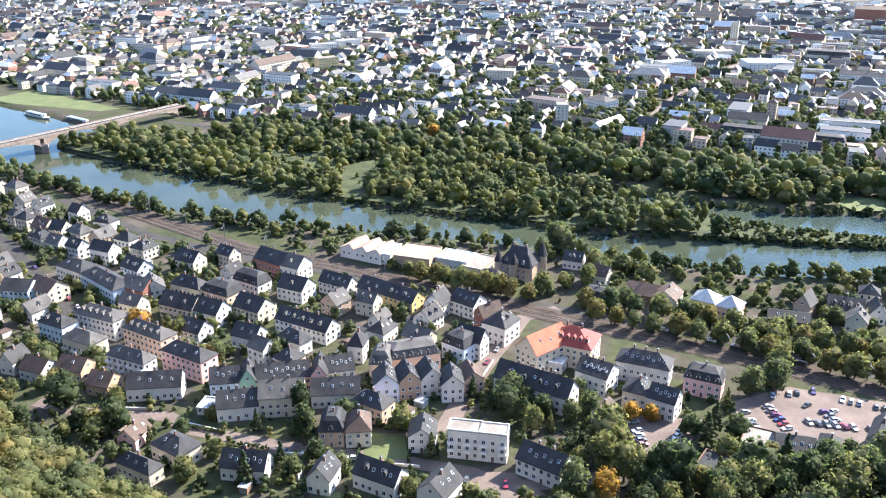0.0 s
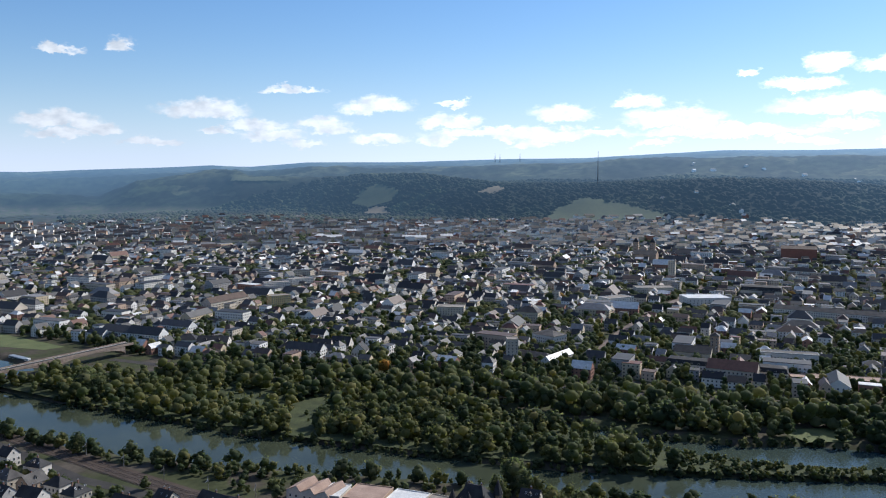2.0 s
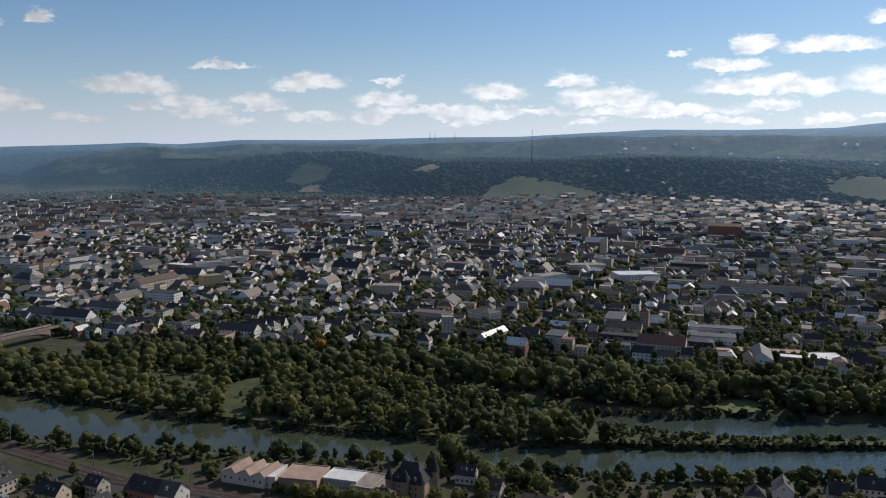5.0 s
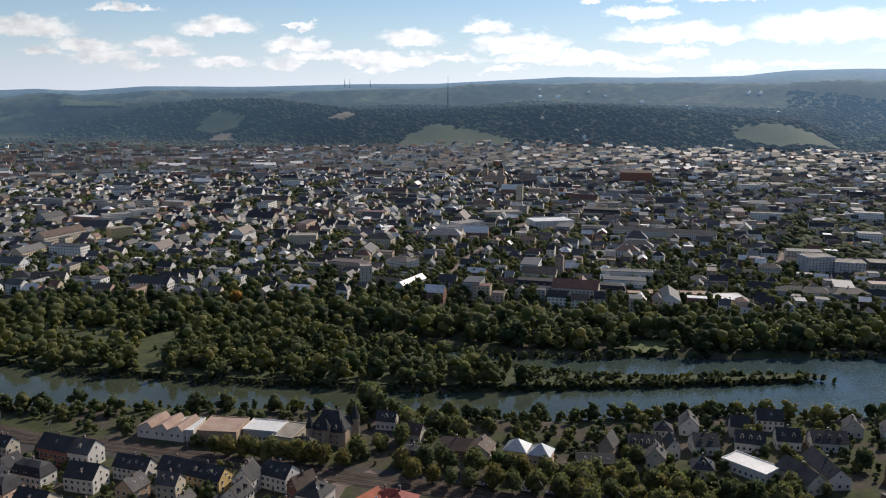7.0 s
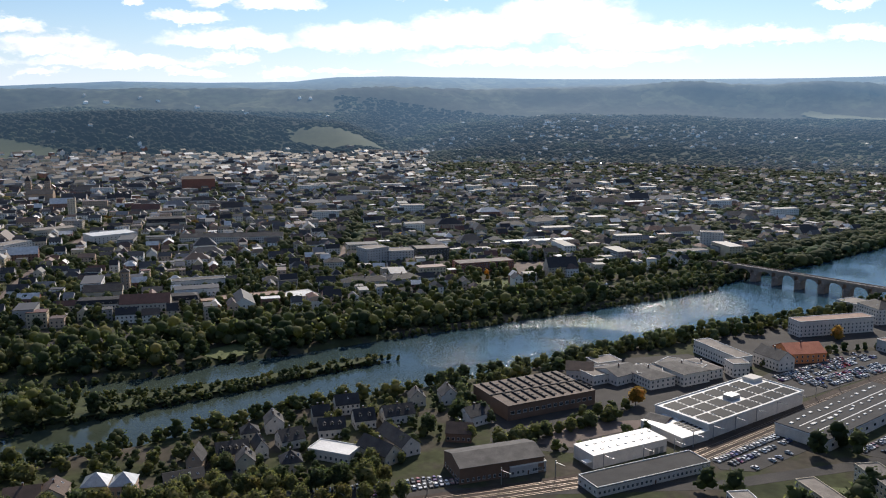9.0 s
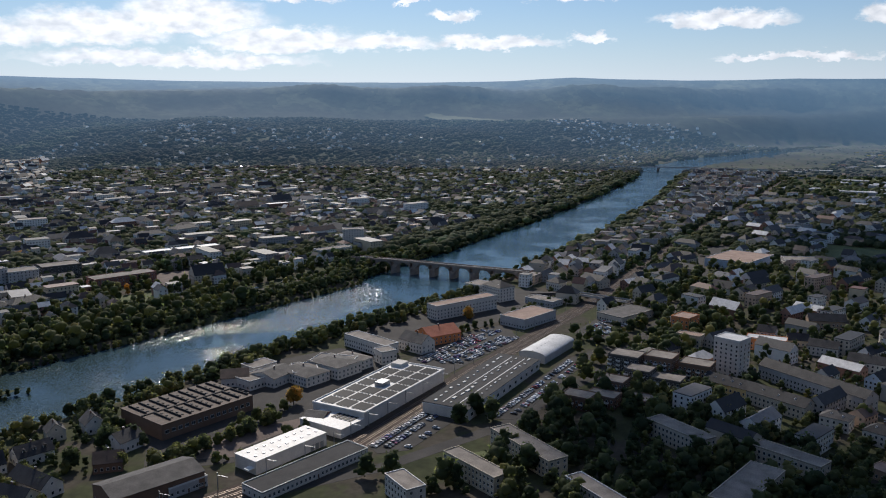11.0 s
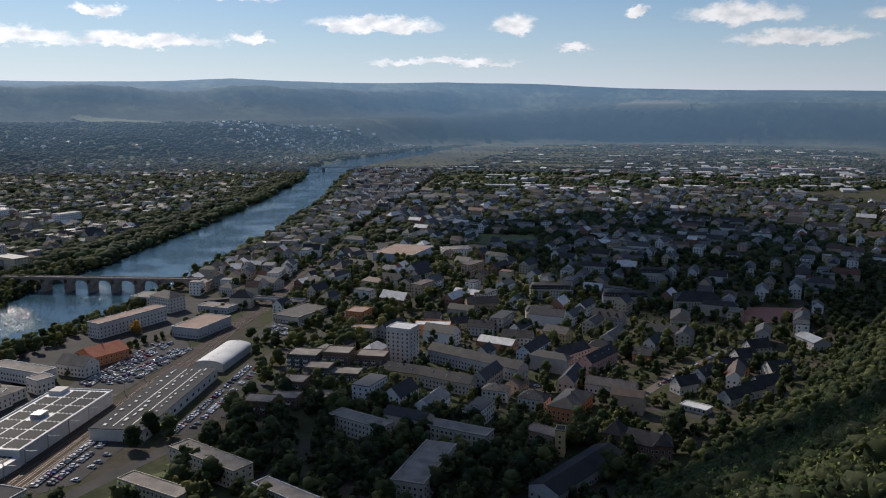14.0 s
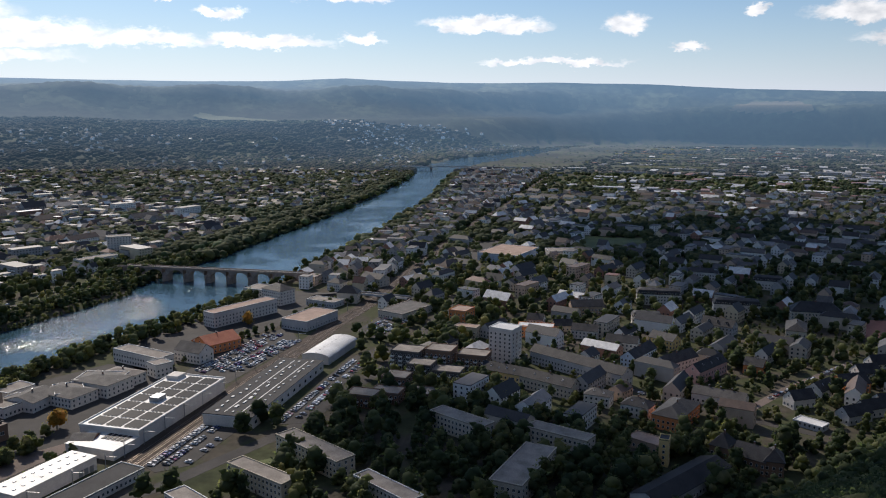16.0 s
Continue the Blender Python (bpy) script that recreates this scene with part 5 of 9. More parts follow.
# terraces and villas below the slope
house("house", -114.1, 290.5, 5.7, 21.1, 10.0, 6, "gable", 4.5, "white", "slate", "white-rendered house with a gabled dark slate roof", "house", lights=4)
house("house", -135.8, 293.4, -17.0, 10.2, 10.0, 5, "gable", 4, "sand", "brown", "sandstone house with a gabled brown tiled roof", "house", lights=1)
house("house", -111.7, 257.5, -14.8, 7.4, 10.0, 4.5, "gable", 3.5, "pink", "brown", "pink-rendered house with a gabled brown tiled roof", "house", lights=2)
house("house", -93.5, 247.5, -34.1, 15.0, 9.8, 6, "hip", 3.5, "beige", "slate", "beige-rendered house with a hipped dark slate roof", "house", lights=2)
house("house", -102.9, 237.3, -29.2, 15.8, 6.2, 5, "hip", 3.5, "beige", "slate", "beige-rendered house with a hipped dark slate roof", "house", lights=3)
house("house", -66.6, 237.9, -9.9, 15.7, 8.8, 5.5, "gable", 4.5, "white", "slate", "white-rendered house with a gabled dark slate roof", "house", lights=6)
house("house", -39.6, 231.7, -15.3, 8.0, 10.3, 6, "gable", 4.5, "white", "slate", "white-rendered house with a gabled dark slate roof", "house", lights=3)
house("house", -20.6, 230.7, -28.9, 16.3, 9.1, 6, "gable", 4.5, "white", "slate", "white-rendered house with a gabled dark slate roof", "house", dormers=2, lights=4)
house("house", -0.9, 224.2, -30.6, 10.2, 12.0, 6, "gable", 4.5, "white", "slate", "white-rendered house with a gabled dark slate roof", "house", lights=3)
house("house", -39.8, 259.4, 0.0, 9.0, 12.0, 6.5, "mansard", 5, "sand", "slate", "sandstone house with a mansard dark slate roof", "house", dormers=1)
house("house", -30.7, 259.3, 5.6, 9.1, 12.0, 6.5, "hip", 5, "cream", "brown", "cream-rendered house with a hipped brown tiled roof", "house", lights=2, chimneys=2)
house("house", -7.1, 255.1, -3.6, 9.5, 11.0, 6.5, "gable", 3.5, "white", "slate", "white-rendered house with a gabled dark slate roof", "house", lights=2)

# the painted terrace
house("house", -86.7, 292.3, 8.5, 11.5, 11.0, 7, "gable", 4.5, "blue", "slate", "pale blue house with a gabled dark slate roof", "house", lights=4)
house("house", -77.7, 292.8, 9.9, 6.4, 11.0, 7.5, "gable", 5, "green", "slate", "mint-green house with a gabled dark slate roof", "house", lights=1, chimneys=1)
house("house", -64.2, 295.7, 11.5, 21.5, 11.0, 7, "gable", 4.5, "peach", "slate", "peach-coloured house with a gabled dark slate roof", "house", dormers=0, lights=8, chimneys=2)
house("house", -49.6, 297.0, 4.5, 6.3, 12.0, 8, "gable", 4.5, "pink", "slate", "pink-rendered house with a gabled dark slate roof", "house")
house("house", -42.5, 301.7, 15.4, 11.3, 11.0, 7, "gable", 4.5, "white", "slate", "white-rendered house with a gabled dark slate roof", "house", lights=5)
house("house", -78.1, 276.3, 9.3, 15.4, 11.0, 6, "gable", 4.5, "white", "slate", "white-rendered house with a gabled dark slate roof", "house", lights=4)
house("house", -61.7, 279.4, 6.7, 17.0, 12.0, 8.5, "gable", 4.5, "cream", "grey", "cream-rendered house with a gabled grey tiled roof", "house", lights=3, chimneys=2)
house("house", -41.8, 285.3, 4.6, 18.7, 11.0, 6, "gable", 4.5, "white", "slate", "white-rendered house with a gabled dark slate roof", "house", lights=4)
house("house", -89.5, 278.5, -10.3, 7.8, 8.0, 3, "flat", 0, "grey", "zinc", "grey-rendered house with a flat bright zinc roof", "house")
house("house", -24.8, 303.6, -4.4, 9.0, 12.0, 9, "mansard", 5, "peach", "grey", "peach-coloured house with a mansard grey tiled roof", "house")
house("house", -12.7, 310.0, 17.2, 21.3, 12.0, 9, "mansard", 4.5, "peach", "grey", "peach-coloured house with a mansard grey tiled roof", "house", dormers=6)
house("house", -22.4, 288.9, 6.5, 9.8, 11.0, 8, "gable", 4.5, "blue", "slate", "pale blue house with a gabled dark slate roof", "house", lights=3)
house("house", -14.0, 291.0, 14.3, 8.9, 11.0, 8, "gable", 4.5, "sand", "slate", "sandstone house with a gabled dark slate roof", "house", lights=3)
house("house", -5.4, 293.3, 14.8, 9.0, 11.0, 8, "gable", 4.5, "white", "slate", "white-rendered house with a gabled dark slate roof", "house", lights=3)

# apartment blocks on the street
house("apartment_building", -105.6, 308.3, -30.9, 23.2, 9.5, 9.5, "hip", 4, "pink", "slate", "pink-rendered apartment block with a hipped dark slate roof", "apartment building", lights=3, chimneys=3)
house("apartment_building", -128.5, 328.4, -32.6, 25.0, 9.0, 9.5, "hip", 4, "peach", "grey", "peach-coloured apartment block with a hipped grey tiled roof", "apartment building", dormers=5, chimneys=3)
house("apartment_building", -128.4, 305.0, -25.8, 20.2, 7.3, 9.5, "hip", 4, "white", "grey", "white-rendered apartment block with a hipped grey tiled roof", "apartment building", lights=3, balconies=True)
house("apartment_building", -155.0, 323.1, -28.7, 17.9, 9.2, 9, "hip", 3.5, "beige", "grey", "beige-rendered apartment block with a hipped grey tiled roof", "apartment building", balconies=True)
house("apartment_building", -155.8, 345.7, -26.4, 24.3, 10.4, 9.5, "hip", 4, "white", "grey", "white-rendered apartment block with a hipped grey tiled roof", "apartment building", dormers=5)
house("house", -174.2, 340.8, -28.2, 15.7, 9.1, 8, "hip", 4, "blue", "slate", "pale blue house with a hipped dark slate roof", "house", dormers=2)
house("house", -61.7, 343.3, -31.0, 29.5, 10.6, 6.5, "gable", 4.5, "white", "slate", "white-rendered house with a gabled dark slate roof and bare gable", "house", dormers=5, lights=4, chimneys=3)
house("house", -65.0, 328.0, -38.1, 14.1, 7.4, 6, "hip", 4, "white", "slate", "white-rendered house with a hipped dark slate roof", "house", lights=2)
house("house", -36.2, 319.5, -12.0, 6.7, 9.2, 8, "hip", 5.5, "white", "slate", "white-rendered house with a hipped dark slate roof", "house", chimneys=1)
house("house", -85.9, 332.7, -24.1, 12.7, 10.0, 6, "gable", 4.5, "white", "slate", "white-rendered house with a gabled dark slate roof", "house", lights=2)
house("house", -52.7, 388.4, -32.0, 18.3, 8.9, 6.5, "gable", 4.5, "white", "slate", "white-rendered house with a gabled dark slate roof", "house", lights=4)
house("house", -33.5, 381.9, -35.0, 14.6, 11.0, 6.5, "gable", 4.5, "white", "slate", "white-rendered house with a gabled dark slate roof", "house", lights=2)
house("house", -19.5, 371.6, -35.8, 20.0, 10.5, 6.5, "gable", 4.5, "yellow", "slate", "yellow-rendered house with a gabled dark slate roof", "house", lights=4, dormers=2)
house("house", -29.3, 353.3, -30.5, 6.5, 10.0, 3.5, "gable", 3, "white", "grey", "white-rendered house with a gabled grey tiled roof", "house")
house("house", -150.7, 381.7, -27.1, 15.4, 12.0, 8, "gable", 4.5, "brick", "grey", "red-brick house with a gabled grey tiled roof", "house", lights=2)
house("house", -145.3, 383.7, 25.1, 10.8, 12.0, 7, "gable", 4.5, "beige", "grey", "beige-rendered house with a gabled grey tiled roof", "house", lights=2)
house("house", -126.0, 382.5, -27.4, 18.7, 8.5, 8, "hip", 4.5, "cream", "slate", "cream-rendered house with a hipped dark slate roof", "house", lights=2, chimneys=2)
house("house", -108.5, 377.6, -31.5, 17.6, 12.0, 7, "mansard", 5, "peach", "slate", "peach-coloured house with a mansard dark slate roof", "house", dormers=2)
house("house", -89.4, 360.0, -32.2, 16.0, 12.0, 7, "gable", 5, "cream", "slate", "cream-rendered house with a gabled dark slate roof", "house", dormers=1)
house("house", -96.7, 390.4, -33.6, 17.5, 9.8, 7, "mansard", 5.5, "white", "slate", "white-rendered house with a mansard dark slate roof", "house", dormers=3)
house("house", -90.2, 416.8, -35.7, 18.8, 12.0, 8, "gable", 5, "brick", "slate", "red-brick house with a gabled dark slate roof", "house", lights=1)
house("house", -77.8, 409.5, -30.0, 12.8, 12.0, 8, "gable", 5, "white", "grey", "white-rendered house with a gabled grey tiled roof", "house", dormers=1)
house("house", -73.1, 383.2, -27.7, 15.3, 12.0, 7, "gable", 5, "white", "slate", "white-rendered house with a gabled dark slate roof", "house", dormers=1)
house("house", -124.0, 362.4, -25.8, 19.8, 11.0, 7, "gable", 5, "cream", "slate", "cream-rendered house with a gabled dark slate roof", "house", dormers=2)
house("house", -108.8, 356.5, -27.9, 15.2, 11.0, 7, "gable", 5, "white", "slate", "white-rendered house with a gabled dark slate roof", "house", lights=2)
house("house", -211.8, 384.0, -9.2, 15.6, 12.0, 6.5, "gable", 4, "blue", "slate", "pale blue house with a gabled dark slate roof", "house")
house("house", -197.9, 384.1, -33.6, 17.2, 12.0, 6.5, "gable", 4.5, "cream", "brown", "cream-rendered house with a gabled brown tiled roof", "house")
house("house", -191.9, 407.0, -33.2, 21.2, 12.0, 8, "hip", 4, "white", "slate", "white-rendered house with a hipped dark slate roof", "house", lights=2)
house("house", -169.9, 389.5, -42.0, 33.4, 12.0, 8, "hip", 4, "blue", "slate", "pale blue house with a hipped dark slate roof", "house", lights=3, dormers=2)
house("house", -1.9, 367.9, -30.7, 8.6, 10.0, 6.5, "gable", 5, "white", "grey", "white-rendered house with a gabled grey tiled roof", "house", dormers=1)
house("house", -180.3, 311.2, -16.9, 6.9, 10.0, 6, "gable", 4, "white", "slate", "white-rendered house with a gabled dark slate roof", "house")
house("house", -167.5, 305.5, -23.0, 12.3, 10.0, 5, "gable", 4, "grey", "brown", "grey-rendered house with a gabled brown tiled roof", "house")
house("house", -152.2, 306.0, -17.9, 12.4, 10.0, 5, "gable", 4, "sand", "brown", "sandstone house with a gabled brown tiled roof", "house", lights=1)

# round the junction
house("school_building", 56.3, 318.2, -25.4, 19.4, 15.7, 10, "hip", 6, "cream", "red", "cream-rendered school building with a hipped red tiled roof at the junction", "school building", dormers=6, chimneys=2)
house("school_building", 42.8, 313.9, -50.3, 12.2, 20.7, 10, "gable", 6.5, "cream", "terracotta", "cream-rendered school building with a gabled orange tiled roof at the junction", "school building", lights=3, chimneys=0)
house("house", 47.7, 310.9, -26.9, 8.9, 9.3, 4.5, "flat", 0, "white", "white", "white-rendered house with a flat white membrane roof", "house")
house("apartment_building", 36.7, 285.6, -33.8, 32.0, 10.6, 8, "gable", 5.5, "white", "slate", "white-rendered apartment block with a gabled dark slate roof", "apartment building", dormers=4, lights=5, chimneys=4)
house("apartment_building", 62.3, 294.8, -35.4, 13.6, 12.2, 8.5, "gable", 4, "white", "slate", "white-rendered apartment block with a gabled dark slate roof", "apartment building", lights=8, chimneys=2)
house("apartment_building", 83.0, 301.6, -24.3, 21.6, 10.6, 8.5, "hip", 4.5, "grey", "slate", "grey-rendered apartment block with a hipped dark slate roof", "apartment building", lights=8, chimneys=3)
house("apartment_building", 104.7, 291.0, -26.9, 14.4, 10.3, 7.5, "mansard", 4.5, "pink", "slate", "pink-rendered apartment block with a mansard dark slate roof", "apartment building", dormers=4)
house("apartment_building", 75.9, 281.1, -27.9, 9.6, 10.6, 8, "hip", 4, "cream", "slate", "cream-rendered apartment block with a hipped dark slate roof", "apartment building", lights=3)
house("apartment_building", 84.7, 275.0, -34.3, 10.7, 9.3, 8, "gable", 4, "white", "slate", "white-rendered apartment block with a gabled dark slate roof", "apartment building", lights=5)
house("apartment_building", 7.8, 249.4, -10.4, 11.1, 6.9, 11.5, "flat", 0, "white", "gravel", "white-rendered apartment block with a flat gravel roof", "apartment building", balconies=True)
house("apartment_building", 18.0, 247.3, -11.2, 9.8, 6.6, 11.5, "flat", 0, "white", "gravel", "white-rendered apartment block with a flat gravel roof", "apartment building", balconies=True)
house("house", 34.9, 237.0, -36.1, 17.0, 10.7, 6.5, "gable", 4.5, "white", "slate", "white-rendered house with a gabled dark slate roof", "house", lights=5, chimneys=2)
house("house", 60.7, 270.9, -33.9, 9.5, 9.6, 4, "gable", 3.5, "beige", "brown", "beige-rendered house with a gabled brown tiled roof", "house", lights=1)
house("house", 113.4, 252.3, -26.8, 11.8, 12.0, 4, "flat", 0, "brown", "gravel", "brown brick house with a flat gravel roof", "house")
house("house", 124.0, 248.4, -16.2, 12.9, 11.0, 4.5, "gable", 3.0, "brown", "slate", "brown brick house with a gabled dark slate roof", "house", lights=4)
house("house", 133.9, 244.3, -30.8, 6.6, 10.0, 7, "hip", 3, "beige", "slate", "beige-rendered house with a hipped dark slate roof", "house")
house("house", 154.7, 250.6, -35.5, 6.0, 16.0, 8, "gable", 4, "beige", "slate", "beige-rendered house with a gabled dark slate roof", "house")
house("house", 93.0, 237.2, -35.0, 11.0, 12.0, 4, "flat", 0, "brown", "black", "brown brick house with a flat black bitumen roof", "house")
house("house", 26.4, 337.6, -35.1, 12.0, 13.1, 9, "hip", 5, "white", "slate", "white-rendered house with a hipped dark slate roof", "house", lights=3, dormers=1)
house("house", 21.4, 346.5, -53.8, 6.4, 12.0, 9, "gable", 4.5, "brick", "brown", "red-brick house with a gabled brown tiled roof", "house")
house("house", 13.0, 323.4, -34.1, 12.7, 7.6, 8.5, "gable", 5, "white", "slate", "white-rendered house with a gabled dark slate roof", "house", dormers=1)
house("house", 8.2, 320.3, -39.3, 12.0, 12.0, 8, "mansard", 5, "blue", "slate", "pale blue house with a mansard dark slate roof", "house", dormers=2)
house("house", 3.6, 288.9, 5.3, 8.6, 11.0, 8, "gable", 4, "white", "slate", "white-rendered house with a gabled dark slate roof", "house", lights=2)
house("house", 11.3, 293.8, 13.7, 8.4, 11.0, 7, "gable", 3.5, "peach", "brown", "peach-coloured house with a gabled brown tiled roof", "house")
house("house", -1.9, 363.8, 59.3, 10.0, 10.0, 7, "gable", 5, "white", "slate", "white-rendered house with a gabled dark slate roof", "house")
house("house", 12.7, 364.5, -39.1, 13.8, 11.0, 7, "gable", 4.5, "white", "slate", "white-rendered house with a gabled dark slate roof", "house", lights=3)

# on the river bank
house("house", 77.2, 374.9, -27.1, 13.8, 10.0, 5, "mansard", 4, "white", "slate", "white-rendered house with a mansard dark slate roof", "house", dormers=2)
house("house", 100.7, 381.5, -27.1, 15.2, 13.0, 4, "gable", 4, "brown", "brown", "brown brick house with a gabled brown tiled roof", "house")
house("house", 111.2, 374.3, -30.0, 11.8, 13.4, 5, "gable", 4, "beige", "brown", "beige-rendered house with a gabled brown tiled roof", "house", lights=2)
house("house", 126.6, 363.7, -33.3, 11.1, 11.1, 8, "hip", 4.5, "yellow", "zinc", "yellow-rendered house with a hipped bright zinc roof", "house", chimneys=0)
house("house", 135.8, 355.8, -34.1, 10.5, 10.8, 8, "hip", 4.5, "peach", "zinc", "peach-coloured house with a hipped bright zinc roof", "house", chimneys=0)
house("house", 161.4, 350.4, -18.0, 18.4, 12.0, 4.5, "gable", 2.5, "dark", "black", "dark-clad house with a gabled black bitumen roof", "house", chimneys=0, lights=4)
house("house", 174.3, 362.7, -42.4, 7.7, 10.0, 6, "gable", 5.5, "sand", "grey", "sandstone house with a gabled grey tiled roof", "house", chimneys=0)
house("house", 192.0, 359.7, -23.5, 16.0, 12.1, 5.5, "gable", 4.5, "white", "slate", "white-rendered house with a gabled dark slate roof", "house", dormers=4)
house("house", 204.9, 355.2, -18.2, 6.7, 11.0, 5.5, "gable", 4.5, "white", "slate", "white-rendered house with a gabled dark slate roof", "house", dormers=2)
house("house", 247.6, 352.7, -30.7, 14.3, 11.0, 5, "gable", 4.5, "white", "slate", "white-rendered house with a gabled dark slate roof", "house", dormers=3)
house("house", 267.9, 350.9, -24.8, 11.7, 11.0, 5, "gable", 5, "white", "slate", "white-rendered house with a gabled dark slate roof", "house", dormers=2)
house("house", 286.6, 344.2, -21.0, 17.6, 11.0, 5, "gable", 4.5, "white", "slate", "white-rendered house with a gabled dark slate roof", "house", dormers=3)
house("house", 223.0, 355.2, -11.7, 12.8, 11.0, 5, "gable", 4.5, "white", "slate", "white-rendered house with a gabled dark slate roof", "house", dormers=2)
house("house", 231.5, 327.6, -64.9, 23.3, 12.9, 5, "flat", 0, "white", "white", "white-rendered house with a flat white membrane roof", "house")
house("house", 247.0, 311.3, -87.4, 22.0, 11.0, 5.5, "gable", 4.5, "cream", "slate", "cream-rendered house with a gabled dark slate roof", "house")
house("house", 262.6, 314.9, -99.7, 26.2, 11.0, 5.5, "gable", 4.5, "white", "slate", "white-rendered house with a gabled dark slate roof", "house")
house("house", 294.3, 301.6, -51.3, 13.6, 12.0, 5, "gable", 4, "brown", "brown", "brown brick house with a gabled brown tiled roof", "house")
house("house", 316.7, 312.5, -8.6, 14.8, 12.0, 6, "gable", 4, "white", "slate", "white-rendered house with a gabled dark slate roof", "house")

# the works and depots by the river
house("warehouse", 279.8, 263.0, -23.6, 43.4, 22.0, 8, "gable", 3.0, "brown", "grey", "brown brick warehouse with a gabled grey tiled roof of corrugated sheets", "warehouse", chimneys=0, storey=6)
house("warehouse", 289.4, 252.0, -21.1, 19.4, 10.0, 5, "flat", 0, "grey", "white", "grey-rendered warehouse with a flat white membrane roof", "warehouse", storey=6)
house("warehouse", 424.1, 322.3, -53.8, 17.6, 14.0, 6, "gable", 4, "white", "brown", "white-rendered warehouse with a gabled brown tiled roof", "warehouse", chimneys=0)
house("warehouse", 428.1, 308.9, -16.4, 22.6, 16.0, 6, "flat", 0, "white", "gravel", "white-rendered warehouse with a flat gravel roof", "warehouse")
house("warehouse", 450.2, 322.2, -19.1, 18.9, 14.0, 6, "flat", 0, "white", "gravel", "white-rendered warehouse with a flat gravel roof", "warehouse")
house("warehouse", 451.1, 286.9, -53.7, 16.4, 20.0, 7, "flat", 0, "white", "gravel", "white-rendered warehouse with a flat gravel roof", "warehouse")
house("warehouse", 472.5, 277.3, -84.4, 27.4, 18.0, 8, "flat", 0, "grey", "gravel", "grey-rendered warehouse with a flat gravel roof", "warehouse")
house("warehouse", 385.2, 237.6, -82.4, 12.1, 12.0, 5, "gable", 2, "brick", "grey", "red-brick warehouse with a gabled grey tiled roof", "warehouse", chimneys=0)
house("apartment_building", 524.0, 276.0, -113.0, 46.0, 13.0, 9, "flat", 0, "white", "gravel", "white-rendered apartment block with a flat gravel roof", "apartment building", storey=3.2)
house("apartment_building", 502.6, 253.7, -33.6, 11.8, 12.0, 9, "flat", 0, "white", "gravel", "white-rendered apartment block with a flat gravel roof", "apartment building")
house("house", 537.5, 245.3, -109.1, 23.0, 14.0, 8, "gable", 5, "white", "grey", "white-rendered house with a gabled grey tiled roof", "house")
house("house", 566.8, 240.9, -124.7, 21.4, 27.8, 7, "gable", 5, "orange", "terracotta", "orange-rendered house with a gabled orange tiled roof", "house")
house("warehouse", 469.1, 275.1, -105.4, 29.0, 22.3, 8, "hip", 2.5, "white", "grey", "white-rendered warehouse with a hipped grey tiled roof", "warehouse")
house("warehouse", 485.7, 270.7, -106.4, 24.5, 15.8, 6.5, "hip", 2.5, "white", "gravel", "white-rendered warehouse with a hipped gravel roof", "warehouse")
house("warehouse", 437.7, 302.0, -98.6, 20.7, 22.0, 6, "gable", 3, "white", "grey", "white-rendered warehouse with a gabled grey tiled roof", "warehouse")
house("warehouse", 447.8, 286.3, -107.1, 29.9, 20.0, 6.5, "hip", 3, "white", "grey", "white-rendered warehouse with a hipped grey tiled roof", "warehouse")
house("apartment_building", 653.9, 254.8, -118.8, 13.5, 67.2, 12, "flat", 0, "white", "clay", "white-rendered apartment block with a flat clay-coloured roof", "apartment building")
house("apartment_building", 717.2, 243.8, -120.0, 24.8, 18.0, 13, "hip", 5, "white", "slate", "white-rendered apartment block with a hipped dark slate roof", "apartment building", lights=2)
house("apartment_building", 734.0, 267.8, -104.4, 19.7, 22.0, 10, "flat", 0, "white", "gravel", "white-rendered apartment block with a flat gravel roof", "apartment building")
house("warehouse", 646.0, 193.2, -109.5, 24.5, 44.0, 8, "flat", 0, "grey", "clay", "grey-rendered warehouse with a flat clay-coloured roof", "warehouse", storey=4)
house("warehouse", 714.1, 199.3, -109.7, 30.0, 16.0, 5, "flat", 0, "grey", "gravel", "grey-rendered warehouse with a flat gravel roof", "warehouse")
house("house", 776.8, 204.5, -114.4, 15.7, 12.0, 8, "hip", 4, "white", "slate", "white-rendered house with a hipped dark slate roof", "house")
house("warehouse", 690.3, 121.4, -116.9, 26.3, 43.6, 6, "flat", 0, "beige", "grey", "beige-rendered warehouse with a flat grey tiled roof", "warehouse")
house("house", 806.6, 173.1, -123.5, 27.3, 14.0, 8, "gable", 4, "beige", "grey", "beige-rendered house with a gabled grey tiled roof", "house")

# slab blocks in the trees
house("apartment_building", 350.0, 129.6, -120.4, 37.9, 9.4, 9.5, "flat", 0, "cream", "gravel", "cream-rendered apartment block with a flat gravel roof among tall trees", "apartment building")
house("apartment_building", 382.3, 113.7, -126.4, 48.8, 11.7, 9.5, "flat", 0, "cream", "gravel", "cream-rendered apartment block with a flat gravel roof among tall trees", "apartment building")
house("apartment_building", 342.8, 68.8, -128.0, 37.0, 9.1, 9.5, "flat", 0, "white", "gravel", "white-rendered apartment block with a flat gravel roof among tall trees", "apartment building")
house("apartment_building", 319.7, 152.3, -125.3, 20.1, 9.8, 9.5, "flat", 0, "white", "gravel", "white-rendered apartment block with a flat gravel roof among tall trees", "apartment building")
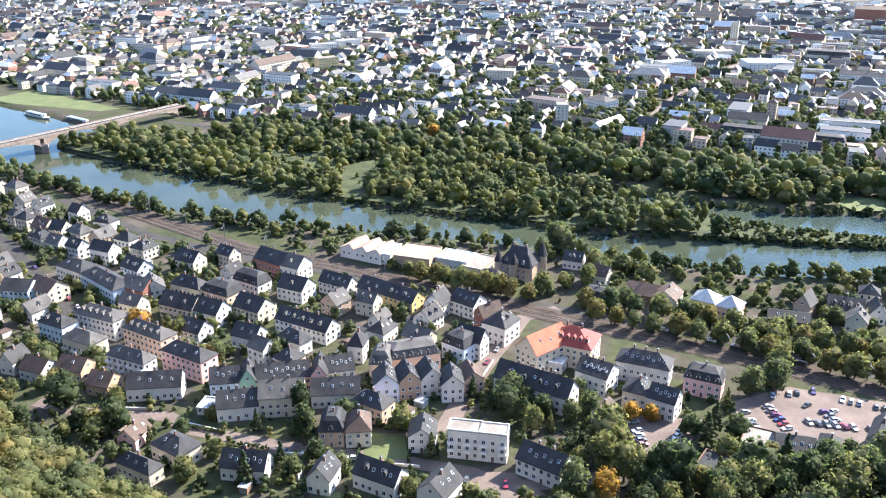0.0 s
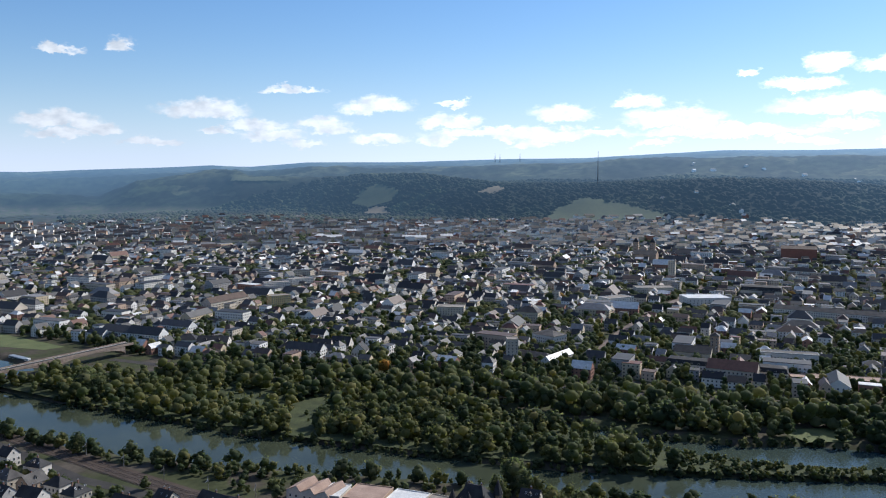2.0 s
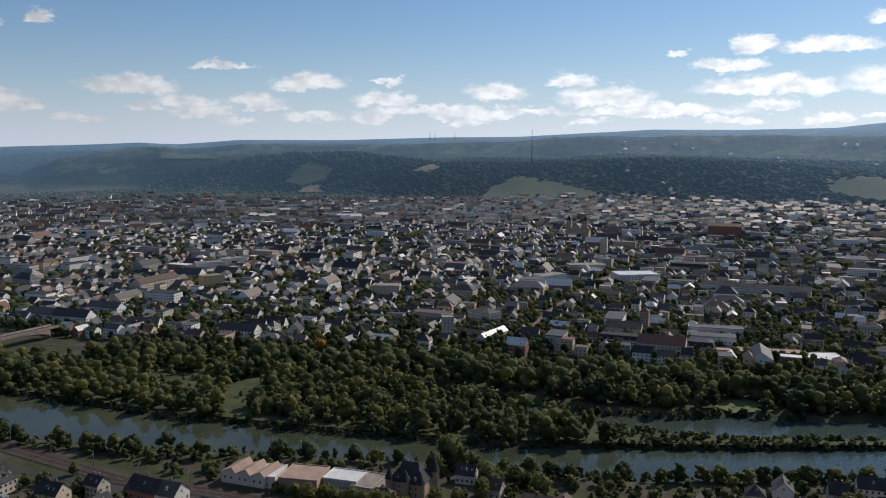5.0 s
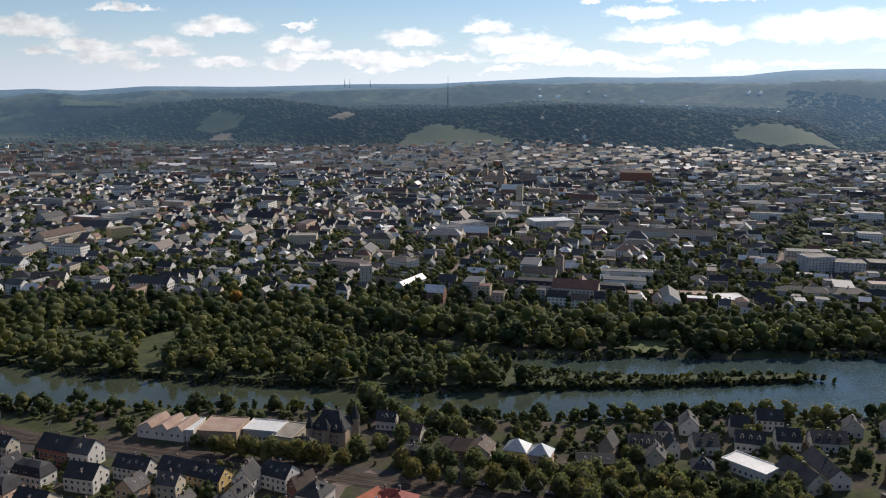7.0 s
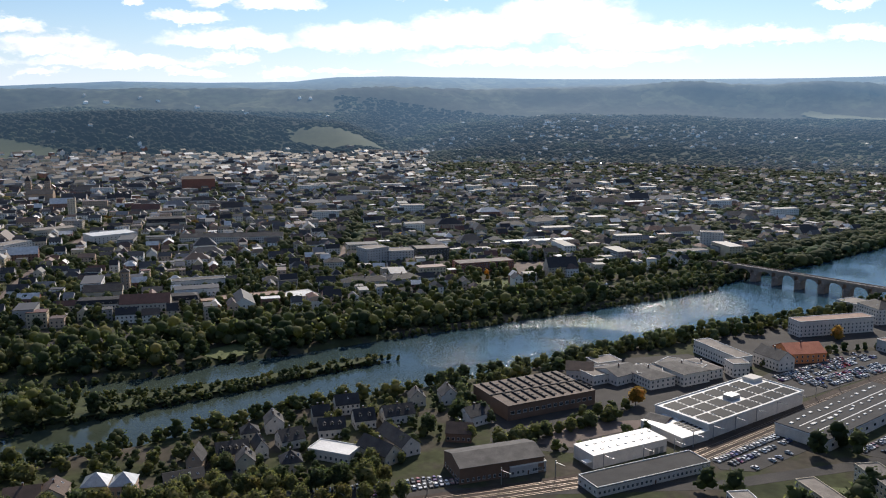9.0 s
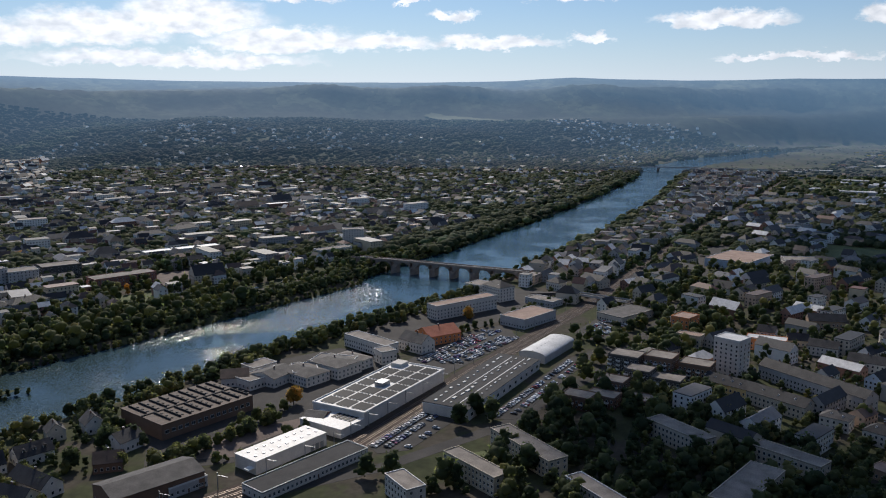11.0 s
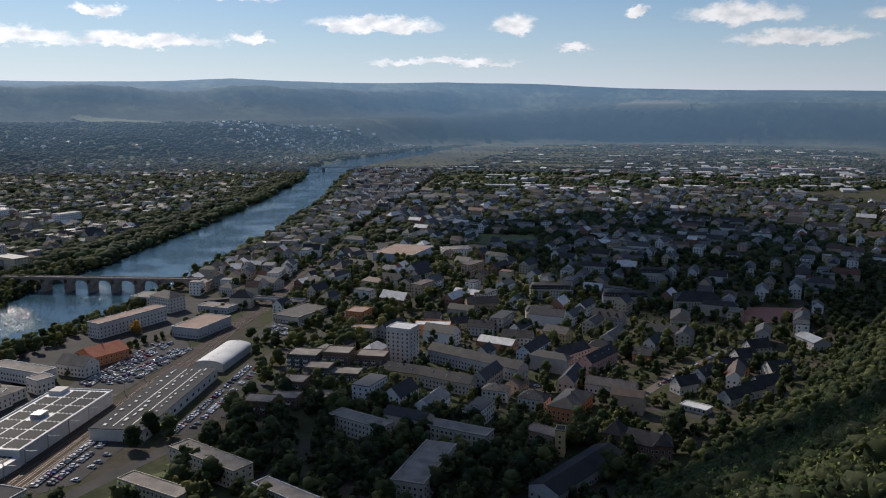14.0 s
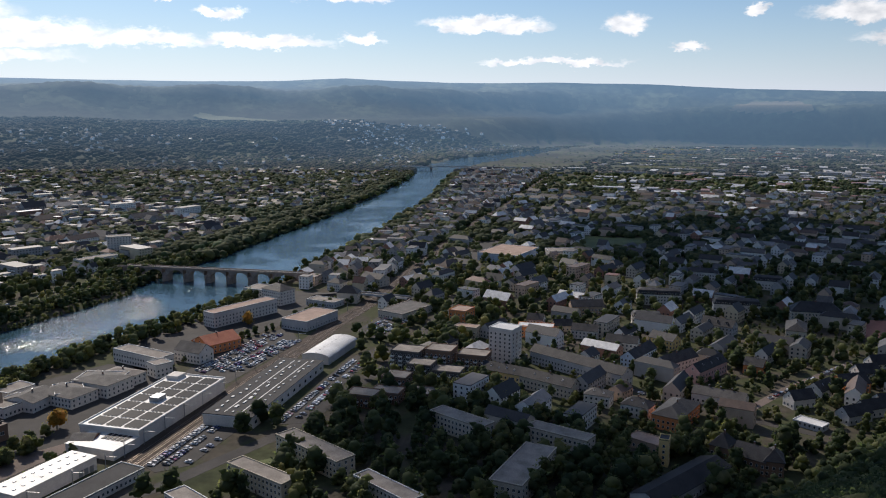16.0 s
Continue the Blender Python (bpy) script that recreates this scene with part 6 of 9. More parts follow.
house("apartment_building", 563.3, 28.8, -113.8, 17.8, 15.4, 26, "flat", 0, "white", "white", "white-rendered apartment block with a flat white membrane roof nine storeys high", "apartment building", bay=3.2)
house("apartment_building", 636.1, 8.8, -94.0, 27.5, 12.0, 9, "flat", 0, "orange", "white", "orange-rendered apartment block with a flat white membrane roof", "apartment building")
house("apartment_building", 661.0, 69.6, -110.5, 14.8, 18.0, 14, "flat", 0, "orange", "clay", "orange-rendered apartment block with a flat clay-coloured roof", "apartment building", bay=3)
house("apartment_building", 625.7, 61.7, -105.3, 18.2, 10.0, 9, "flat", 0, "cream", "clay", "cream-rendered apartment block with a flat clay-coloured roof", "apartment building")
house("house", 665.4, 9.3, -101.2, 13.4, 10.0, 7, "gable", 4, "white", "slate", "white-rendered house with a gabled dark slate roof", "house")
house("house", 656.8, -12.1, -79.7, 15.1, 10.0, 5, "gable", 4, "cream", "slate", "cream-rendered house with a gabled dark slate roof", "house")
house("house", 522.2, 27.4, -113.8, 28.0, 11.0, 8, "gable", 4, "yellow", "slate", "yellow-rendered house with a gabled dark slate roof", "house", lights=4)
house("house", 506.1, -2.3, -121.8, 38.1, 11.0, 8, "gable", 4, "beige", "slate", "beige-rendered house with a gabled dark slate roof", "house", lights=3)
house("apartment_building", 557.5, -6.8, -128.3, 37.5, 12.0, 9, "gable", 4, "grey", "slate", "grey-rendered apartment block with a gabled dark slate roof", "apartment building", chimneys=3)
house("apartment_building", 534.1, -36.6, -128.1, 38.2, 12.0, 9, "gable", 4, "grey", "slate", "grey-rendered apartment block with a gabled dark slate roof", "apartment building", chimneys=3)
house("house", 488.1, -31.8, -107.6, 15.5, 11.0, 7, "hip", 3, "white", "grey", "white-rendered house with a hipped grey tiled roof", "house", lights=2)
house("house", 472.5, -53.3, -115.7, 16.9, 11.0, 7, "hip", 4, "white", "slate", "white-rendered house with a hipped dark slate roof", "house", lights=2)
house("house", 464.8, -73.8, -117.6, 16.6, 32.9, 8, "hip", 4, "orange", "slate", "orange-rendered house with a hipped dark slate roof", "house")
house("house", 550.3, -105.4, -128.3, 10.3, 36.6, 8.5, "gable", 4.5, "pink", "slate", "pink-rendered house with a gabled dark slate roof", "house", lights=3)
house("house", 580.0, -64.4, -119.4, 11.0, 36.5, 7, "gable", 4.5, "blue", "slate", "pale blue house with a gabled dark slate roof", "house")
house("house", 567.1, -87.8, -134.3, 12.3, 34.8, 7, "gable", 4.5, "white", "slate", "white-rendered house with a gabled dark slate roof", "house")
house("house", 498.3, -104.3, -114.5, 31.1, 11.0, 6, "gable", 3.5, "white", "grey", "white-rendered house with a gabled grey tiled roof", "house", chimneys=3)
house("apartment_building", 763.7, -100.0, -93.1, 39.2, 15.0, 10, "mansard", 5, "white", "slate", "white-rendered apartment block with a mansard dark slate roof", "apartment building")
house("apartment_building", 736.3, -163.1, -95.9, 39.1, 14.0, 9, "mansard", 5, "white", "slate", "white-rendered apartment block with a mansard dark slate roof", "apartment building")
house("apartment_building", 714.4, -221.7, -94.1, 40.2, 16.0, 10, "hip", 7, "beige", "slate", "beige-rendered apartment block with a hipped dark slate roof", "apartment building")
house("apartment_building", 653.0, -190.1, -105.4, 14.7, 30.3, 11, "hip", 4.5, "beige", "slate", "beige-rendered apartment block with a hipped dark slate roof", "apartment building")
house("apartment_building", 845.3, -216.1, -105.3, 28.4, 13.0, 9, "mansard", 5, "white", "slate", "white-rendered apartment block with a mansard dark slate roof", "apartment building")
house("apartment_building", 888.6, -159.0, -107.5, 34.0, 13.0, 8, "hip", 4, "white", "slate", "white-rendered apartment block with a hipped dark slate roof", "apartment building")
house("house", 715.2, -33.0, -79.3, 28.1, 14.0, 8, "gable", 4.5, "sand", "slate", "sandstone house with a gabled dark slate roof", "house")
house("house", 684.3, -80.8, -91.4, 23.9, 12.0, 8, "mansard", 4, "white", "slate", "white-rendered house with a mansard dark slate roof", "house")
house("house", 668.4, -135.9, -122.0, 25.7, 12.0, 7, "gable", 5, "grey", "slate", "grey-rendered house with a gabled dark slate roof", "house", chimneys=2, dormers=3)
house("house", 637.4, -29.6, -102.2, 20.4, 12.0, 7, "gable", 4, "white", "slate", "white-rendered house with a gabled dark slate roof", "house")
house("house", 608.5, -55.4, -104.9, 23.3, 12.0, 7, "gable", 4, "white", "slate", "white-rendered house with a gabled dark slate roof", "house")
house("house", 620.5, -87.3, -128.0, 20.4, 12.0, 7, "gable", 4, "yellow", "grey", "yellow-rendered house with a gabled grey tiled roof", "house")
house("apartment_building", 416.5, -8.3, -117.6, 34.8, 10.2, 10, "flat", 0, "beige", "gravel", "beige-rendered apartment block with a flat gravel roof", "apartment building")
house("apartment_building", 372.6, 9.1, -108.7, 15.9, 47.4, 10.5, "flat", 0, "beige", "gravel", "beige-rendered apartment block with a flat gravel roof", "apartment building")
house("apartment_building", 429.9, 45.1, -125.1, 37.0, 10.9, 10, "flat", 0, "beige", "gravel", "beige-rendered apartment block with a flat gravel roof", "apartment building")
house("house", 424.4, -54.5, -125.5, 20.6, 11.0, 5, "flat", 0, "sand", "clay", "sandstone house with a flat clay-coloured roof", "house")
house("bell_tower", 405.1, -59.6, -104.6, 4.8, 7.0, 14, "flat", 0, "yellow", "slate", "yellow-rendered bell tower with a flat dark slate roof", "bell tower")

# gabled row at the foot of the wood
house("house", 501.7, -151.1, -154.2, 9.4, 16.2, 6, "gable", 4.5, "white", "slate", "white-rendered house with a gabled dark slate roof", "house", chimneys=0)
house("house", 522.6, -169.8, -134.6, 10.7, 19.0, 6, "gable", 4.5, "white", "slate", "white-rendered house with a gabled dark slate roof", "house", chimneys=0, lights=2)
house("house", 535.0, -190.7, -158.0, 13.1, 20.4, 6.5, "gable", 5, "orange", "slate", "orange-rendered house with a gabled dark slate roof", "house", chimneys=0)
house("house", 558.7, -208.2, -160.3, 11.3, 16.0, 6.5, "gable", 5, "white", "slate", "white-rendered house with a gabled dark slate roof", "house", chimneys=0)
house("house", 581.8, -225.6, -159.8, 10.1, 18.2, 6.5, "gable", 5, "white", "slate", "white-rendered house with a gabled dark slate roof", "house", chimneys=0)
house("house", 480.5, -174.9, -149.0, 9.9, 18.6, 5.5, "gable", 4.5, "grey", "slate", "grey-rendered house with a gabled dark slate roof", "house", chimneys=0)
house("house", 491.9, -188.3, -152.6, 9.1, 17.0, 5.5, "gable", 4.5, "white", "slate", "white-rendered house with a gabled dark slate roof", "house", chimneys=0)
house("house", 503.6, -202.7, -157.6, 11.6, 19.1, 5.5, "gable", 5, "white", "slate", "white-rendered house with a gabled dark slate roof", "house", chimneys=0)
house("house", 533.3, -222.1, -166.1, 12.5, 18.0, 5.5, "gable", 5, "white", "slate", "white-rendered house with a gabled dark slate roof", "house", chimneys=0)
house("house", 565.8, -140.2, -117.8, 12.9, 12.0, 6, "gable", 4, "orange", "slate", "orange-rendered house with a gabled dark slate roof", "house")
house("house", 467.8, -148.0, -131.1, 16.4, 9.0, 3, "flat", 0, "grey", "white", "grey-rendered house with a flat white membrane roof", "house")
house("house", 602.5, -275.0, -168.4, 22.9, 14.0, 6, "gable", 3, "grey", "zinc", "grey-rendered house with a gabled bright zinc roof", "house")
house("school_building", 415.6, -90.0, -120.0, 9.8, 12.0, 8.5, "hip", 6, "brown", "slate", "brown brick school building with a hipped dark slate roof", "school building", chimneys=1)
house("school_building", 405.7, -102.6, -124.5, 16.6, 12.0, 7.5, "gable", 5, "brown", "slate", "brown brick school building with a gabled dark slate roof", "school building", chimneys=1)
house("school_building", 402.3, -111.2, -100.6, 9.3, 13.0, 8, "hip", 5, "brown", "slate", "brown brick school building with a hipped dark slate roof", "school building", chimneys=1)
house("warehouse", 375.1, -64.0, -39.9, 60.3, 16.0, 6, "gable", 3, "grey", "black", "grey-rendered warehouse with a gabled black bitumen roof", "warehouse", chimneys=0, storey=6)
house("apartment_building", 721.8, -224.6, -98.2, 39.8, 16.0, 9, "hip", 7, "beige", "slate", "beige-rendered apartment block with a hipped dark slate roof", "apartment building")

# landmarks on the town bank
house("apartment_building", 110.8, 759.1, -3.3, 10.4, 14.0, 22, "flat", 0, "beige", "gravel", "beige-rendered apartment block with a flat gravel roof with ribbon windows", "apartment building", bay=3)
house("apartment_building", 157.4, 819.5, -51.3, 28.2, 20.0, 14, "hip", 4, "white", "grey", "white-rendered apartment block with a hipped grey tiled roof", "apartment building")
house("apartment_building", 126.9, 755.9, -39.5, 49.8, 14.0, 7, "hip", 4, "sand", "slate", "sandstone apartment block with a hipped dark slate roof", "apartment building")
house("apartment_building", 150.2, 741.4, 50.5, 44.2, 9.5, 8, "gable", 4, "white", "white", "white-rendered apartment block with a gabled white membrane roof", "apartment building")
house("museum", 285.8, 687.6, -29.5, 99.1, 16.0, 10, "mansard", 5, "white", "slate", "white-rendered museum with a mansard dark slate roof behind the park trees", "museum", dormers=16)
house("church", 276.5, 741.0, -29.5, 32.9, 16.0, 12, "gable", 5, "cream", "slate", "cream-rendered church with a gabled dark slate roof with tall windows", "church", chimneys=0, storey=12, win=(1.4, 6.0), bay=4)
house("bell_tower", 299.0, 746.8, -29.3, 7.6, 8.0, 25, "hip", 3, "sand", "slate", "sandstone bell tower with a hipped dark slate roof", "bell tower", chimneys=0)
house("apartment_building", 361.5, 729.0, -22.7, 48.8, 14.0, 12, "flat", 0, "white", "grey", "white-rendered apartment block with a flat grey tiled roof", "apartment building")
house("apartment_building", 70.4, 989.1, -10.7, 32.4, 20.0, 16, "flat", 0, "cream", "gravel", "cream-rendered apartment block with a flat gravel roof", "apartment building", bay=3)
house("office_building", 559.6, 711.4, -6.9, 28.5, 22.0, 22, "flat", 0, "grey", "gravel", "grey-rendered office building with a flat gravel roof", "office building", bay=3.2)
house("office_building", 586.4, 697.2, -29.2, 27.7, 22.0, 18, "flat", 0, "grey", "gravel", "grey-rendered office building with a flat gravel roof", "office building", bay=3.2)
house("office_building", 630.8, 695.2, -29.1, 37.9, 25.0, 16, "flat", 0, "dark", "gravel", "dark-clad office building with a flat gravel roof", "office building", bay=3.2)
house("office_building", 636.7, 617.4, -23.8, 63.0, 22.0, 10, "flat", 0, "brick", "gravel", "red-brick office building with a flat gravel roof", "office building", bay=3)
house("school_building", 482.9, 626.0, -29.4, 46.0, 16.0, 9, "hip", 4, "white", "slate", "white-rendered school building with a hipped dark slate roof", "school building")
house("school_building", 514.0, 608.5, -11.4, 33.5, 16.0, 10, "hip", 4, "white", "slate", "white-rendered school building with a hipped dark slate roof", "school building")
house("house", 516.0, 723.7, -29.2, 21.3, 14.0, 10, "hip", 4, "white", "slate", "white-rendered house with a hipped dark slate roof", "house")
house("warehouse", 410.2, 631.7, -11.3, 29.5, 26.0, 6, "flat", 0, "beige", "white", "beige-rendered warehouse with a flat white membrane roof", "warehouse")
house("apartment_building", 364.2, 650.6, -18.6, 72.9, 16.0, 8, "flat", 0, "sand", "clay", "sandstone apartment block with a flat clay-coloured roof", "apartment building")
house("office_building", 906.1, 763.1, -12.0, 36.7, 20.0, 14, "hip", 4, "white", "grey", "white-rendered office building with a hipped grey tiled roof", "office building")
house("office_building", 792.4, 672.4, -28.9, 92.2, 16.0, 9, "flat", 0, "white", "white", "white-rendered office building with a flat white membrane roof", "office building")
house("department_store", 409.1, 1061.2, -0.4, 55.9, 35.0, 14, "flat", 0, "white", "white", "white-rendered department store with a flat white membrane roof", "department store", bay=5)
house("department_store", 288.0, 1049.9, 27.1, 40.4, 22.0, 16, "flat", 0, "white", "gravel", "white-rendered department store with a flat gravel roof", "department store", bay=4)
house("department_store", 516.7, 1129.2, -28.3, 54.0, 22.0, 12, "mansard", 7, "beige", "slate", "beige-rendered department store with a mansard dark slate roof", "department store")
house("apartment_building", 514.2, 938.5, -35.3, 125.9, 14.0, 13, "gable", 4, "white", "grey", "white-rendered apartment block with a gabled grey tiled roof", "apartment building", chimneys=5)
house("department_store", 375.1, 1170.2, -1.6, 53.4, 24.0, 12, "flat", 0, "beige", "gravel", "beige-rendered department store with a flat gravel roof", "department store")
house("office_building", 159.6, 957.7, -29.0, 27.2, 18.0, 14, "hip", 6, "cream", "slate", "cream-rendered office building with a hipped dark slate roof", "office building")
house("house", 168.5, 853.6, -29.1, 11.1, 14.0, 12, "hip", 4, "white", "grey", "white-rendered house with a hipped grey tiled roof", "house")
house("office_building", 1012.0, 1446.1, -7.4, 76.0, 40.0, 14, "flat", 0, "beige", "gravel", "beige-rendered office building with a flat gravel roof", "office building", bay=5)
house("basilica", 785.5, 1561.4, -26.5, 64.1, 30.0, 30, "gable", 5, "brick", "brown", "red-brick basilica with a gabled brown tiled roof with tall round windows", "basilica", chimneys=0, storey=28, win=(2.6, 16.0), bay=8)
house("church_tower", 449.8, 1309.6, -27.5, 10.8, 10.0, 34, "flat", 0, "cream", "slate", "cream-rendered church tower with a flat dark slate roof", "church tower", bay=3)
house("cathedral", 487.1, 1571.5, -27.1, 44.4, 30.0, 20, "gable", 7, "sand", "slate", "sandstone cathedral with a gabled dark slate roof", "cathedral", chimneys=0, storey=18, win=(1.4, 6))
house("church_tower", 480.1, 1612.0, -26.3, 9.7, 9.0, 40, "hip", 9, "sand", "slate", "sandstone church tower with a hipped dark slate roof", "church tower", chimneys=0)
house("church_tower", 509.1, 1597.6, -26.3, 9.7, 9.0, 40, "hip", 9, "sand", "slate", "sandstone church tower with a hipped dark slate roof", "church tower", chimneys=0)
house("school_building", -254.8, 869.3, -10.7, 37.1, 14.0, 9, "gable", 6, "white", "slate", "white-rendered school building with a gabled dark slate roof", "school building")
house("school_building", -206.0, 841.8, -1.4, 20.5, 14.0, 9, "hip", 5, "white", "slate", "white-rendered school building with a hipped dark slate roof", "school building")
house("school_building", -176.1, 823.6, -6.5, 31.0, 14.0, 10, "gable", 5, "white", "slate", "white-rendered school building with a gabled dark slate roof", "school building", dormers=2)
house("office_building", -146.6, 1077.1, 31.2, 26.4, 16.0, 18, "flat", 0, "yellow", "gravel", "yellow-rendered office building with a flat gravel roof", "office building")
house("office_building", -169.8, 1224.5, 17.0, 37.3, 16.0, 16, "flat", 0, "white", "gravel", "white-rendered office building with a flat gravel roof", "office building")
house("office_building", -139.7, 1265.6, 40.3, 38.3, 16.0, 16, "flat", 0, "white", "gravel", "white-rendered office building with a flat gravel roof", "office building")
house("apartment_building", -213.2, 1070.8, 59.0, 69.2, 16.0, 14, "gable", 6, "beige", "brown", "beige-rendered apartment block with a gabled brown tiled roof", "apartment building")
house("house", -96.9, 804.0, -19.2, 25.2, 14.0, 7, "hip", 5, "white", "slate", "white-rendered house with a hipped dark slate roof", "house")
house("house", -67.7, 801.5, -9.7, 17.9, 14.0, 8, "gable", 7, "white", "slate", "white-rendered house with a gabled dark slate roof", "house", dormers=2)
house("house", -49.9, 812.8, -17.4, 19.4, 14.0, 8, "gable", 7, "white", "slate", "white-rendered house with a gabled dark slate roof", "house", dormers=2)
house("house", -30.7, 782.9, -11.8, 13.7, 14.0, 8, "gable", 7, "white", "slate", "white-rendered house with a gabled dark slate roof", "house")
house("apartment_building", 923.2, 509.0, -58.1, 26.5, 16.0, 24, "flat", 0, "white", "gravel", "white-rendered apartment block with a flat gravel roof", "apartment building", bay=3.2)
house("office_building", 857.0, 500.9, -25.6, 45.1, 16.0, 10, "flat", 0, "white", "gravel", "white-rendered office building with a flat gravel roof", "office building")
house("office_building", 931.5, 779.6, -58.2, 25.8, 18.0, 14, "hip", 4, "white", "grey", "white-rendered office building with a hipped grey tiled roof", "office building")


# ---- special buildings ----
def place(name, x, y, rot, label, category, w=0, d=0, z=0.0):
    if w:
        FOOTPRINTS.append((x, y, radians(rot), w / 2, d / 2))
    root = tagged(new(name), label, category)
    root.matrix_basis = pose(x, y, z, 0, 0, rot)
    return root


def one(s, *a, **k):
    s.box(*a, **k)
    return s


def box_part(name, parent, dims, mat, label=""):
    return part(name, one(Soup(), *dims).make(name, mat), parent, label)


def factory():
    root = place("factory", -41.5, 439.2, -28.9, "white factory halls with three saw-tooth gables by the avenue", "factory", 27, 17)
    for i in range(3):
        x0 = -13.5 + 9 * i
        s = Soup()
        s.solid([(x0, -8.4, 0), (x0 + 9, -8.4, 0), (x0 + 9, -8.4, 5.6), (x0 + 6.5, -8.4, 8.6), (x0, -8.4, 5.6)], [(x0, 8.4, 0), (x0 + 9, 8.4, 0), (x0 + 9, 8.4, 5.6), (x0 + 6.5, 8.4, 8.6), (x0, 8.4, 5.6)])
        bay = part("hall_bay", s.make("hall_bay", WALL["white"]), root)
        s = Soup()
        s.solid([(x0 - 0.2, -8.7, 5.65), (x0 + 6.5, -8.7, 8.68), (x0 + 6.5, 8.7, 8.68), (x0 - 0.2, 8.7, 5.65)], [(x0 - 0.2, -8.7, 5.85), (x0 + 6.5, -8.7, 8.9), (x0 + 6.5, 8.7, 8.9), (x0 - 0.2, 8.7, 5.85)])
        s.solid([(x0 + 6.5, -8.7, 8.68), (x0 + 9.1, -8.7, 5.6), (x0 + 9.1, 8.7, 5.6), (x0 + 6.5, 8.7, 8.68)], [(x0 + 6.5, -8.7, 8.9), (x0 + 9.2, -8.7, 5.8), (x0 + 9.2, 8.7, 5.8), (x0 + 6.5, 8.7, 8.9)])
        part("roof", s.make("roof", ROOF["clay"]), bay, "brown felt roof")
        for k in range(2):
            part("window", window_mesh(1.1, 1.4), bay, at=pose(x0 + 2.6 + 3.6 * k, -8.4, 3.2))


factory()
SPECIAL_FLATS = [("warehouse", -30.7, 434.9, -19, 10.7, 17.5, 6, "white", "white", "white flat-roofed factory wing"),
                 ("warehouse", -13.2, 427.8, -20, 20.8, 20, 7, "sand", "clay", "factory hall with a flat brown roof"),
                 ("warehouse", 7.8, 424.0, -25, 18.7, 14.6, 6, "grey", "white", "low factory hall with a white flat roof"),
                 ("warehouse", 20.5, 417.4, -30, 11, 20, 5, "beige", "gravel", "low annexe with a pale gravel roof")]
for kind, x, y, r, w, d, h, wall, tiles, label in SPECIAL_FLATS:
    house(kind, x, y, r, w, d, h, "flat", 0, wall, tiles, label, "warehouse", storey=5)


def villa():
    root = place("villa", 42, 412.8, -33, "castle-like villa with steep slate roofs and pointed turrets", "villa", 19, 20)
    box_part("wall", root, (-9, 9, -8, 8, -0.5, 7.5), WALL["sand"])
    s = Soup()
    s.solid([(-9.5, -8.5, 7.4), (9.5, -8.5, 7.4), (9.5, 8.5, 7.4), (-9.5, 8.5, 7.4)], [(-4, -0.4, 16), (4, -0.4, 16), (4, 0.4, 16), (-4, 0.4, 16)])
    part("roof", s.make("roof", ROOF["slate"]), root)
    for x, y, r, h, top in ((-9, -8, 2.2, 8.5, 15), (9, -8, 2.2, 8.5, 15), (9, 8, 2.4, 10, 18), (-9, 8, 2.0, 8.5, 14), (0.5, -8.6, 2.4, 9, 15)):
        ring = lambda q, zz: [(x + q * math.cos(k * math.pi / 4), y + q * math.sin(k * math.pi / 4), zz) for k in range(8)]
        s = Soup()
        s.solid(ring(r, -0.5), ring(r, h))
        t = part("turret", s.make("turret", WALL["sand"]), root)
        s = Soup()
        s.solid(ring(r + 0.4, h), ring(0.08, top))
        part("spire", s.make("spire", ROOF["slate"]), t, "pointed slate spire")
    for i in range(5):
        for f in range(2):
            part("window", window_mesh(1.1, 1.4), root, at=pose(-6.4 + 3.2 * i, -8, 2 + 3 * f))
    for i in range(4):
        part("dormer", dormer_mesh("white", "slate"), root, at=pose(-5 + 3.3 * i, -7.2, 8.8))
    for x in (-4, 3):
        part("chimney", chimney_mesh(), root, at=pose(x, 1, 15.5))
    house("house", 25.5, 399, -20, 15, 9, 4.5, "hip", 4, "grey", "slate", "low wing with a dark hipped slate roof beside the villa", lights=2)


villa()


def works_hall():
    root = place("factory", 365.6, 311.4, -16.5, "long brown works hall with low ribbed roofs by the river", "factory", 60, 41)
    box_part("wall", root, (-30, 30, -20.3, 20.3, -0.5, 8.6), WALL["brown"])
    box_part("roof", root, (-30.2, 30.2, -20.5, 20.5, 8.6, 9.0), ROOF["brown"])
    for i in range(9):
        for j in range(2):
            x = -26 + 6.4 * i + 3 * j
            s = Soup()
            y0, y1 = (-18, -2) if j else (1, 19)
            s.solid([(x - 0.5, y0, 9.0), (x + 0.5, y0, 9.0), (x + 0.5, y1, 9.0), (x - 0.5, y1, 9.0)], [(x - 0.3, y0 + 0.5, 10.0), (x + 0.3, y0 + 0.5, 10.0), (x + 0.3, y1 - 0.5, 10.0), (x - 0.3, y1 - 0.5, 10.0)])
            part("roof_rib", s.make("roof_rib", ROOF["black"]), root, "black felted fire wall on the roof")
            for k in range(3):
                box_part("roof_light", root, (x + 2.0, x + 3.0, y0 + 2 + 5 * k, y0 + 3.2 + 5 * k, 9.0, 9.4), ROOF["grey"])
    box_part("roof_gutter", root, (-30, 30, -1.4, -0.4, 9.0, 9.5), ROOF["black"])
    for i in range(14):
        part("window", window_mesh(2.2, 1.8), root, at=pose(-27 + 4.1 * i, -20.3, 4.5))


works_hall()


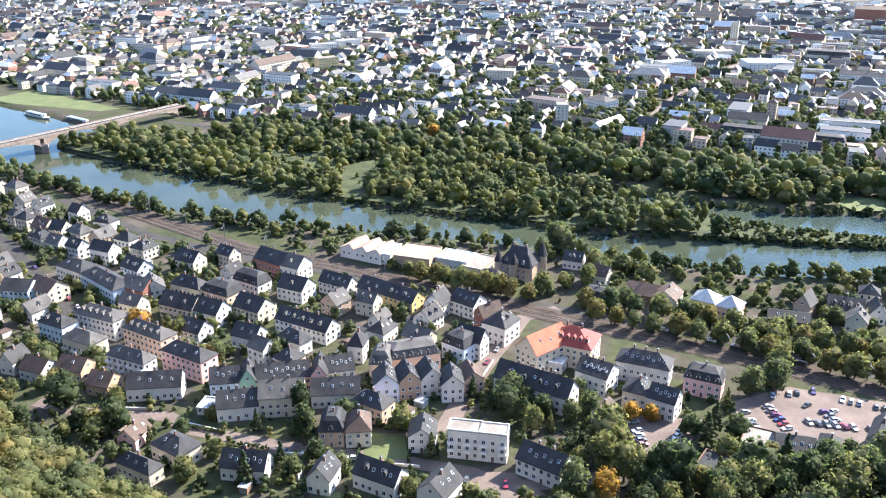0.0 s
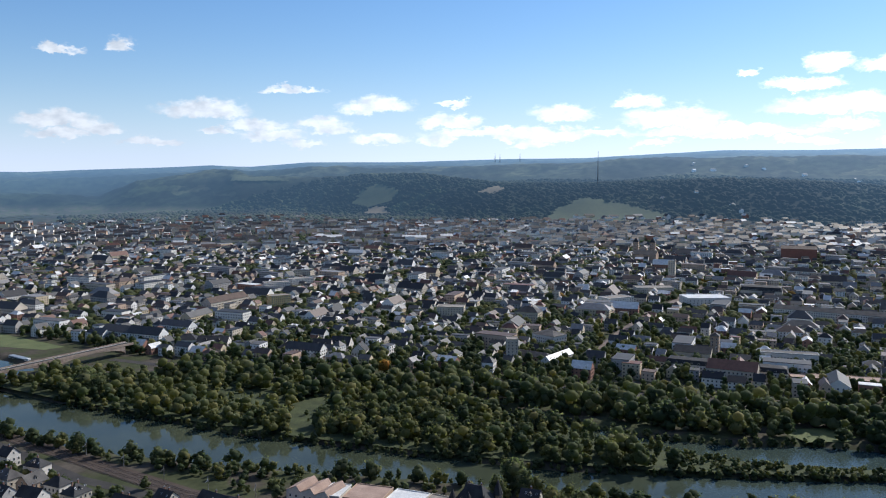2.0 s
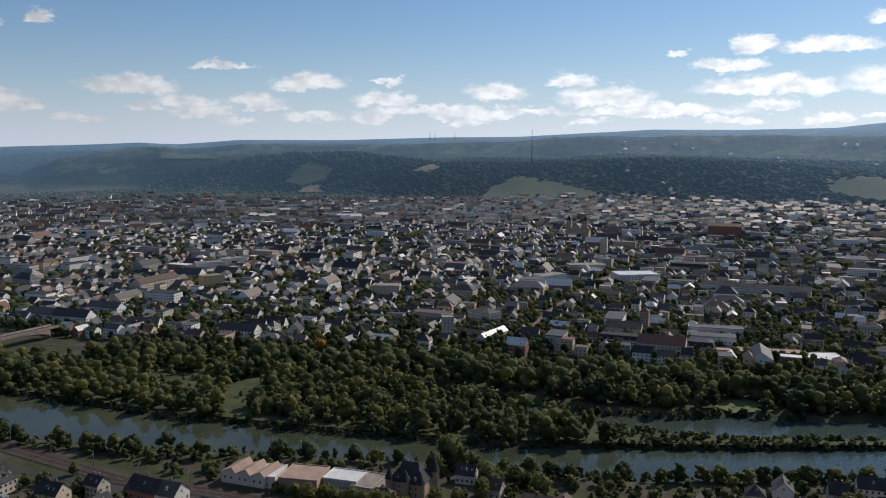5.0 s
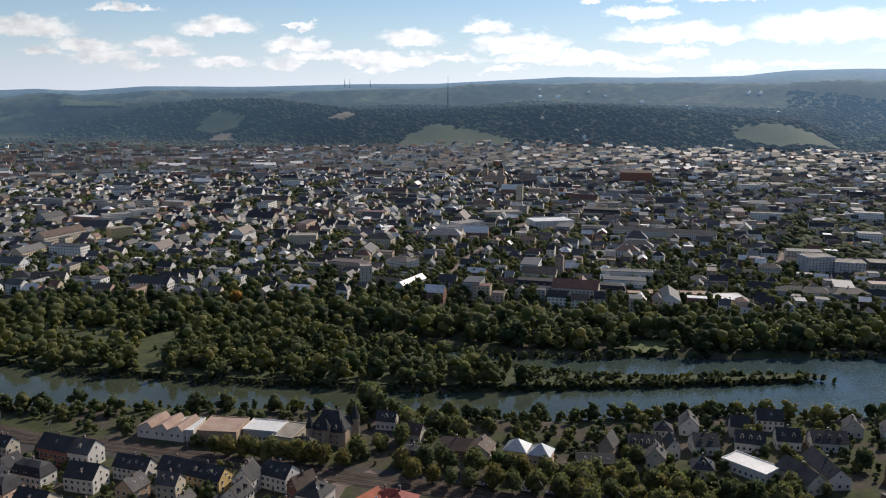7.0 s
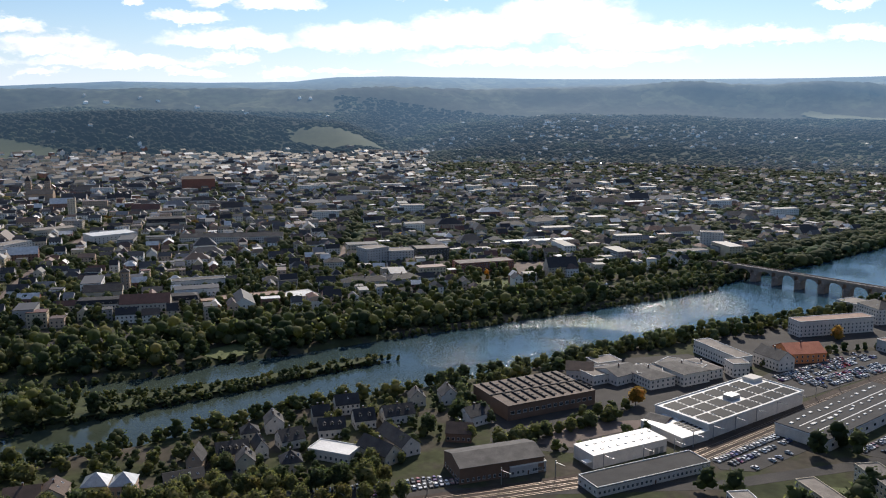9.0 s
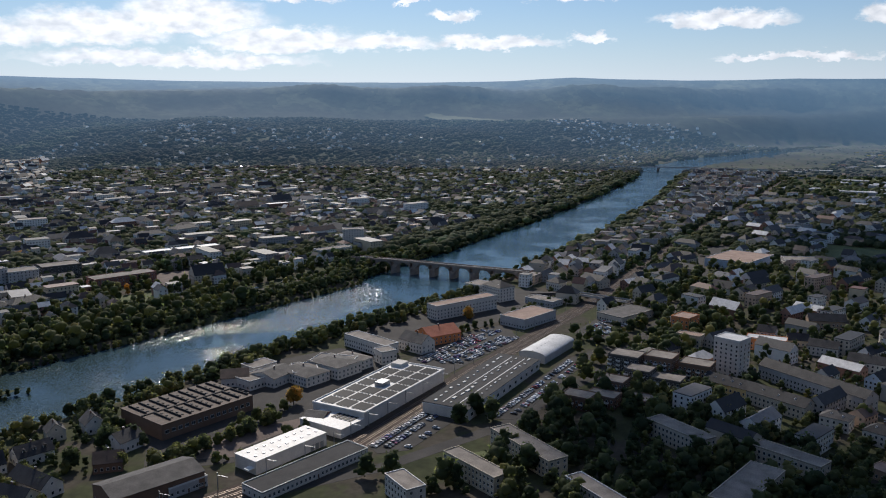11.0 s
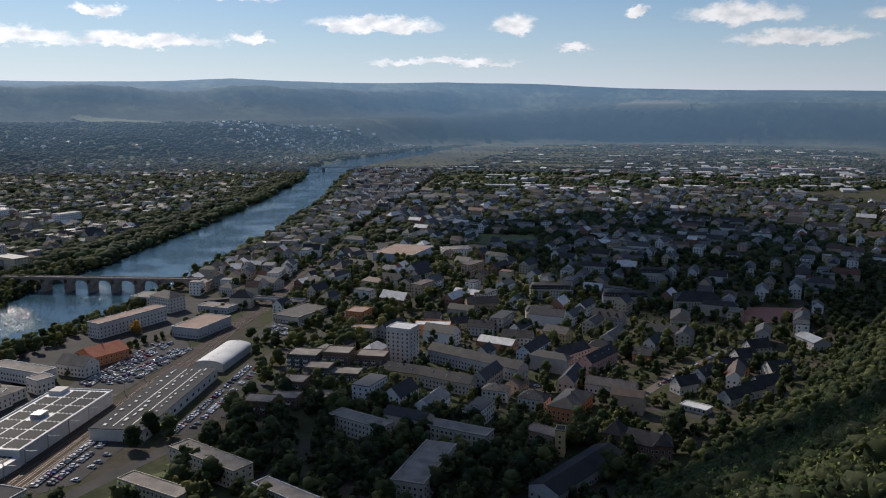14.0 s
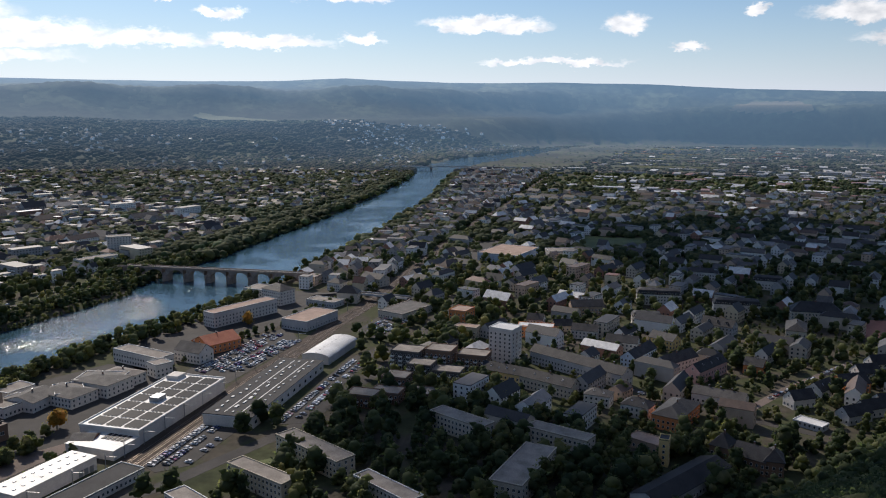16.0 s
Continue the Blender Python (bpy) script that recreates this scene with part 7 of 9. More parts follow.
def white_hall():
    root = place("warehouse", 339.5, 230.8, -15.7, "long white warehouse with a pale membrane roof and small hatches", "warehouse", 47, 16)
    box_part("wall", root, (-23.3, 23.3, -8, 8, -0.5, 6.8), WALL["white"])
    box_part("roof", root, (-23.5, 23.5, -8.2, 8.2, 6.8, 7.1), ROOF["white"])
    for i in range(9):
        box_part("roof_light", root, (-20 + 5 * i, -18.8 + 5 * i, -3.6, -2.4, 7.1, 7.5), METAL)
        box_part("roof_light", root, (-19 + 5 * i, -17.8 + 5 * i, 3.2, 4.4, 7.1, 7.5), METAL)
    box_part("canopy", root, (-27, -23.3, -7, -3, 3.2, 3.6), TRIM)
    for i in range(3):
        box_part("loading_door", root, (12 + 3.4 * i, 14.4 + 3.4 * i, -8.08, -8.0, 0.0, 3.4), METAL)


white_hall()


def supermarket():
    root = place("supermarket", 436.7, 222.7, -7, "white supermarket hall with dark solar panels on its roof", "supermarket", 92, 38)
    box_part("wall", root, (-45, 45, -18, 18, -0.5, 7.6), WALL["white"])
    box_part("roof", root, (-45.2, 45.2, -18.2, 18.2, 7.6, 8.0), ROOF["white"])
    for y0, y1, x0, x1 in ((-18.3, -17.9, -45.3, 45.3), (17.9, 18.3, -45.3, 45.3), (-17.9, 17.9, -45.3, -44.9), (-17.9, 17.9, 44.9, 45.3)):
        box_part("parapet", root, (x0, x1, y0, y1, 8.0, 8.7), TRIM)
    for i in range(7):
        for j in range(3):
            if (i, j) in ((3, 1), (6, 2)):
                continue
            x0, y0 = -42 + 12.2 * i, -16 + 11 * j
            for k in range(4):
                s = Soup()
                s.solid([(x0, y0 + 2.35 * k, 8.15), (x0 + 10.6, y0 + 2.35 * k, 8.15), (x0 + 10.6, y0 + 2.35 * k + 2.1, 8.5), (x0, y0 + 2.35 * k + 2.1, 8.5)], [(x0, y0 + 2.35 * k, 8.2), (x0 + 10.6, y0 + 2.35 * k, 8.2), (x0 + 10.6, y0 + 2.35 * k + 2.1, 8.55), (x0, y0 + 2.35 * k + 2.1, 8.55)])
                part("solar_panel", s.make("solar_panel", PANEL), root, "dark solar panel row" if k == 0 else "")
    unit = box_part("air_unit", root, (-4, 4, -3, 3, 8.0, 10.6), METAL, "grey ventilation unit on the roof")
    box_part("duct", unit, (4, 6, -1, 1, 8.0, 9.4), METAL)
    box_part("stair_house", root, (34, 43, 8, 16, 8.0, 10.4), WALL["white"])
    low = place("supermarket_annexe", 382.8, 226.5, -11.6, "lower white wing of the supermarket with solar panels", "annexe", 20, 30)
    box_part("wall", low, (-10, 10, -15, 15, -0.5, 5.0), WALL["white"])
    box_part("roof", low, (-10.2, 10.2, -15.2, 15.2, 5.0, 5.3), ROOF["white"])
    for k in range(5):
        box_part("solar_panel", low, (1, 8.5, -12 + 3 * k, -9.9 + 3 * k, 5.45, 5.55), PANEL)


supermarket()


def grey_market():
    root = place("store", 475.2, 169.5, -5.5, "long low store with a grey roof dotted with white roof lights", "store", 108, 30)
    box_part("wall", root, (-54, 54, -15, 15, -0.5, 6.6), WALL["white"])
    box_part("fascia", root, (-54.3, 54.3, -15.3, 15.3, 6.0, 6.6), TRIM)
    box_part("roof", root, (-54.2, 54.2, -15.2, 15.2, 6.6, 7.0), ROOF["black"])
    g = random.Random(8)
    for i in range(14):
        for j in range(3):
            x, y = -50 + 7.4 * i + g.uniform(-1, 1), -10 + 9.5 * j + g.uniform(-1.2, 1.2)
            box_part("roof_light", root, (x, x + g.choice((1.4, 2.4, 4.2)), y, y + g.choice((1.0, 1.6)), 7.0, 7.45), ROOF["white"])
    for j in (-6, 3.5):
        box_part("roof_walkway", root, (-50, 50, j, j + 0.6, 7.0, 7.08), ROOF["white"])
    for i in range(12):
        part("window", window_mesh(2.6, 1.8), root, at=pose(-50 + 9 * i, -15, 3))


grey_market()


def arch_hall():
    root = place("warehouse", 566, 155, -9, "pale arched sheet-metal hall beside the railway", "warehouse", 50, 20)
    s = Soup()
    prof = [(-10, -0.5), (10, -0.5), (10, 5)] + [(10 * math.cos(a), 5 + 2.6 * math.sin(a)) for a in np.linspace(0.25, math.pi - 0.25, 9)] + [(-10, 5)]
    s.solid([(-25, y, z) for y, z in prof], [(25, y, z) for y, z in prof])
    part("wall", s.make("wall", WALL["grey"]), root)
    s = Soup()
    arc = [(10.3 * math.cos(a), 4.9 + 2.9 * math.sin(a)) for a in np.linspace(0.0, math.pi, 13)]
    shell = arc + [(y * 1.015, z + 0.18) for y, z in arc[::-1]]
    s.solid([(-25.3, y, z) for y, z in shell], [(25.3, y, z) for y, z in shell])
    part("roof", s.make("roof", ROOF["white"]), root)
    for i in range(8):
        box_part("roof_rib", root, (-24 + 6.8 * i, -23.8 + 6.8 * i, -0.5, 0.5, 7.9, 8.2), METAL)


arch_hall()
house("warehouse", 325.8, 207, -18, 66, 15, 4.5, "flat", 0, "white", "black", "low building with a black flat roof along the tracks", "warehouse", storey=4)
house("store", 985, 48, -20, 70, 50, 9, "flat", 0, "blue", "clay", "large store with a tan flat roof and blue walls", "store", storey=8, bay=6)
house("store", 1010, -20, -75, 46, 24, 7, "flat", 0, "white", "gravel", "white flat-roofed office of the store", "store", storey=3.2)
for x, y, w, d, h, wall in ((534, 92, 20, 16, 16, "dark"), (536, 70, 18, 16, 17, "brown"), (538, 48, 20, 15, 14, "brown"), (497, 93, 16, 14, 10, "brown"), (467, 108, 18, 13, 8, "brown"), (476, 95, 18, 13, 7, "brown"), (513, 63, 20, 14, 10, "dark"), (480, 72, 18, 14, 6, "brown"), (515, 80, 16, 14, 13, "dark")):
    house("apartment_building", x, y, -100, w, d, h, "flat", 0, wall, "gravel", "terraced dark brown apartment block stepped among the trees", "apartment building", balconies=True)
house("hall", 1860, 1390, -53, 46, 26, 9, "gable", 3.85, "white", "zinc", "hall with a gleaming metal roof in the far town", "hall", chimneys=0, storey=8, bay=8, z=8)
house("hall", 55, 2060, -4, 60, 30, 9, "gable", 5, "white", "white", "long white hall in the far town", "hall", chimneys=0, storey=8, bay=8, z=8)
house("hall", -150, 2080, 4, 50, 26, 9, "gable", 5, "cream", "white", "long pale hall in the far town", "hall", chimneys=0, storey=8, bay=8, z=8)


# ---- bridges ----
def arched_bridge(name, a, b, width, deck, fractions, pier_w, label, spring, stone, over=0.0):
    """A bridge from a to b with piers at the fractions of its length and a round arch in each bay."""
    a, b = Vector(a), Vector(b)
    L = (b - a).length
    root = place(name, *((a + b) / 2), math.degrees(math.atan2(b.y - a.y, b.x - a.x)), label, "bridge")
    X = lambda f: (f - 0.5) * L
    hw = width / 2
    box_part("deck", root, (-L / 2 - over, L / 2 + over, -hw, hw, deck - 1.0, deck), ASPHALT)
    for sg in (-1, 1):
        box_part("parapet", root, (-L / 2 - over, L / 2 + over, sg * hw - 0.25, sg * hw + 0.25, deck - 1.2, deck + 1.0), stone)
        box_part("kerb", root, (-L / 2 - over, L / 2 + over, sg * (hw - 1.6) - 0.2, sg * (hw - 1.6) + 0.2, deck, deck + 0.15), TRIM)
    for f in fractions:
        x = X(f)
        s = Soup()
        r = [(x - pier_w / 2, -hw), (x, -hw - pier_w * 0.7), (x + pier_w / 2, -hw), (x + pier_w / 2, hw), (x, hw + pier_w * 0.7), (x - pier_w / 2, hw)]
        s.solid([(p, q, -8) for p, q in r], [(p, q, spring + 0.8) for p, q in r])
        p = part("pier", s.make("pier", stone), root)
        s = Soup()
        s.solid([(p_, q * 1.02, spring + 0.8) for p_, q in r], [(x + (p_ - x) * 0.4, q * 0.9, spring + 2.6) for p_, q in r])
        part("pier_cap", s.make("pier_cap", stone), p)
    ends = [-0.02] + list(fractions) + [1.02]
    for f0, f1 in zip(ends, ends[1:]):
        x0, x1 = X(f0) + pier_w / 2, X(f1) - pier_w / 2
        mid, half = (x0 + x1) / 2, (x1 - x0) / 2
        rise = min(half, deck - 1.8 - spring)
        s = Soup()
        n = 12
        xs = [mid - half * math.cos(math.pi * k / n) for k in range(n + 1)]
        zs = [spring + rise * math.sin(math.pi * k / n) for k in range(n + 1)]
        for k in range(n):
            s.solid([(xs[k], -hw, zs[k]), (xs[k + 1], -hw, zs[k + 1]), (xs[k + 1], hw, zs[k + 1]), (xs[k], hw, zs[k])], [(xs[k], -hw, deck - 1.0), (xs[k + 1], -hw, deck - 1.0), (xs[k + 1], hw, deck - 1.0), (xs[k], hw, deck - 1.0)])
        s.box(x0 - pier_w / 2 - 0.01, x0 + 0.01, -hw + 0.05, hw - 0.05, spring, deck - 1.0)
        part("arch", s.make("arch", stone), root)
    return root


arched_bridge("stone_bridge", (814, 440), (801, 250), 9, 10.5, (0.11, 0.235, 0.36, 0.485, 0.61, 0.735, 0.86), 7.0, "old stone road bridge with dark piers and round arches", 3.0, STONE, 10)
arched_bridge("stone_bridge", (-420, 560), (-262, 806), 11, 10.5, (0.25, 0.52, 0.74), 7.0, "long pale stone bridge with flat arches", 2.0, STONE, 12)


def overpass(a, b, width=8.0, deck=6.0):
    """A road bridge over the tracks, with parapets, a pier between the rails and earth ramps."""
    a, b = Vector(a), Vector(b)
    L = (b - a).length
    root = place("overpass", *((a + b) / 2), math.degrees(math.atan2(b.y - a.y, b.x - a.x)), "grey concrete road bridge over the railway", "bridge", L, width)
    box_part("deck", root, (-L / 2, L / 2, -width / 2, width / 2, deck - 0.9, deck), ASPHALT)
    for sg in (-1, 1):
        box_part("parapet", root, (-L / 2, L / 2, sg * width / 2 - 0.2, sg * width / 2 + 0.2, deck - 1.0, deck + 1.0), WALL["grey"])
        box_part("abutment", root, (sg * L / 2 - 2.5, sg * L / 2 + 2.5, -width / 2, width / 2, -1.0, deck - 0.9), STONE)
        s = Soup()
        e, f = sg * (L / 2 + 2.5), sg * (L / 2 + 42)
        w = width / 2
        s.solid([(e, -w - 3, -0.5), (e, w + 3, -0.5), (f, w, -0.5), (f, -w, -0.5)][::sg], [(e, -w, deck), (e, w, deck), (f, w, 0.2), (f, -w, 0.2)][::sg])
        part("ramp", s.make("ramp", ASPHALT), root)
    box_part("pier", root, (-1.0, 1.0, -width / 2 + 0.6, width / 2 - 0.6, -1.0, deck - 0.9), STONE)


overpass((743, 182), (728, 125))


def girder_bridge():
    root = place("girder_bridge", 2428, 250, 91, "flat concrete road bridge far upstream", "bridge")
    box_part("deck", root, (-200, 220, -8, 8, 6, 8.5), TRIM)
    for x in (-105, 100):
        box_part("pier", root, (x - 3, x + 3, -7, 7, -8, 6), STONE)
    for sg in (-1, 1):
        box_part("railing", root, (-200, 220, sg * 8 - 0.1, sg * 8 + 0.1, 8.5, 9.6), METAL)


girder_bridge()



def river_boat(x, y, rot):
    root = place("river_boat", x, y, rot, "white moored river boat with a long cabin", "boat", z=-3.0)
    s = Soup()
    s.solid([(-20, -2.2, 0), (17, -2.2, 0), (21, 0, 0), (17, 2.2, 0), (-20, 2.2, 0)], [(-20.5, -3, 1.6), (18, -3, 1.6), (23, 0, 2.2), (18, 3, 1.6), (-20.5, 3, 1.6)])
    part("hull", s.make("hull", WALL["white"]), root)
    box_part("cabin", root, (-17, 12, -2.4, 2.4, 1.6, 4.0), TRIM)
    box_part("window_band", root, (-16, 11, -2.46, 2.46, 2.3, 3.3), GLASS)
    box_part("sun_deck", root, (-17.5, 12.5, -2.7, 2.7, 4.0, 4.2), ROOF["zinc"])
    box_part("wheelhouse", root, (13, 15.5, -1.4, 1.4, 1.6, 4.6), TRIM)


river_boat(-352, 800, -38), river_boat(-404, 826, -36)

# ---- yards, lots and cars ----
lot("car_park", [(509, 240), (491, 203), (594, 186), (634, 208), (592, 231), (540, 240)], ASPHALT, "asphalt car park full of parked cars", "car park", 0.11)
lot("car_park", [(368, 198), (423, 192), (419, 167), (370, 174), (360, 187)], ASPHALT, "asphalt car park beside the store", "car park", 0.12)
lot("car_park", [(428, 152), (554, 139), (600, 120), (590, 108), (546, 124), (432, 136)], ASPHALT, "asphalt car park along the store", "car park", 0.13)
lot("car_park", [(629, 150), (702, 140), (668, 107), (605, 126)], ASPHALT, "asphalt car park by the railway", "car park", 0.12)
lot("car_park", [(186, 313), (258, 271), (262, 260), (214, 280), (184, 296)], ASPHALT, "long car park beside the railway", "car park", 0.14)
lot("car_park", [(70, 275), (99, 270), (84, 246), (66, 250)], PAVING, "reddish paved car park between the houses", "car park", 0.12)
lot("car_park", [(112, 282), (140, 294), (176, 281), (150, 250), (114, 258)], PAVING, "reddish paved car park by the depot", "car park", 0.12)
lot("car_park", [(-4, 240), (24, 238), (34, 226), (10, 222), (-6, 230)], PAVING, "paved yard in front of the white flats", "yard", 0.12)
lot("yard", [(296, 282), (330, 240), (395, 236), (470, 250), (520, 250), (520, 300), (470, 330), (410, 345), (335, 350), (318, 300)], ASPHALT, "grey works yard between the halls", "yard", 0.05)
lot("yard", [(500, 268), (640, 215), (760, 190), (770, 265), (660, 290), (560, 312)], ASPHALT, "grey yards between riverside buildings", "yard", 0.05)
lot("yard", [(318, 270), (329, 252), (338, 256), (384, 242), (388, 250), (352, 276)], PAVING, "pale concrete works yard", "yard", 0.1)
lot("yard", [(900, 90), (1100, 100), (1122, 65), (960, 76), (900, 76)], ASPHALT, "asphalt yard by the large store", "yard", 0.1)
lot("lawn", [(360, 150), (372, 152), (400, 118), (386, 112)], GRASS, "green lawn between slab blocks", "lawn", 0.1)
lot("lawn", [(-28, 262), (-14, 262), (-12, 246), (-28, 246)], GRASS, "green garden lawn behind hedges", "lawn", 0.1)
lot("lawn", [(-46, 224), (-34, 228), (-30, 214), (-46, 212)], GRASS, "green garden lawn", "lawn", 0.1)
lot("lawn", [(-490, 905), (-465, 955), (-330, 850), (-345, 836), (-460, 880)], GRASS, "mown embankment lawn by the bridge", "lawn", 0.1)
lot("sports_ground", [(728, -268), (723, -319), (676, -300), (668, -244)], WALL["brick"], "red cinder sports ground", "sports ground", 0.1)
lot("field", [(1171, -50), (1162, -133), (1065, -116), (1070, -32)], GRASS, "green playing field", "field", 0.1)
lot("lawn", [(588, 581), (620, 563), (587, 526), (566, 551)], GRASS, "bright green school pitch", "pitch", 0.1)
lot("square", [(691, 621), (732, 599), (667, 537), (632, 571)], PAVING, "pale paved square near the river", "square", 0.1)
lot("lawn", [(262, 540), (300, 545), (300, 515), (270, 515)], GRASS, "green river lawn", "lawn", 0.1)


CARS_BUILT, CARS_LEFT = [], []


def car_body(wheels):
    s = Soup()
    if wheels:
        for a in (-1.3, 1.3):
            s.box(a - 0.3, a + 0.3, -0.84, 0.84, 0.0, 0.4)
    s.solid([(-2.1, -0.86, 0.28), (2.1, -0.86, 0.28), (2.1, 0.86, 0.28), (-2.1, 0.86, 0.28)], [(-2.15, -0.88, 0.72), (2.15, -0.88, 0.66), (2.15, 0.88, 0.66), (-2.15, 0.88, 0.72)])
    s.solid([(-2.12, -0.86, 0.72), (2.05, -0.84, 0.66), (2.05, 0.84, 0.66), (-2.12, 0.86, 0.72)], [(-2.0, -0.8, 0.95), (1.1, -0.8, 0.92), (1.1, 0.8, 0.92), (-2.0, 0.8, 0.95)])
    s.box(-1.35, 0.25, -0.62, 0.62, 1.42, 1.47)
    return s.make("body", CAR_PAINT)


def car_parts():
    body = car_body(False)
    s = Soup()
    s.solid([(-1.9, -0.78, 0.93), (1.0, -0.78, 0.93), (1.0, 0.78, 0.93), (-1.9, 0.78, 0.93)], [(-1.4, -0.64, 1.42), (0.3, -0.64, 1.42), (0.3, 0.64, 1.42), (-1.4, 0.64, 1.42)])
    glass = s.make("cabin_glass", GLASS)
    s = Soup()
    ring = lambda y: [(0.32 * math.cos(k * math.pi / 4), y, 0.32 * math.sin(k * math.pi / 4)) for k in range(8)]
    s.solid(ring(-0.1), ring(0.1))
    return body, glass, s.make("wheel", RUBBER), car_body(True)


CAR = car_parts()


def car(x, y, rot, where="parked in a marked bay"):
    if len(CARS_BUILT) >= 330:
        CARS_LEFT.append((x, y, rot))
        return
    CARS_BUILT.append(1)
    root = tagged(new("car"), f"small passenger car {where}", "car", "parked cars")
    root.matrix_basis = pose(x, y, 0.12, 0, 0, rot)
    far = math.hypot(x, y) > 330
    part("body", CAR[3] if far else CAR[0], root), part("cabin_glass", CAR[1], root)
    for a, b in (() if far else ((-1.3, -0.8), (1.3, -0.8), (-1.3, 0.8), (1.3, 0.8))):
        part("wheel", CAR[2], root, at=pose(a, b, 0.32))


def car_row(a, b, step, rot, keep, seed, where="parked in a marked bay"):
    g = random.Random(seed)
    n = int(math.hypot(b[0] - a[0], b[1] - a[1]) / step)
    for i in range(n):
        if g.random() < keep:
            t = (i + 0.5) / n
            car(a[0] + (b[0] - a[0]) * t, a[1] + (b[1] - a[1]) * t, rot + g.uniform(-4, 4) + g.choice((0, 180)), where)


car_row((190, 308), (254, 272), 2.6, 60, 0.9, 31), car_row((214, 284), (258, 264), 2.6, 64, 0.9, 32), car_row((188, 298), (210, 286), 2.6, 62, 0.7, 33)
car_row((72, 270), (72, 252), 2.7, 10, 0.8, 41), car_row((92, 268), (80, 250), 2.8, 30, 0.6, 42)
car_row((116, 276), (116, 262), 2.8, 15, 0.9, 43), car_row((126, 280), (128, 262), 2.7, 10, 0.85, 44), car_row((146, 276), (150, 262), 2.7, 10, 0.6, 45), car_row((126, 286), (150, 290), 3.2, 70, 0.5, 46)
car_row((136, 268), (160, 262), 2.8, 100, 0.8, 61), car_row((118, 258), (138, 252), 2.8, 70, 0.75, 62), car_row((156, 284), (172, 276), 2.8, 60, 0.8, 63), car_row((140, 280), (160, 270), 2.8, 30, 0.5, 64)
car_row((0, 236), (26, 230), 3.0, 80, 0.5, 47), car_row((18, 312), (30, 340), 5.2, 68, 0.7, 48, "parked along the street"), car_row((100, 346), (175, 303), 5.4, -30, 0.6, 49, "parked under the avenue trees")
car_row((-150, 338), (-225, 425), 6.5, -50, 0.45, 50, "parked along the street"), car_row((-60, 251), (-20, 244), 7, -10, 0.5, 51, "parked along the street")
for k in range(6):
    car_row((508 + 2 * k, 234 - 6 * k), (606 + 2 * k, 218 - 6 * k) if k < 3 else (596, 212 - 5 * k), 2.7, 80, 0.75, k)
car_row((366, 193), (420, 187), 2.8, 84, 0.85, 11), car_row((368, 186), (420, 180), 2.8, 84, 0.7, 12), car_row((372, 176), (416, 171), 2.8, 84, 0.5, 13)
car_row((432, 148), (552, 134), 2.8, 80, 0.7, 14), car_row((436, 140), (550, 127), 2.8, 80, 0.6, 15)
for k in range(4):
    car_row((614 + 5 * k, 132 + 4 * k), (670 + 8 * k, 116 + 5 * k), 2.8, 70, 0.6, 20 + k)
car_row((590, 24), (508, -62), 7.5, 48, 0.7, 71, "parked along the street"), car_row((484, -112), (590, -205), 7, -40, 0.7, 72, "parked along the street")
car_row((400, 551), (660, 474), 14, -18, 0.6, 52, "driving on the riverside road"), car_row((410, 545), (780, 452), 17, -18, 0.6, 53, "driving on the riverside road")
s = Soup()
for x, y, r in CARS_LEFT:
    c, q = math.cos(radians(r)), math.sin(radians(r))
    at = lambda a, b, z: (x + a * c - b * q, y + a * q + b * c, z)
    s.solid([at(-2.1, -0.85, 0.3), at(2.1, -0.85, 0.3), at(2.1, 0.85, 0.3), at(-2.1, 0.85, 0.3)], [at(-2.1, -0.85, 0.9), at(2.0, -0.85, 0.85), at(2.0, 0.85, 0.85), at(-2.1, 0.85, 0.9)])
    s.solid([at(-1.8, -0.8, 0.9), at(0.9, -0.8, 0.85), at(0.9, 0.8, 0.85), at(-1.8, 0.8, 0.9)], [at(-1.4, -0.65, 1.45), at(0.3, -0.65, 1.45), at(0.3, 0.65, 1.45), at(-1.4, 0.65, 1.45)])
tagged(new("parked_cars", s.make("parked_cars", CAR_PAINT_FAR)), "distant parked and moving cars in mixed colours", "cars", kind="stuff")


# ---- masts and poles ----
def lattice_mast(x, y, h, label):
    z = float(height(x, y))
    root = place("radio_mast", x, y, 0, label, "mast", z=z - 1)
    s = Soup()
    s.solid([(-2.2, -2.2, 0), (2.2, -2.2, 0), (2.2, 2.2, 0), (-2.2, 2.2, 0)], [(-1.2, -1.2, h * 0.7), (1.2, -1.2, h * 0.7), (1.2, 1.2, h * 0.7), (-1.2, 1.2, h * 0.7)])
    part("tower", s.make("tower", METAL), root)
    box_part("antenna", root, (-0.6, 0.6, -0.6, 0.6, h * 0.7, h), METAL)


lattice_mast(760, 3053, 125, "tall slim radio mast on the far hill")
for x, y, h in ((575, 4650, 52), (602, 4646, 46), (712, 4630, 44)):
    lattice_mast(x, y, h, "slim mast on the horizon")
g = random.Random(4)
for i, (x, y) in enumerate(RAIL[1:-4]):
    for t in (0.2, 0.7):
        q = RAIL[i + 2]
        px, py = x + (q[0] - x) * t, y + (q[1] - y) * t + 7.5
        root = place("catenary_pole", px, py, 0, "thin grey railway pole with a bracket arm", "pole")
        box_part("post", root, (-0.16, 0.16, -0.16, 0.16, -0.3, 8.5), METAL)
        box_part("arm", root, (-0.08, 0.08, -6, 0, 7.2, 7.4), METAL)


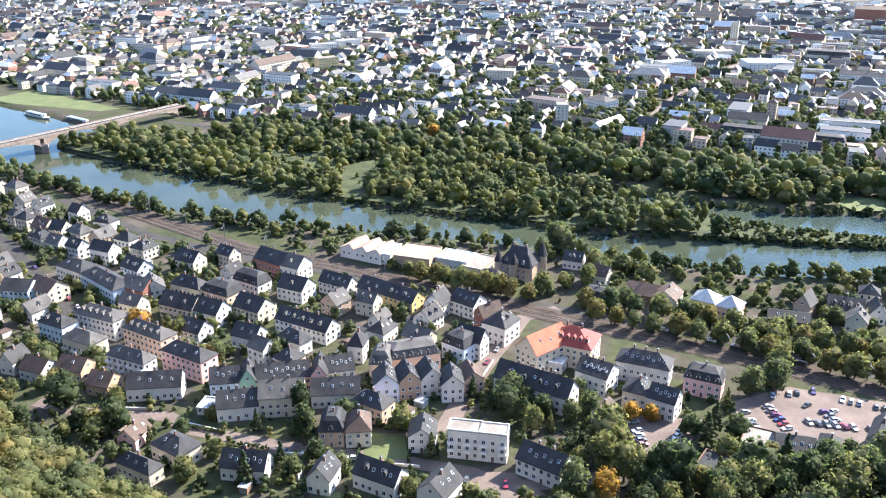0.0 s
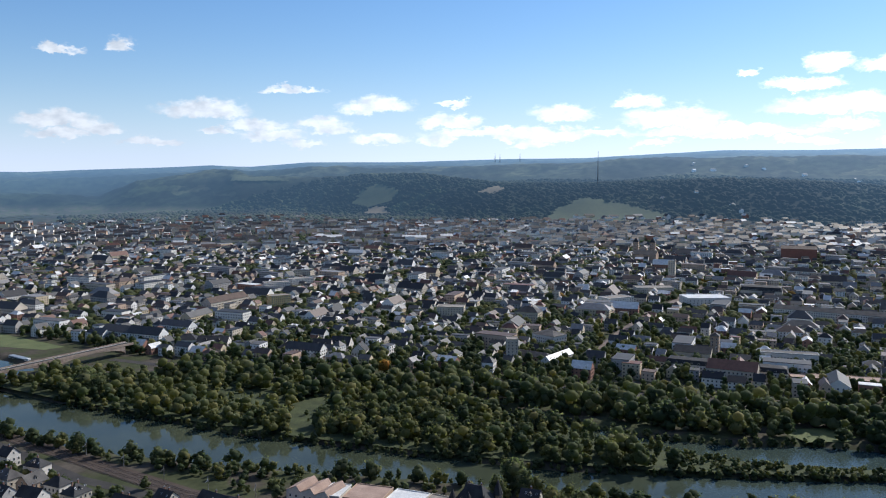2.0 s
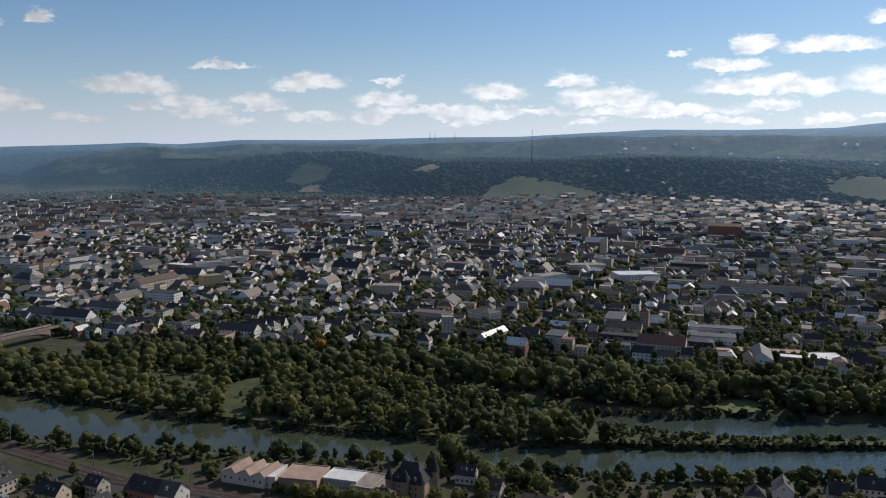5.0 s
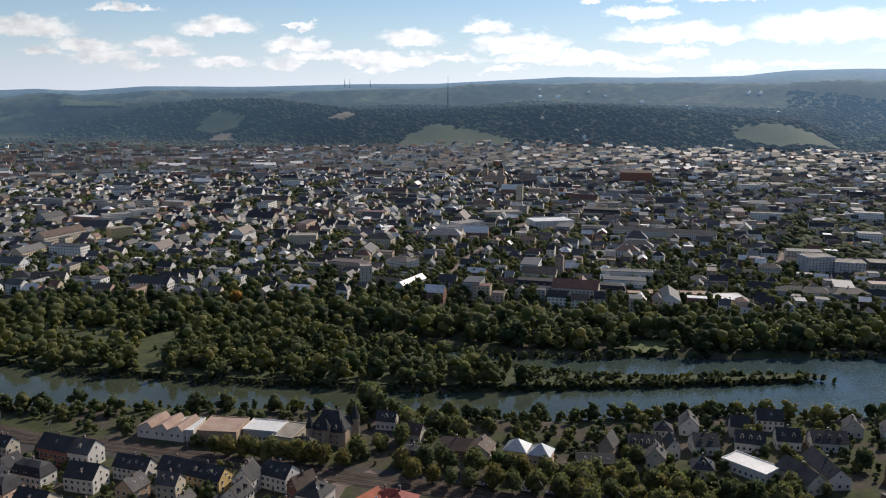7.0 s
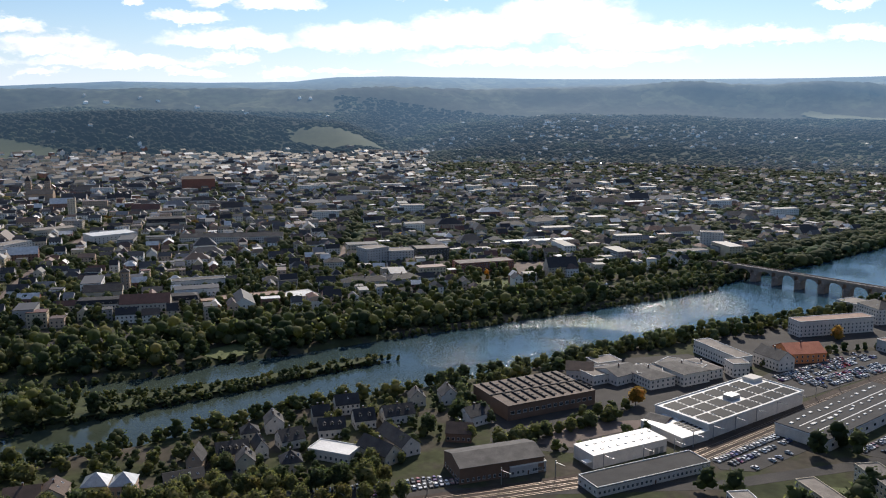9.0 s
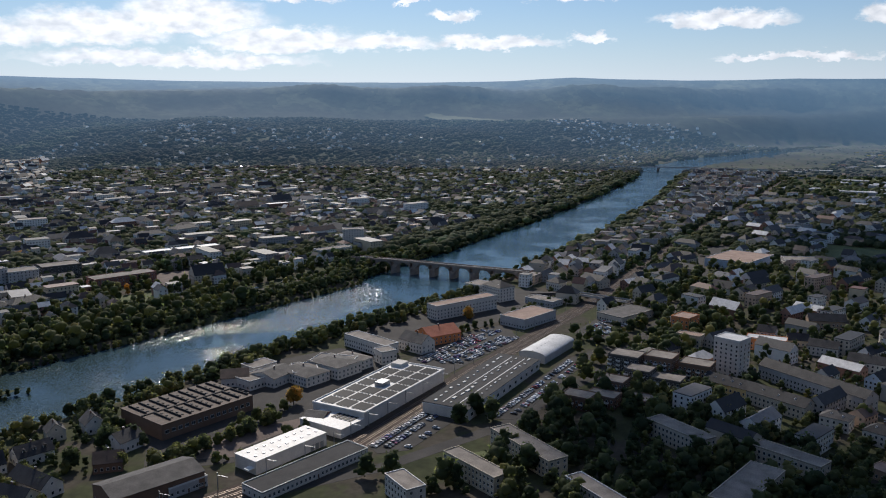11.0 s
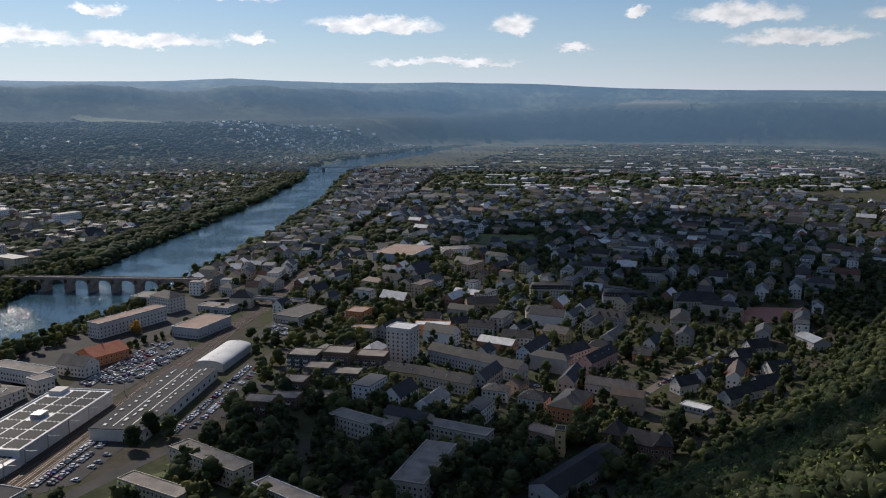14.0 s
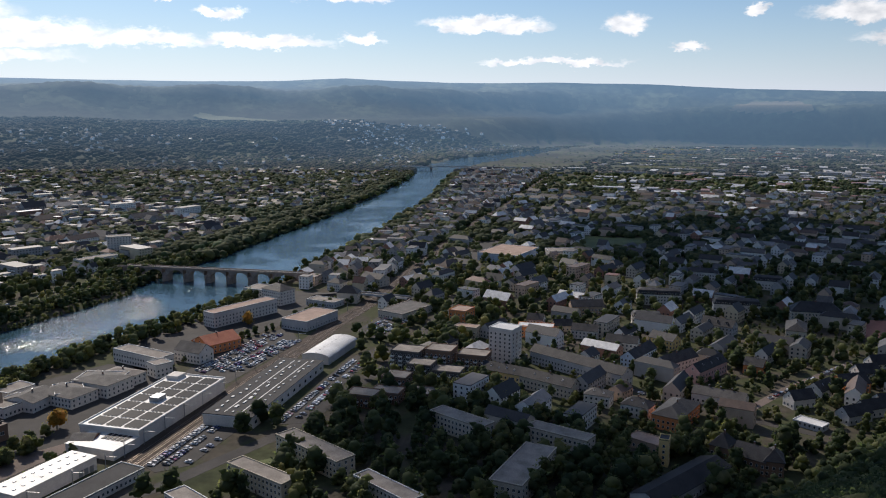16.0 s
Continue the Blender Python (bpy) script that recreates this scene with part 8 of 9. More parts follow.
def shade_cloud(name, x, y, z, rx, ry, seed, heaps=46, size=(70, 130)):
    """Unseen cloud heap placed high over the southern rim to shade suburb and slope."""
    gg = np.random.default_rng(seed)
    V, F = [], []
    for i in range(heaps):
        a, q = gg.uniform(0, 6.28), math.sqrt(gg.uniform(0, 1))
        s_ = gg.uniform(*size)
        V.append(ICO_V * s_ * gg.uniform(0.8, 1.15, (12, 1)) * np.array([1.2, 1.2, 0.5]) + np.array([x + rx * q * math.cos(a), y + ry * q * math.sin(a), z + gg.uniform(-30, 60)]))
        F.append(ICO_F + 12 * i)
    me = array_mesh("cloud", np.concatenate(V), np.concatenate(F), plain("cloud_white", (0.85, 0.86, 0.88), 1.0), True)
    tagged(new(name, me), "unseen white cloud placed high up to shade the ground below", "cloud", kind="stuff")


def over(x, y, z):
    k = z / math.tan(radians(SUN_EL))
    return x + k * math.sin(radians(SUN_AZ)), y + k * math.cos(radians(SUN_AZ)), z


# added out of view: shade for the slope, the slab blocks and the suburb
shade_cloud("cloud", *over(215, -95, 3000), 45, 30, 1, 7)
shade_cloud("cloud", *over(398, 12, 3000), 38, 30, 3, 5, (50, 72))
shade_cloud("cloud", *over(1010, -275, 3000), 260, 160, 2, 60)
tree(405, 266, 12, "broad", "gold", "beside the works"), tree(637, 243, 11, "broad", "gold", "by the car park"), tree(-50, 255, 19, "tall", "dark", "beside the street")
tree(-146, 281, 17, "conifer", "dark", "at the foot of the slope"), tree(24, 273, 15, "broad", "dark", "behind the flats"), tree(30, 268, 13, "tall", "dark", "behind the flats")
tree(55, 240, 15, "broad", "olive", "by the car park"), tree(62, 246, 13, "broad", "olive", "by the car park"), tree(66, 448, 18, "broad", "green", "on the river bank"), tree(72, 440, 14, "broad", "green", "on the river bank")
tree(133, 291, 15, "broad", "green", "by the depot"), tree(-197, 521, 14, "broad", "dark", "on the river bank"), tree(-42, 288, 10, "broad", "olive", "in front of the terrace"), tree(-8, 720, 13, "broad", "gold", "in the park")
tree(75, 395, 13, "broad", "olive", "beside the villa"), tree(83, 405, 12, "broad", "green", "beside the villa"), tree(100, 262, 14, "conifer", "dark", "by the car park"), tree(-118, 337, 11, "broad", "olive", "between the blocks"), tree(-140, 345, 12, "broad", "gold", "between the blocks")

# the near town west of the river
town_near = Town()
NEAR_LEFT = [(-420, 640), (-240, 530), (-120, 440), (-40, 405), (50, 352), (12, 270), (-60, 262), (-130, 285), (-300, 400), (-600, 640)]
district(NEAR_LEFT, -30, (17, 19), town_near, ((9, 15), (8, 10.5)), (5.5, 8), 0.06, 0.8, maker=small_house)
district([(60, 440), (200, 400), (340, 370), (330, 300), (270, 300), (190, 330), (60, 390)], -28, (20, 18), town_near, ((9, 14), (8, 10.5)), (5, 6.5), 0.0, 0.5, maker=small_house)
district(NEAR_LEFT, -30, (11, 12), town_near, ((3, 6), (3, 5)), (2.3, 2.8), 0.0, 0.22, gap=0.8, maker=garden_shed)
district([(-160, 290), (60, 260), (150, 255), (120, 215), (-60, 215), (-160, 260)], -20, (12, 12), town_near, ((3, 6), (3, 5)), (2.3, 2.8), 0.0, 0.25, gap=0.8, maker=garden_shed)
NEAR_RIGHT = [(600, 150), (900, 133), (1500, 76), (1750, 52), (1800, -600), (1500, -850), (1100, -620), (700, -330), (500, -200), (430, -60), (430, 60)]
district(NEAR_RIGHT, -28, (27, 24), town_near, ((12, 30), (9, 12)), (6.5, 11), 0.15, 0.5)
for k in range(15):
    a = (2050 + 135 * k + 40 * math.sin(k * 2.1), -40 - 60 * (k % 3) + 45 * math.sin(k * 1.3) - 0.12 * 135 * k)
    strip("field", [a, (a[0] - 50, a[1] - 170 - 90 * (k % 4))], 46 + 20 * (k % 3), (GRASS, ROUGH_GRASS, GRASS, PAVING)[k % 4], "narrow field strip on the valley floor", "field", 0.3)
REACH = [(2480, 330), (2700, 310), (3400, 130), (4000, 10), (5000, -400), (5000, -820), (3900, -380), (3250, -200), (2650, -60), (2450, 60)]    # kept clear of trees and halls so the camera sees the river bend
PLAIN = [(1780, 20), (2600, 60), (3100, -20), (3900, -260), (4150, -700), (4000, -1500), (3300, -1700), (1900, -1150), (1700, -600)]
halls = Town()
district([(1500, -60), (2150, -120), (2450, -500), (2500, -1200), (1900, -1100), (1600, -500)], -14, (66, 52), halls, ((26, 74), (16, 34)), (3.5, 6), 1.0, 0.6, panes=False)
district(PLAIN, -14, (92, 58), halls, ((30, 90), (12, 26)), (2.2, 3.6), 1.0, 0.3, panes=False, skip=[REACH])
halls.finish("low flat-roofed halls and glasshouses on the plain", walls=WALL["grey"], roofs=HALL_ROOF)
district([(700, 270), (1500, 225), (2400, 240), (2300, 10), (1500, 96), (900, 156), (700, 175)], -5, (20, 18), town_near, ((10, 22), (9, 13)), (6, 10), 0.3, 0.75)
town_near.finish("houses and flats with slate and tile roofs in the western suburbs")
# the old town and the districts beyond it
town = Town()
PARK = [(-300, 800), (-190, 752), (-80, 715), (60, 685), (190, 640), (306, 590), (306, 500), (60, 560), (-300, 690)]
CITY = [(-1000, 1350), (-620, 1050), (-300, 850), (-190, 775), (-60, 745), (80, 715), (230, 670), (320, 620), (500, 545), (700, 510), (930, 465), (1200, 440), (1500, 900), (1100, 1700), (300, 1900), (-1100, 1900)]
strip("street", [(190, 770), (249, 888), (322, 1017), (391, 1116), (480, 1250)], 12, PAVING, "pale straight street leading into the old town", "road", 0.1)
strip("street", [(540, 745), (586, 800), (642, 866), (726, 965), (800, 1050)], 11, PAVING, "pale street between town blocks", "road", 0.1)
district(CITY, -28, (46, 42), town, ((26, 44), (13, 19)), (9, 14), 0.45, 0.2)
district(CITY, -28, (17, 16), town, ((8, 19), (8, 11.5)), (6, 10.5), 0.16, 0.46)
district(VIEW(1850, 2750, -31, 42), 12, (34, 30), town, ((12, 34), (9, 15)), (7, 13), 0.25, 0.75, panes=False)
district(VIEW(1450, 2350, 36, 81), -20, (29, 27), town, ((9, 22), (8, 12)), (5, 10), 0.2, 0.55, panes=False, patchy=-0.9)
hill_town = Town()
VINE = [(490, 2681), (560, 2801), (651, 2856), (745, 2796), (877, 2623), (847, 2533), (620, 2598)]
district(VIEW(2350, 3300, 41, 81), -20, (40, 38), hill_town, ((9, 18), (8, 12)), (5, 7.5), 0.12, 0.5, panes=False, patchy=0.15)
district(VIEW(3250, 3950, 74, 88), -20, (38, 36), hill_town, ((9, 18), (8, 12)), (5, 8), 0.15, 0.55, panes=False, patchy=0.1, skip=[REACH])
district(VIEW(3450, 3950, 18, 36), 12, (70, 60), hill_town, ((9, 22), (8, 12)), (5, 8), 0.2, 0.4, panes=False, patchy=0.7)
district(VIEW(3300, 3900, 44, 66), -20, (70, 60), hill_town, ((9, 24), (8, 12)), (5, 8), 0.2, 0.35, panes=False, patchy=0.7)
district(VIEW(2600, 2950, 8, 38), 12, (40, 36), hill_town, ((9, 18), (8, 12)), (6, 9), 0.1, 0.35, panes=False, patchy=0.6, skip=[VINE])
# these houses carry the painted haze glow of the slopes
hill_town.finish("pale houses with painted haze glow on the far wooded slopes", "backdrop", "backdrop", "structure", FAR_WALL, FAR_ROOF)
district(VIEW(2750, 3150, -26, -4), 12, (44, 42), town, ((12, 30), (10, 16)), (6, 11), 0.2, 0.6, panes=False)
town.finish("dense town of grey and white houses across the river")

# ---- planting ----
HILL_FIELDS = []


def hill_field(ring, mat, label, cell=12.0):
    """A field draped over the far slopes, its material carrying painted haze."""
    HILL_FIELDS.append(ring)
    x0, y0 = min(p[0] for p in ring), min(p[1] for p in ring)
    nx, ny = int((max(p[0] for p in ring) - x0) / cell) + 2, int((max(p[1] for p in ring) - y0) / cell) + 2
    gx, gy = np.meshgrid(x0 + cell * np.arange(nx), y0 + cell * np.arange(ny), indexing="ij")
    gz = height(gx.ravel(), gy.ravel()) + 6.0
    i, j = np.meshgrid(np.arange(nx - 1), np.arange(ny - 1), indexing="ij")
    keep = inside(ring, gx[:-1, :-1] + cell / 2, gy[:-1, :-1] + cell / 2).ravel()
    a = (i * ny + j).ravel()[keep]
    me = array_mesh("backdrop", np.stack([gx.ravel(), gy.ravel(), gz], 1), np.stack([a, a + ny, a + ny + 1, a + 1], 1), mat, True)
    tagged(new("backdrop", me), label, "backdrop", kind="structure")


hill_field([(-155, 3288), (-127, 3363), (-55, 3386), (34, 3275), (-6, 3217), (-92, 3221)], VINEYARD, "light green vineyard on the far slope")
hill_field([(-103, 3147), (-88, 3209), (-27, 3186), (-10, 3095)], STUBBLE, "tan field at the foot of the far slope")
hill_field(VINE, VINEYARD, "wide green vineyard under the far wood")
hill_field([(-716, 3791), (-736, 3900), (-533, 3791), (-445, 3678)], VINEYARD, "pale green field on the far plateau")
hill_field([(319, 3085), (395, 3137), (417, 3076), (376, 3033)], STUBBLE, "reddish field on the far slope")
hill_field([(1568, 2434), (1609, 2520), (1723, 2447), (1794, 2350), (1812, 2206), (1606, 2244)], VINEYARD, "green vineyard on the end of the far ridge")
hill_field([(3750, 1666), (3803, 1644), (3766, 1379), (3667, 1206), (3634, 1471)], VINEYARD, "light meadow in the far woods")
hill_field([(4472, -893), (4614, -1033), (4554, -1271), (4383, -1280), (4425, -1049)], STUBBLE, "tan quarry terrace on the far hillside")
KEY_YARDS = [(366, 275, 9, "broad", "olive"), (374, 271, 9, "broad", "olive"), (382, 266, 9, "broad", "green"), (394, 266, 8, "broad", "olive"), (577, 303, 14, "broad", "dark"), (587, 296, 13, "broad", "dark"), (559, 301, 12, "broad", "dark"), (546, 309, 10, "broad", "green"), (516, 318, 10, "broad", "dark"), (494, 334, 11, "broad", "dark"), (479, 348, 11, "broad", "dark"), (451, 345, 10, "broad", "green"), (430, 160, 15, "broad", "dark"), (428, 149, 14, "broad", "green"), (412, 163, 14, "broad", "dark"), (464, 123, 15, "broad", "green"), (481, 116, 15, "broad", "dark"), (515, 113, 14, "broad", "olive"), (538, 122, 13, "broad", "green"), (447, 113, 15, "broad", "olive"), (416, 123, 15, "broad", "dark"), (395, 110, 15, "broad", "dark"), (385, 126, 14, "broad", "green"), (339, 168, 14, "broad", "dark"), (334, 179, 13, "broad", "dark")]
KEY_BANK = [(303, 282, 10, "broad", "olive"), (314, 276, 10, "broad", "olive"), (328, 271, 10, "broad", "green"), (344, 266, 9, "broad", "olive"), (357, 263, 10, "broad", "green"), (373, 262, 10, "broad", "olive"), (286, 318, 12, "broad", "dark"), (312, 320, 13, "broad", "dark"), (177, 320, 11, "broad", "green"), (193, 317, 11, "broad", "dark"), (147, 330, 11, "broad", "olive"), (154, 316, 11, "broad", "green"), (135, 328, 10, "broad", "olive"), (120, 353, 10, "broad", "olive"), (90, 370, 11, "broad", "green"), (51, 387, 12, "broad", "olive"), (56, 435, 13, "broad", "green"), (69, 445, 12, "broad", "green"), (106, 398, 12, "broad", "olive"), (96, 412, 12, "broad", "green"), (83, 419, 12, "broad", "olive"), (261, 307, 10, "broad", "dark"), (234, 300, 9, "broad", "green"), (208, 301, 10, "broad", "dark"), (26, 389, 10, "broad", "olive"), (296, 295, 9, "broad", "olive")]
KEY_GARDEN = [(59, 253, 17, "broad", "olive"), (61, 233, 16, "broad", "olive"), (43, 225, 15, "broad", "green"), (122, 287, 14, "broad", "green"), (140, 304, 15, "broad", "olive"), (94, 252, 15, "conifer", "dark"), (78, 230, 18, "broad", "dark"), (73, 233, 16, "broad", "dark"), (104, 233, 16, "broad", "dark"), (117, 239, 15, "conifer", "dark"), (120, 227, 16, "broad", "dark"), (132, 224, 16, "broad", "olive"), (142, 233, 14, "broad", "green"), (71, 269, 9, "broad", "gold"), (78, 269, 8, "broad", "gold"), (27, 283, 13, "broad", "green"), (19, 279, 9, "conifer", "dark"), (56, 273, 11, "broad", "green"), (-54, 274, 17, "tall", "dark"), (53, 224, 12, "broad", "gold"), (133, 324, 12, "broad", "green"), (169, 335, 10, "broad", "olive"), (-39, 288, 9, "broad", "olive"), (12, 286, 11, "conifer", "dark"), (-147, 281, 16, "broad", "dark"), (-120, 263, 15, "broad", "dark"), (-167, 312, 12, "broad", "green"), (-66, 232, 14, "conifer", "dark"), (-87, 234, 10, "broad", "olive"), (-51, 237, 8, "bush", "green"), (91, 260, 9, "broad", "dark"), (38, 273, 10, "broad", "dark"), (48, 269, 10, "broad", "green"), (-96, 316, 11, "broad", "green"), (-72, 318, 10, "broad", "green")]
ISLAND = [(366, 440), (243, 456), (142, 473), (42, 503), (-55, 543), (-161, 596), (-267, 656), (-330, 697), (-300, 740), (-190, 720), (-80, 690), (50, 640), (52, 612), (89, 580), (118, 552), (128, 535), (165, 510), (215, 481), (290, 461), (350, 451)]
MEADOW = [(-75, 560), (-55, 548), (-45, 600), (-45, 640), (-68, 640)]
MEADOW_B = [(-140, 625), (-100, 620), (-95, 660), (-150, 660)]
lot("meadow", MEADOW, ROUGH_GRASS, "sunlit grass clearing on the wooded island", "meadow", 0.05)
lot("meadow", MEADOW_B, ROUGH_GRASS, "rough grass clearing on the wooded island", "meadow", 0.05)
s = Soup()
s.face([(x, y, 0.03) for x, y in ISLAND[::-1]])
tagged(new("undergrowth", s.make("undergrowth", ROUGH_GRASS)), "rough grass and scrub on the wooded island", "undergrowth", kind="structure")
SPIT = [(170, 440), (400, 430), (400, 500), (240, 500), (170, 520)]
scatter(SPIT, 4.5, (2.5, 5.5), ["bush"], ["olive", "green", "dark"], gap=1.0, keep=0.6, only=ISLAND)
scatter(ISLAND, 8.8, (5.5, 16), ["broad", "bush", "bush", "bush", "tall"], ["olive", "green", "olive", "olive", "green", "dark"], gap=2.0, keep=0.9, skip=[SPIT])
scatter(MEADOW, 9, (2, 5), ["bush"], ["olive", "green"], keep=0.35, avoid=False)
scatter(MEADOW_B, 8, (2, 6), ["bush"], ["olive", "green"], keep=0.5, avoid=False)
tree(-245, 668, 21, "broad", "green", "on the island bank"), tree(-232, 662, 17, "broad", "green", "on the island bank")
PARK_BELT = [(-190, 740), (-80, 705), (60, 670), (190, 625), (300, 572), (420, 530), (560, 480), (640, 455), (620, 440), (480, 470), (386, 492), (315, 508), (228, 525), (121, 588), (50, 635), (-80, 690), (-200, 715)]
row_of_trees(ISLAND_BANK[:14], 4.0, (3, 7), ["bush", "bush", "broad"], ["olive", "green", "dark"], "", False, 2.0)
row_of_trees(BACKWATER, 4.5, (3, 7), ["bush", "bush", "broad"], ["olive", "green", "dark"], "", False, 2.0)
row_of_trees(FAR_BANK[8:], 4.5, (3, 7), ["bush"], ["green", "dark", "olive"], "", False, 2.0)
row_of_trees(NEAR_BANK[2:20], 4.5, (2.5, 5), ["bush"], ["green", "olive"], "", False, 2.0)
scatter(PARK_BELT, 10, (10, 20), ["broad", "broad", "bush"], ["dark", "green", "green", "olive"], gap=2)
row_of_trees([(-190, 765), (60, 705), (306, 606), (399, 562), (492, 526), (594, 495), (663, 484)], 9, (10, 15), ["broad"], ["dark", "green", "olive", "green"], "", False)
row_of_trees([(640, 445), (730, 415), (930, 405), (1125, 395), (1351, 380), (1650, 372), (2078, 376), (2330, 390)], 6, (7, 13), ["broad", "bush", "bush"], ["dark", "green"], "", False, 3)
row_of_trees([(775, 455), (930, 452), (1125, 440), (1351, 425), (1650, 415), (2078, 415)], 7.5, (9, 14), ["broad"], ["dark", "green"], "", False, 3)
row_of_trees([(425, 345), (499, 327), (565, 315), (640, 287), (720, 268)], 6, (7, 13), ["broad", "broad", "bush"], ["dark", "green", "olive"], "", False, 7)
BANK_STRIP = [(386, 490), (473, 466), (573, 441), (735, 405), (800, 422), (930, 402), (930, 432), (787, 448), (663, 462), (594, 473), (492, 505), (399, 541), (320, 580), (315, 505)]
scatter(BANK_STRIP, 7, (5, 12), ["broad", "bush", "bush"], ["dark", "green", "green", "olive"], keep=0.75, gap=1.0)
row_of_trees([(306, 612), (399, 570), (492, 536), (594, 505), (663, 494), (770, 476)], 8, (10, 15), ["broad"], ["dark", "green", "olive", "green"], "", False, 4)
scatter([(420, 560), (660, 490), (900, 470), (1000, 520), (760, 640), (560, 660)], 13, (8, 14), ["broad"], ["dark", "green", "olive"], keep=0.6, gap=0.5)
scatter([(720, 262), (1500, 222), (2400, 238), (2300, 20), (1500, 100), (900, 160), (720, 185)], 15, (6, 12), ["broad", "bush"], ["dark", "green", "green"], keep=0.7, gap=0.5)
scatter([(580, 125), (720, 140), (900, 128), (980, 90), (940, 20), (760, 60), (640, 70)], 11, (8, 15), ["broad", "broad", "bush"], ["dark", "green", "dark", "olive"], keep=0.7, gap=0.5)
# gardens and avenues near by
row_of_trees([(300, 280), (378, 262)], 4.5, (6, 10), ["broad", "bush"], ["olive", "green", "olive"], "", False, 3)
row_of_trees([(318, 300), (335, 347), (405, 344), (470, 328)], 6, (6, 12), ["broad", "bush"], ["dark", "green", "olive"], "", False, 4)
row_of_trees([(300, 285), (330, 244), (395, 238)], 7, (4, 8), ["bush", "broad"], ["olive", "green"], "", False, 3)
row_of_trees([(505, 262), (640, 212), (765, 188)], 9, (5, 9), ["broad", "bush"], ["olive", "green", "dark"], "", False, 4)
for x, y, size, form, tone in KEY_GARDEN:
    tree(x, y, size, form, tone, "among the houses below the slope")
for x, y, size, form, tone in KEY_YARDS:
    tree(x, y, size, form, tone, "between the halls and blocks", False)
for x, y, size, form, tone in KEY_BANK:
    tree(x, y, size, form, tone, "beside the riverside buildings")
row_of_trees([(-20, 408), (45, 376)], 7, (10, 13), ["broad"], ["olive", "rust", "rust"], "in the avenue beside the factory")
row_of_trees([(66, 357), (120, 333), (183, 294), (230, 264)], 9, (9, 13), ["broad"], ["green", "olive", "rust"], "lining the avenue")
row_of_trees([(66, 374), (120, 350), (190, 310), (235, 283)], 10, (9, 13), ["broad"], ["rust", "olive", "dark"], "lining the avenue")
row_of_trees([(-110, 492), (-29, 470), (50, 449)], 6, (4, 12), ["broad", "tall", "bush", "bush"], ["green", "dark", "olive"], "on the river bank", False, 5)
row_of_trees([(60, 448), (130, 418), (216, 402), (284, 388), (345, 370), (430, 348), (499, 334), (565, 322), (640, 296)], 4, (4, 12), ["broad", "bush", "bush"], ["green", "olive", "dark"], "on the river bank", False, 5)
row_of_trees([(-375, 640), (-288, 586), (-240, 548), (-195, 520), (-110, 490)], 5, (5, 12), ["broad", "bush", "broad"], ["green", "dark", "olive"], "on the river bank", False, 5)
row_of_trees([(-500, 740), (-375, 645), (-300, 592), (-255, 560)], 5, (8, 14), ["broad"], ["dark", "green"], "on the river bank", False, 9)
row_of_trees([(660, 290), (826, 265), (1058, 240), (1300, 230), (1597, 228), (2440, 255)], 6, (5, 11), ["bush", "broad", "bush"], ["dark", "green", "olive"], "on the river bank", False, 4)
GARDENS = [(-300, 400), (-130, 330), (-60, 300), (60, 300), (190, 250), (180, 210), (60, 190), (-60, 225), (-160, 262)]
scatter(GARDENS, 11, (6, 11), ["broad", "broad", "bush", "conifer"], ["green", "olive", "dark", "rust", "olive"], True, "in a garden between houses", keep=0.6, gap=1.5)
scatter(GARDENS, 5, (2, 5), ["bush", "broad"], ["green", "olive", "dark"], keep=0.62, gap=0.6)
scatter([(58, 234), (110, 238), (165, 244), (170, 205), (90, 190), (56, 200)], 8, (9, 15), ["broad", "conifer", "broad"], ["dark", "dark", "green", "olive"], True, "in the grounds below the slope", gap=0.5)
scatter([(-70, 215), (60, 232), (60, 195), (-60, 190)], 7, (3.5, 9), ["broad", "bush"], ["green", "olive"], keep=0.7, gap=0.8)
scatter([(-160, 275), (-60, 240), (60, 225), (175, 250), (180, 215), (60, 195), (-60, 212), (-150, 255)], 5.5, (2, 5), ["bush"], ["green", "olive", "dark"], keep=0.55, gap=0.6)
scatter([(-420, 620), (-120, 450), (40, 360), (10, 300), (-130, 320), (-330, 430)], 6.5, (3, 8), ["broad", "bush", "bush"], ["green", "olive", "dark"], keep=0.7, gap=0.7)
scatter([(60, 440), (170, 400), (340, 370), (330, 300), (180, 310), (60, 380)], 7, (3, 8), ["bush", "broad"], ["green", "dark", "olive"], keep=0.65, gap=0.7)
scatter([(60, 440), (170, 400), (280, 380), (270, 262), (180, 310), (60, 380)], 12, (5, 10), ["broad", "bush"], ["green", "olive", "olive"], True, "beside the houses on the bank", keep=0.45, gap=1.5)
SUBURB = [(440, -10), (545, 60), (690, 40), (730, -120), (700, -240), (620, -300), (500, -240), (440, -130)]
scatter([(330, 160), (460, 120), (700, 60), (640, -120), (480, -170), (380, -100), (330, 20)], 10, (9, 17), ["broad", "broad", "tall", "broad"], ["dark", "dark", "green", "olive"], keep=0.7, gap=0.8, skip=[SUBURB])
scatter([(330, 160), (460, 120), (700, 60), (640, -120), (480, -170), (380, -100), (330, 20)], 8, (3, 7), ["bush", "broad"], ["dark", "green"], keep=0.5, gap=0.8, skip=[SUBURB])
scatter(SUBURB, 7.5, (2.5, 8), ["bush", "broad", "broad"], ["green", "olive", "dark", "dark"], keep=0.62, gap=1.2)
scatter(SUBURB, 21, (9, 15), ["broad", "tall"], ["dark", "green"], keep=0.75, gap=1.5)
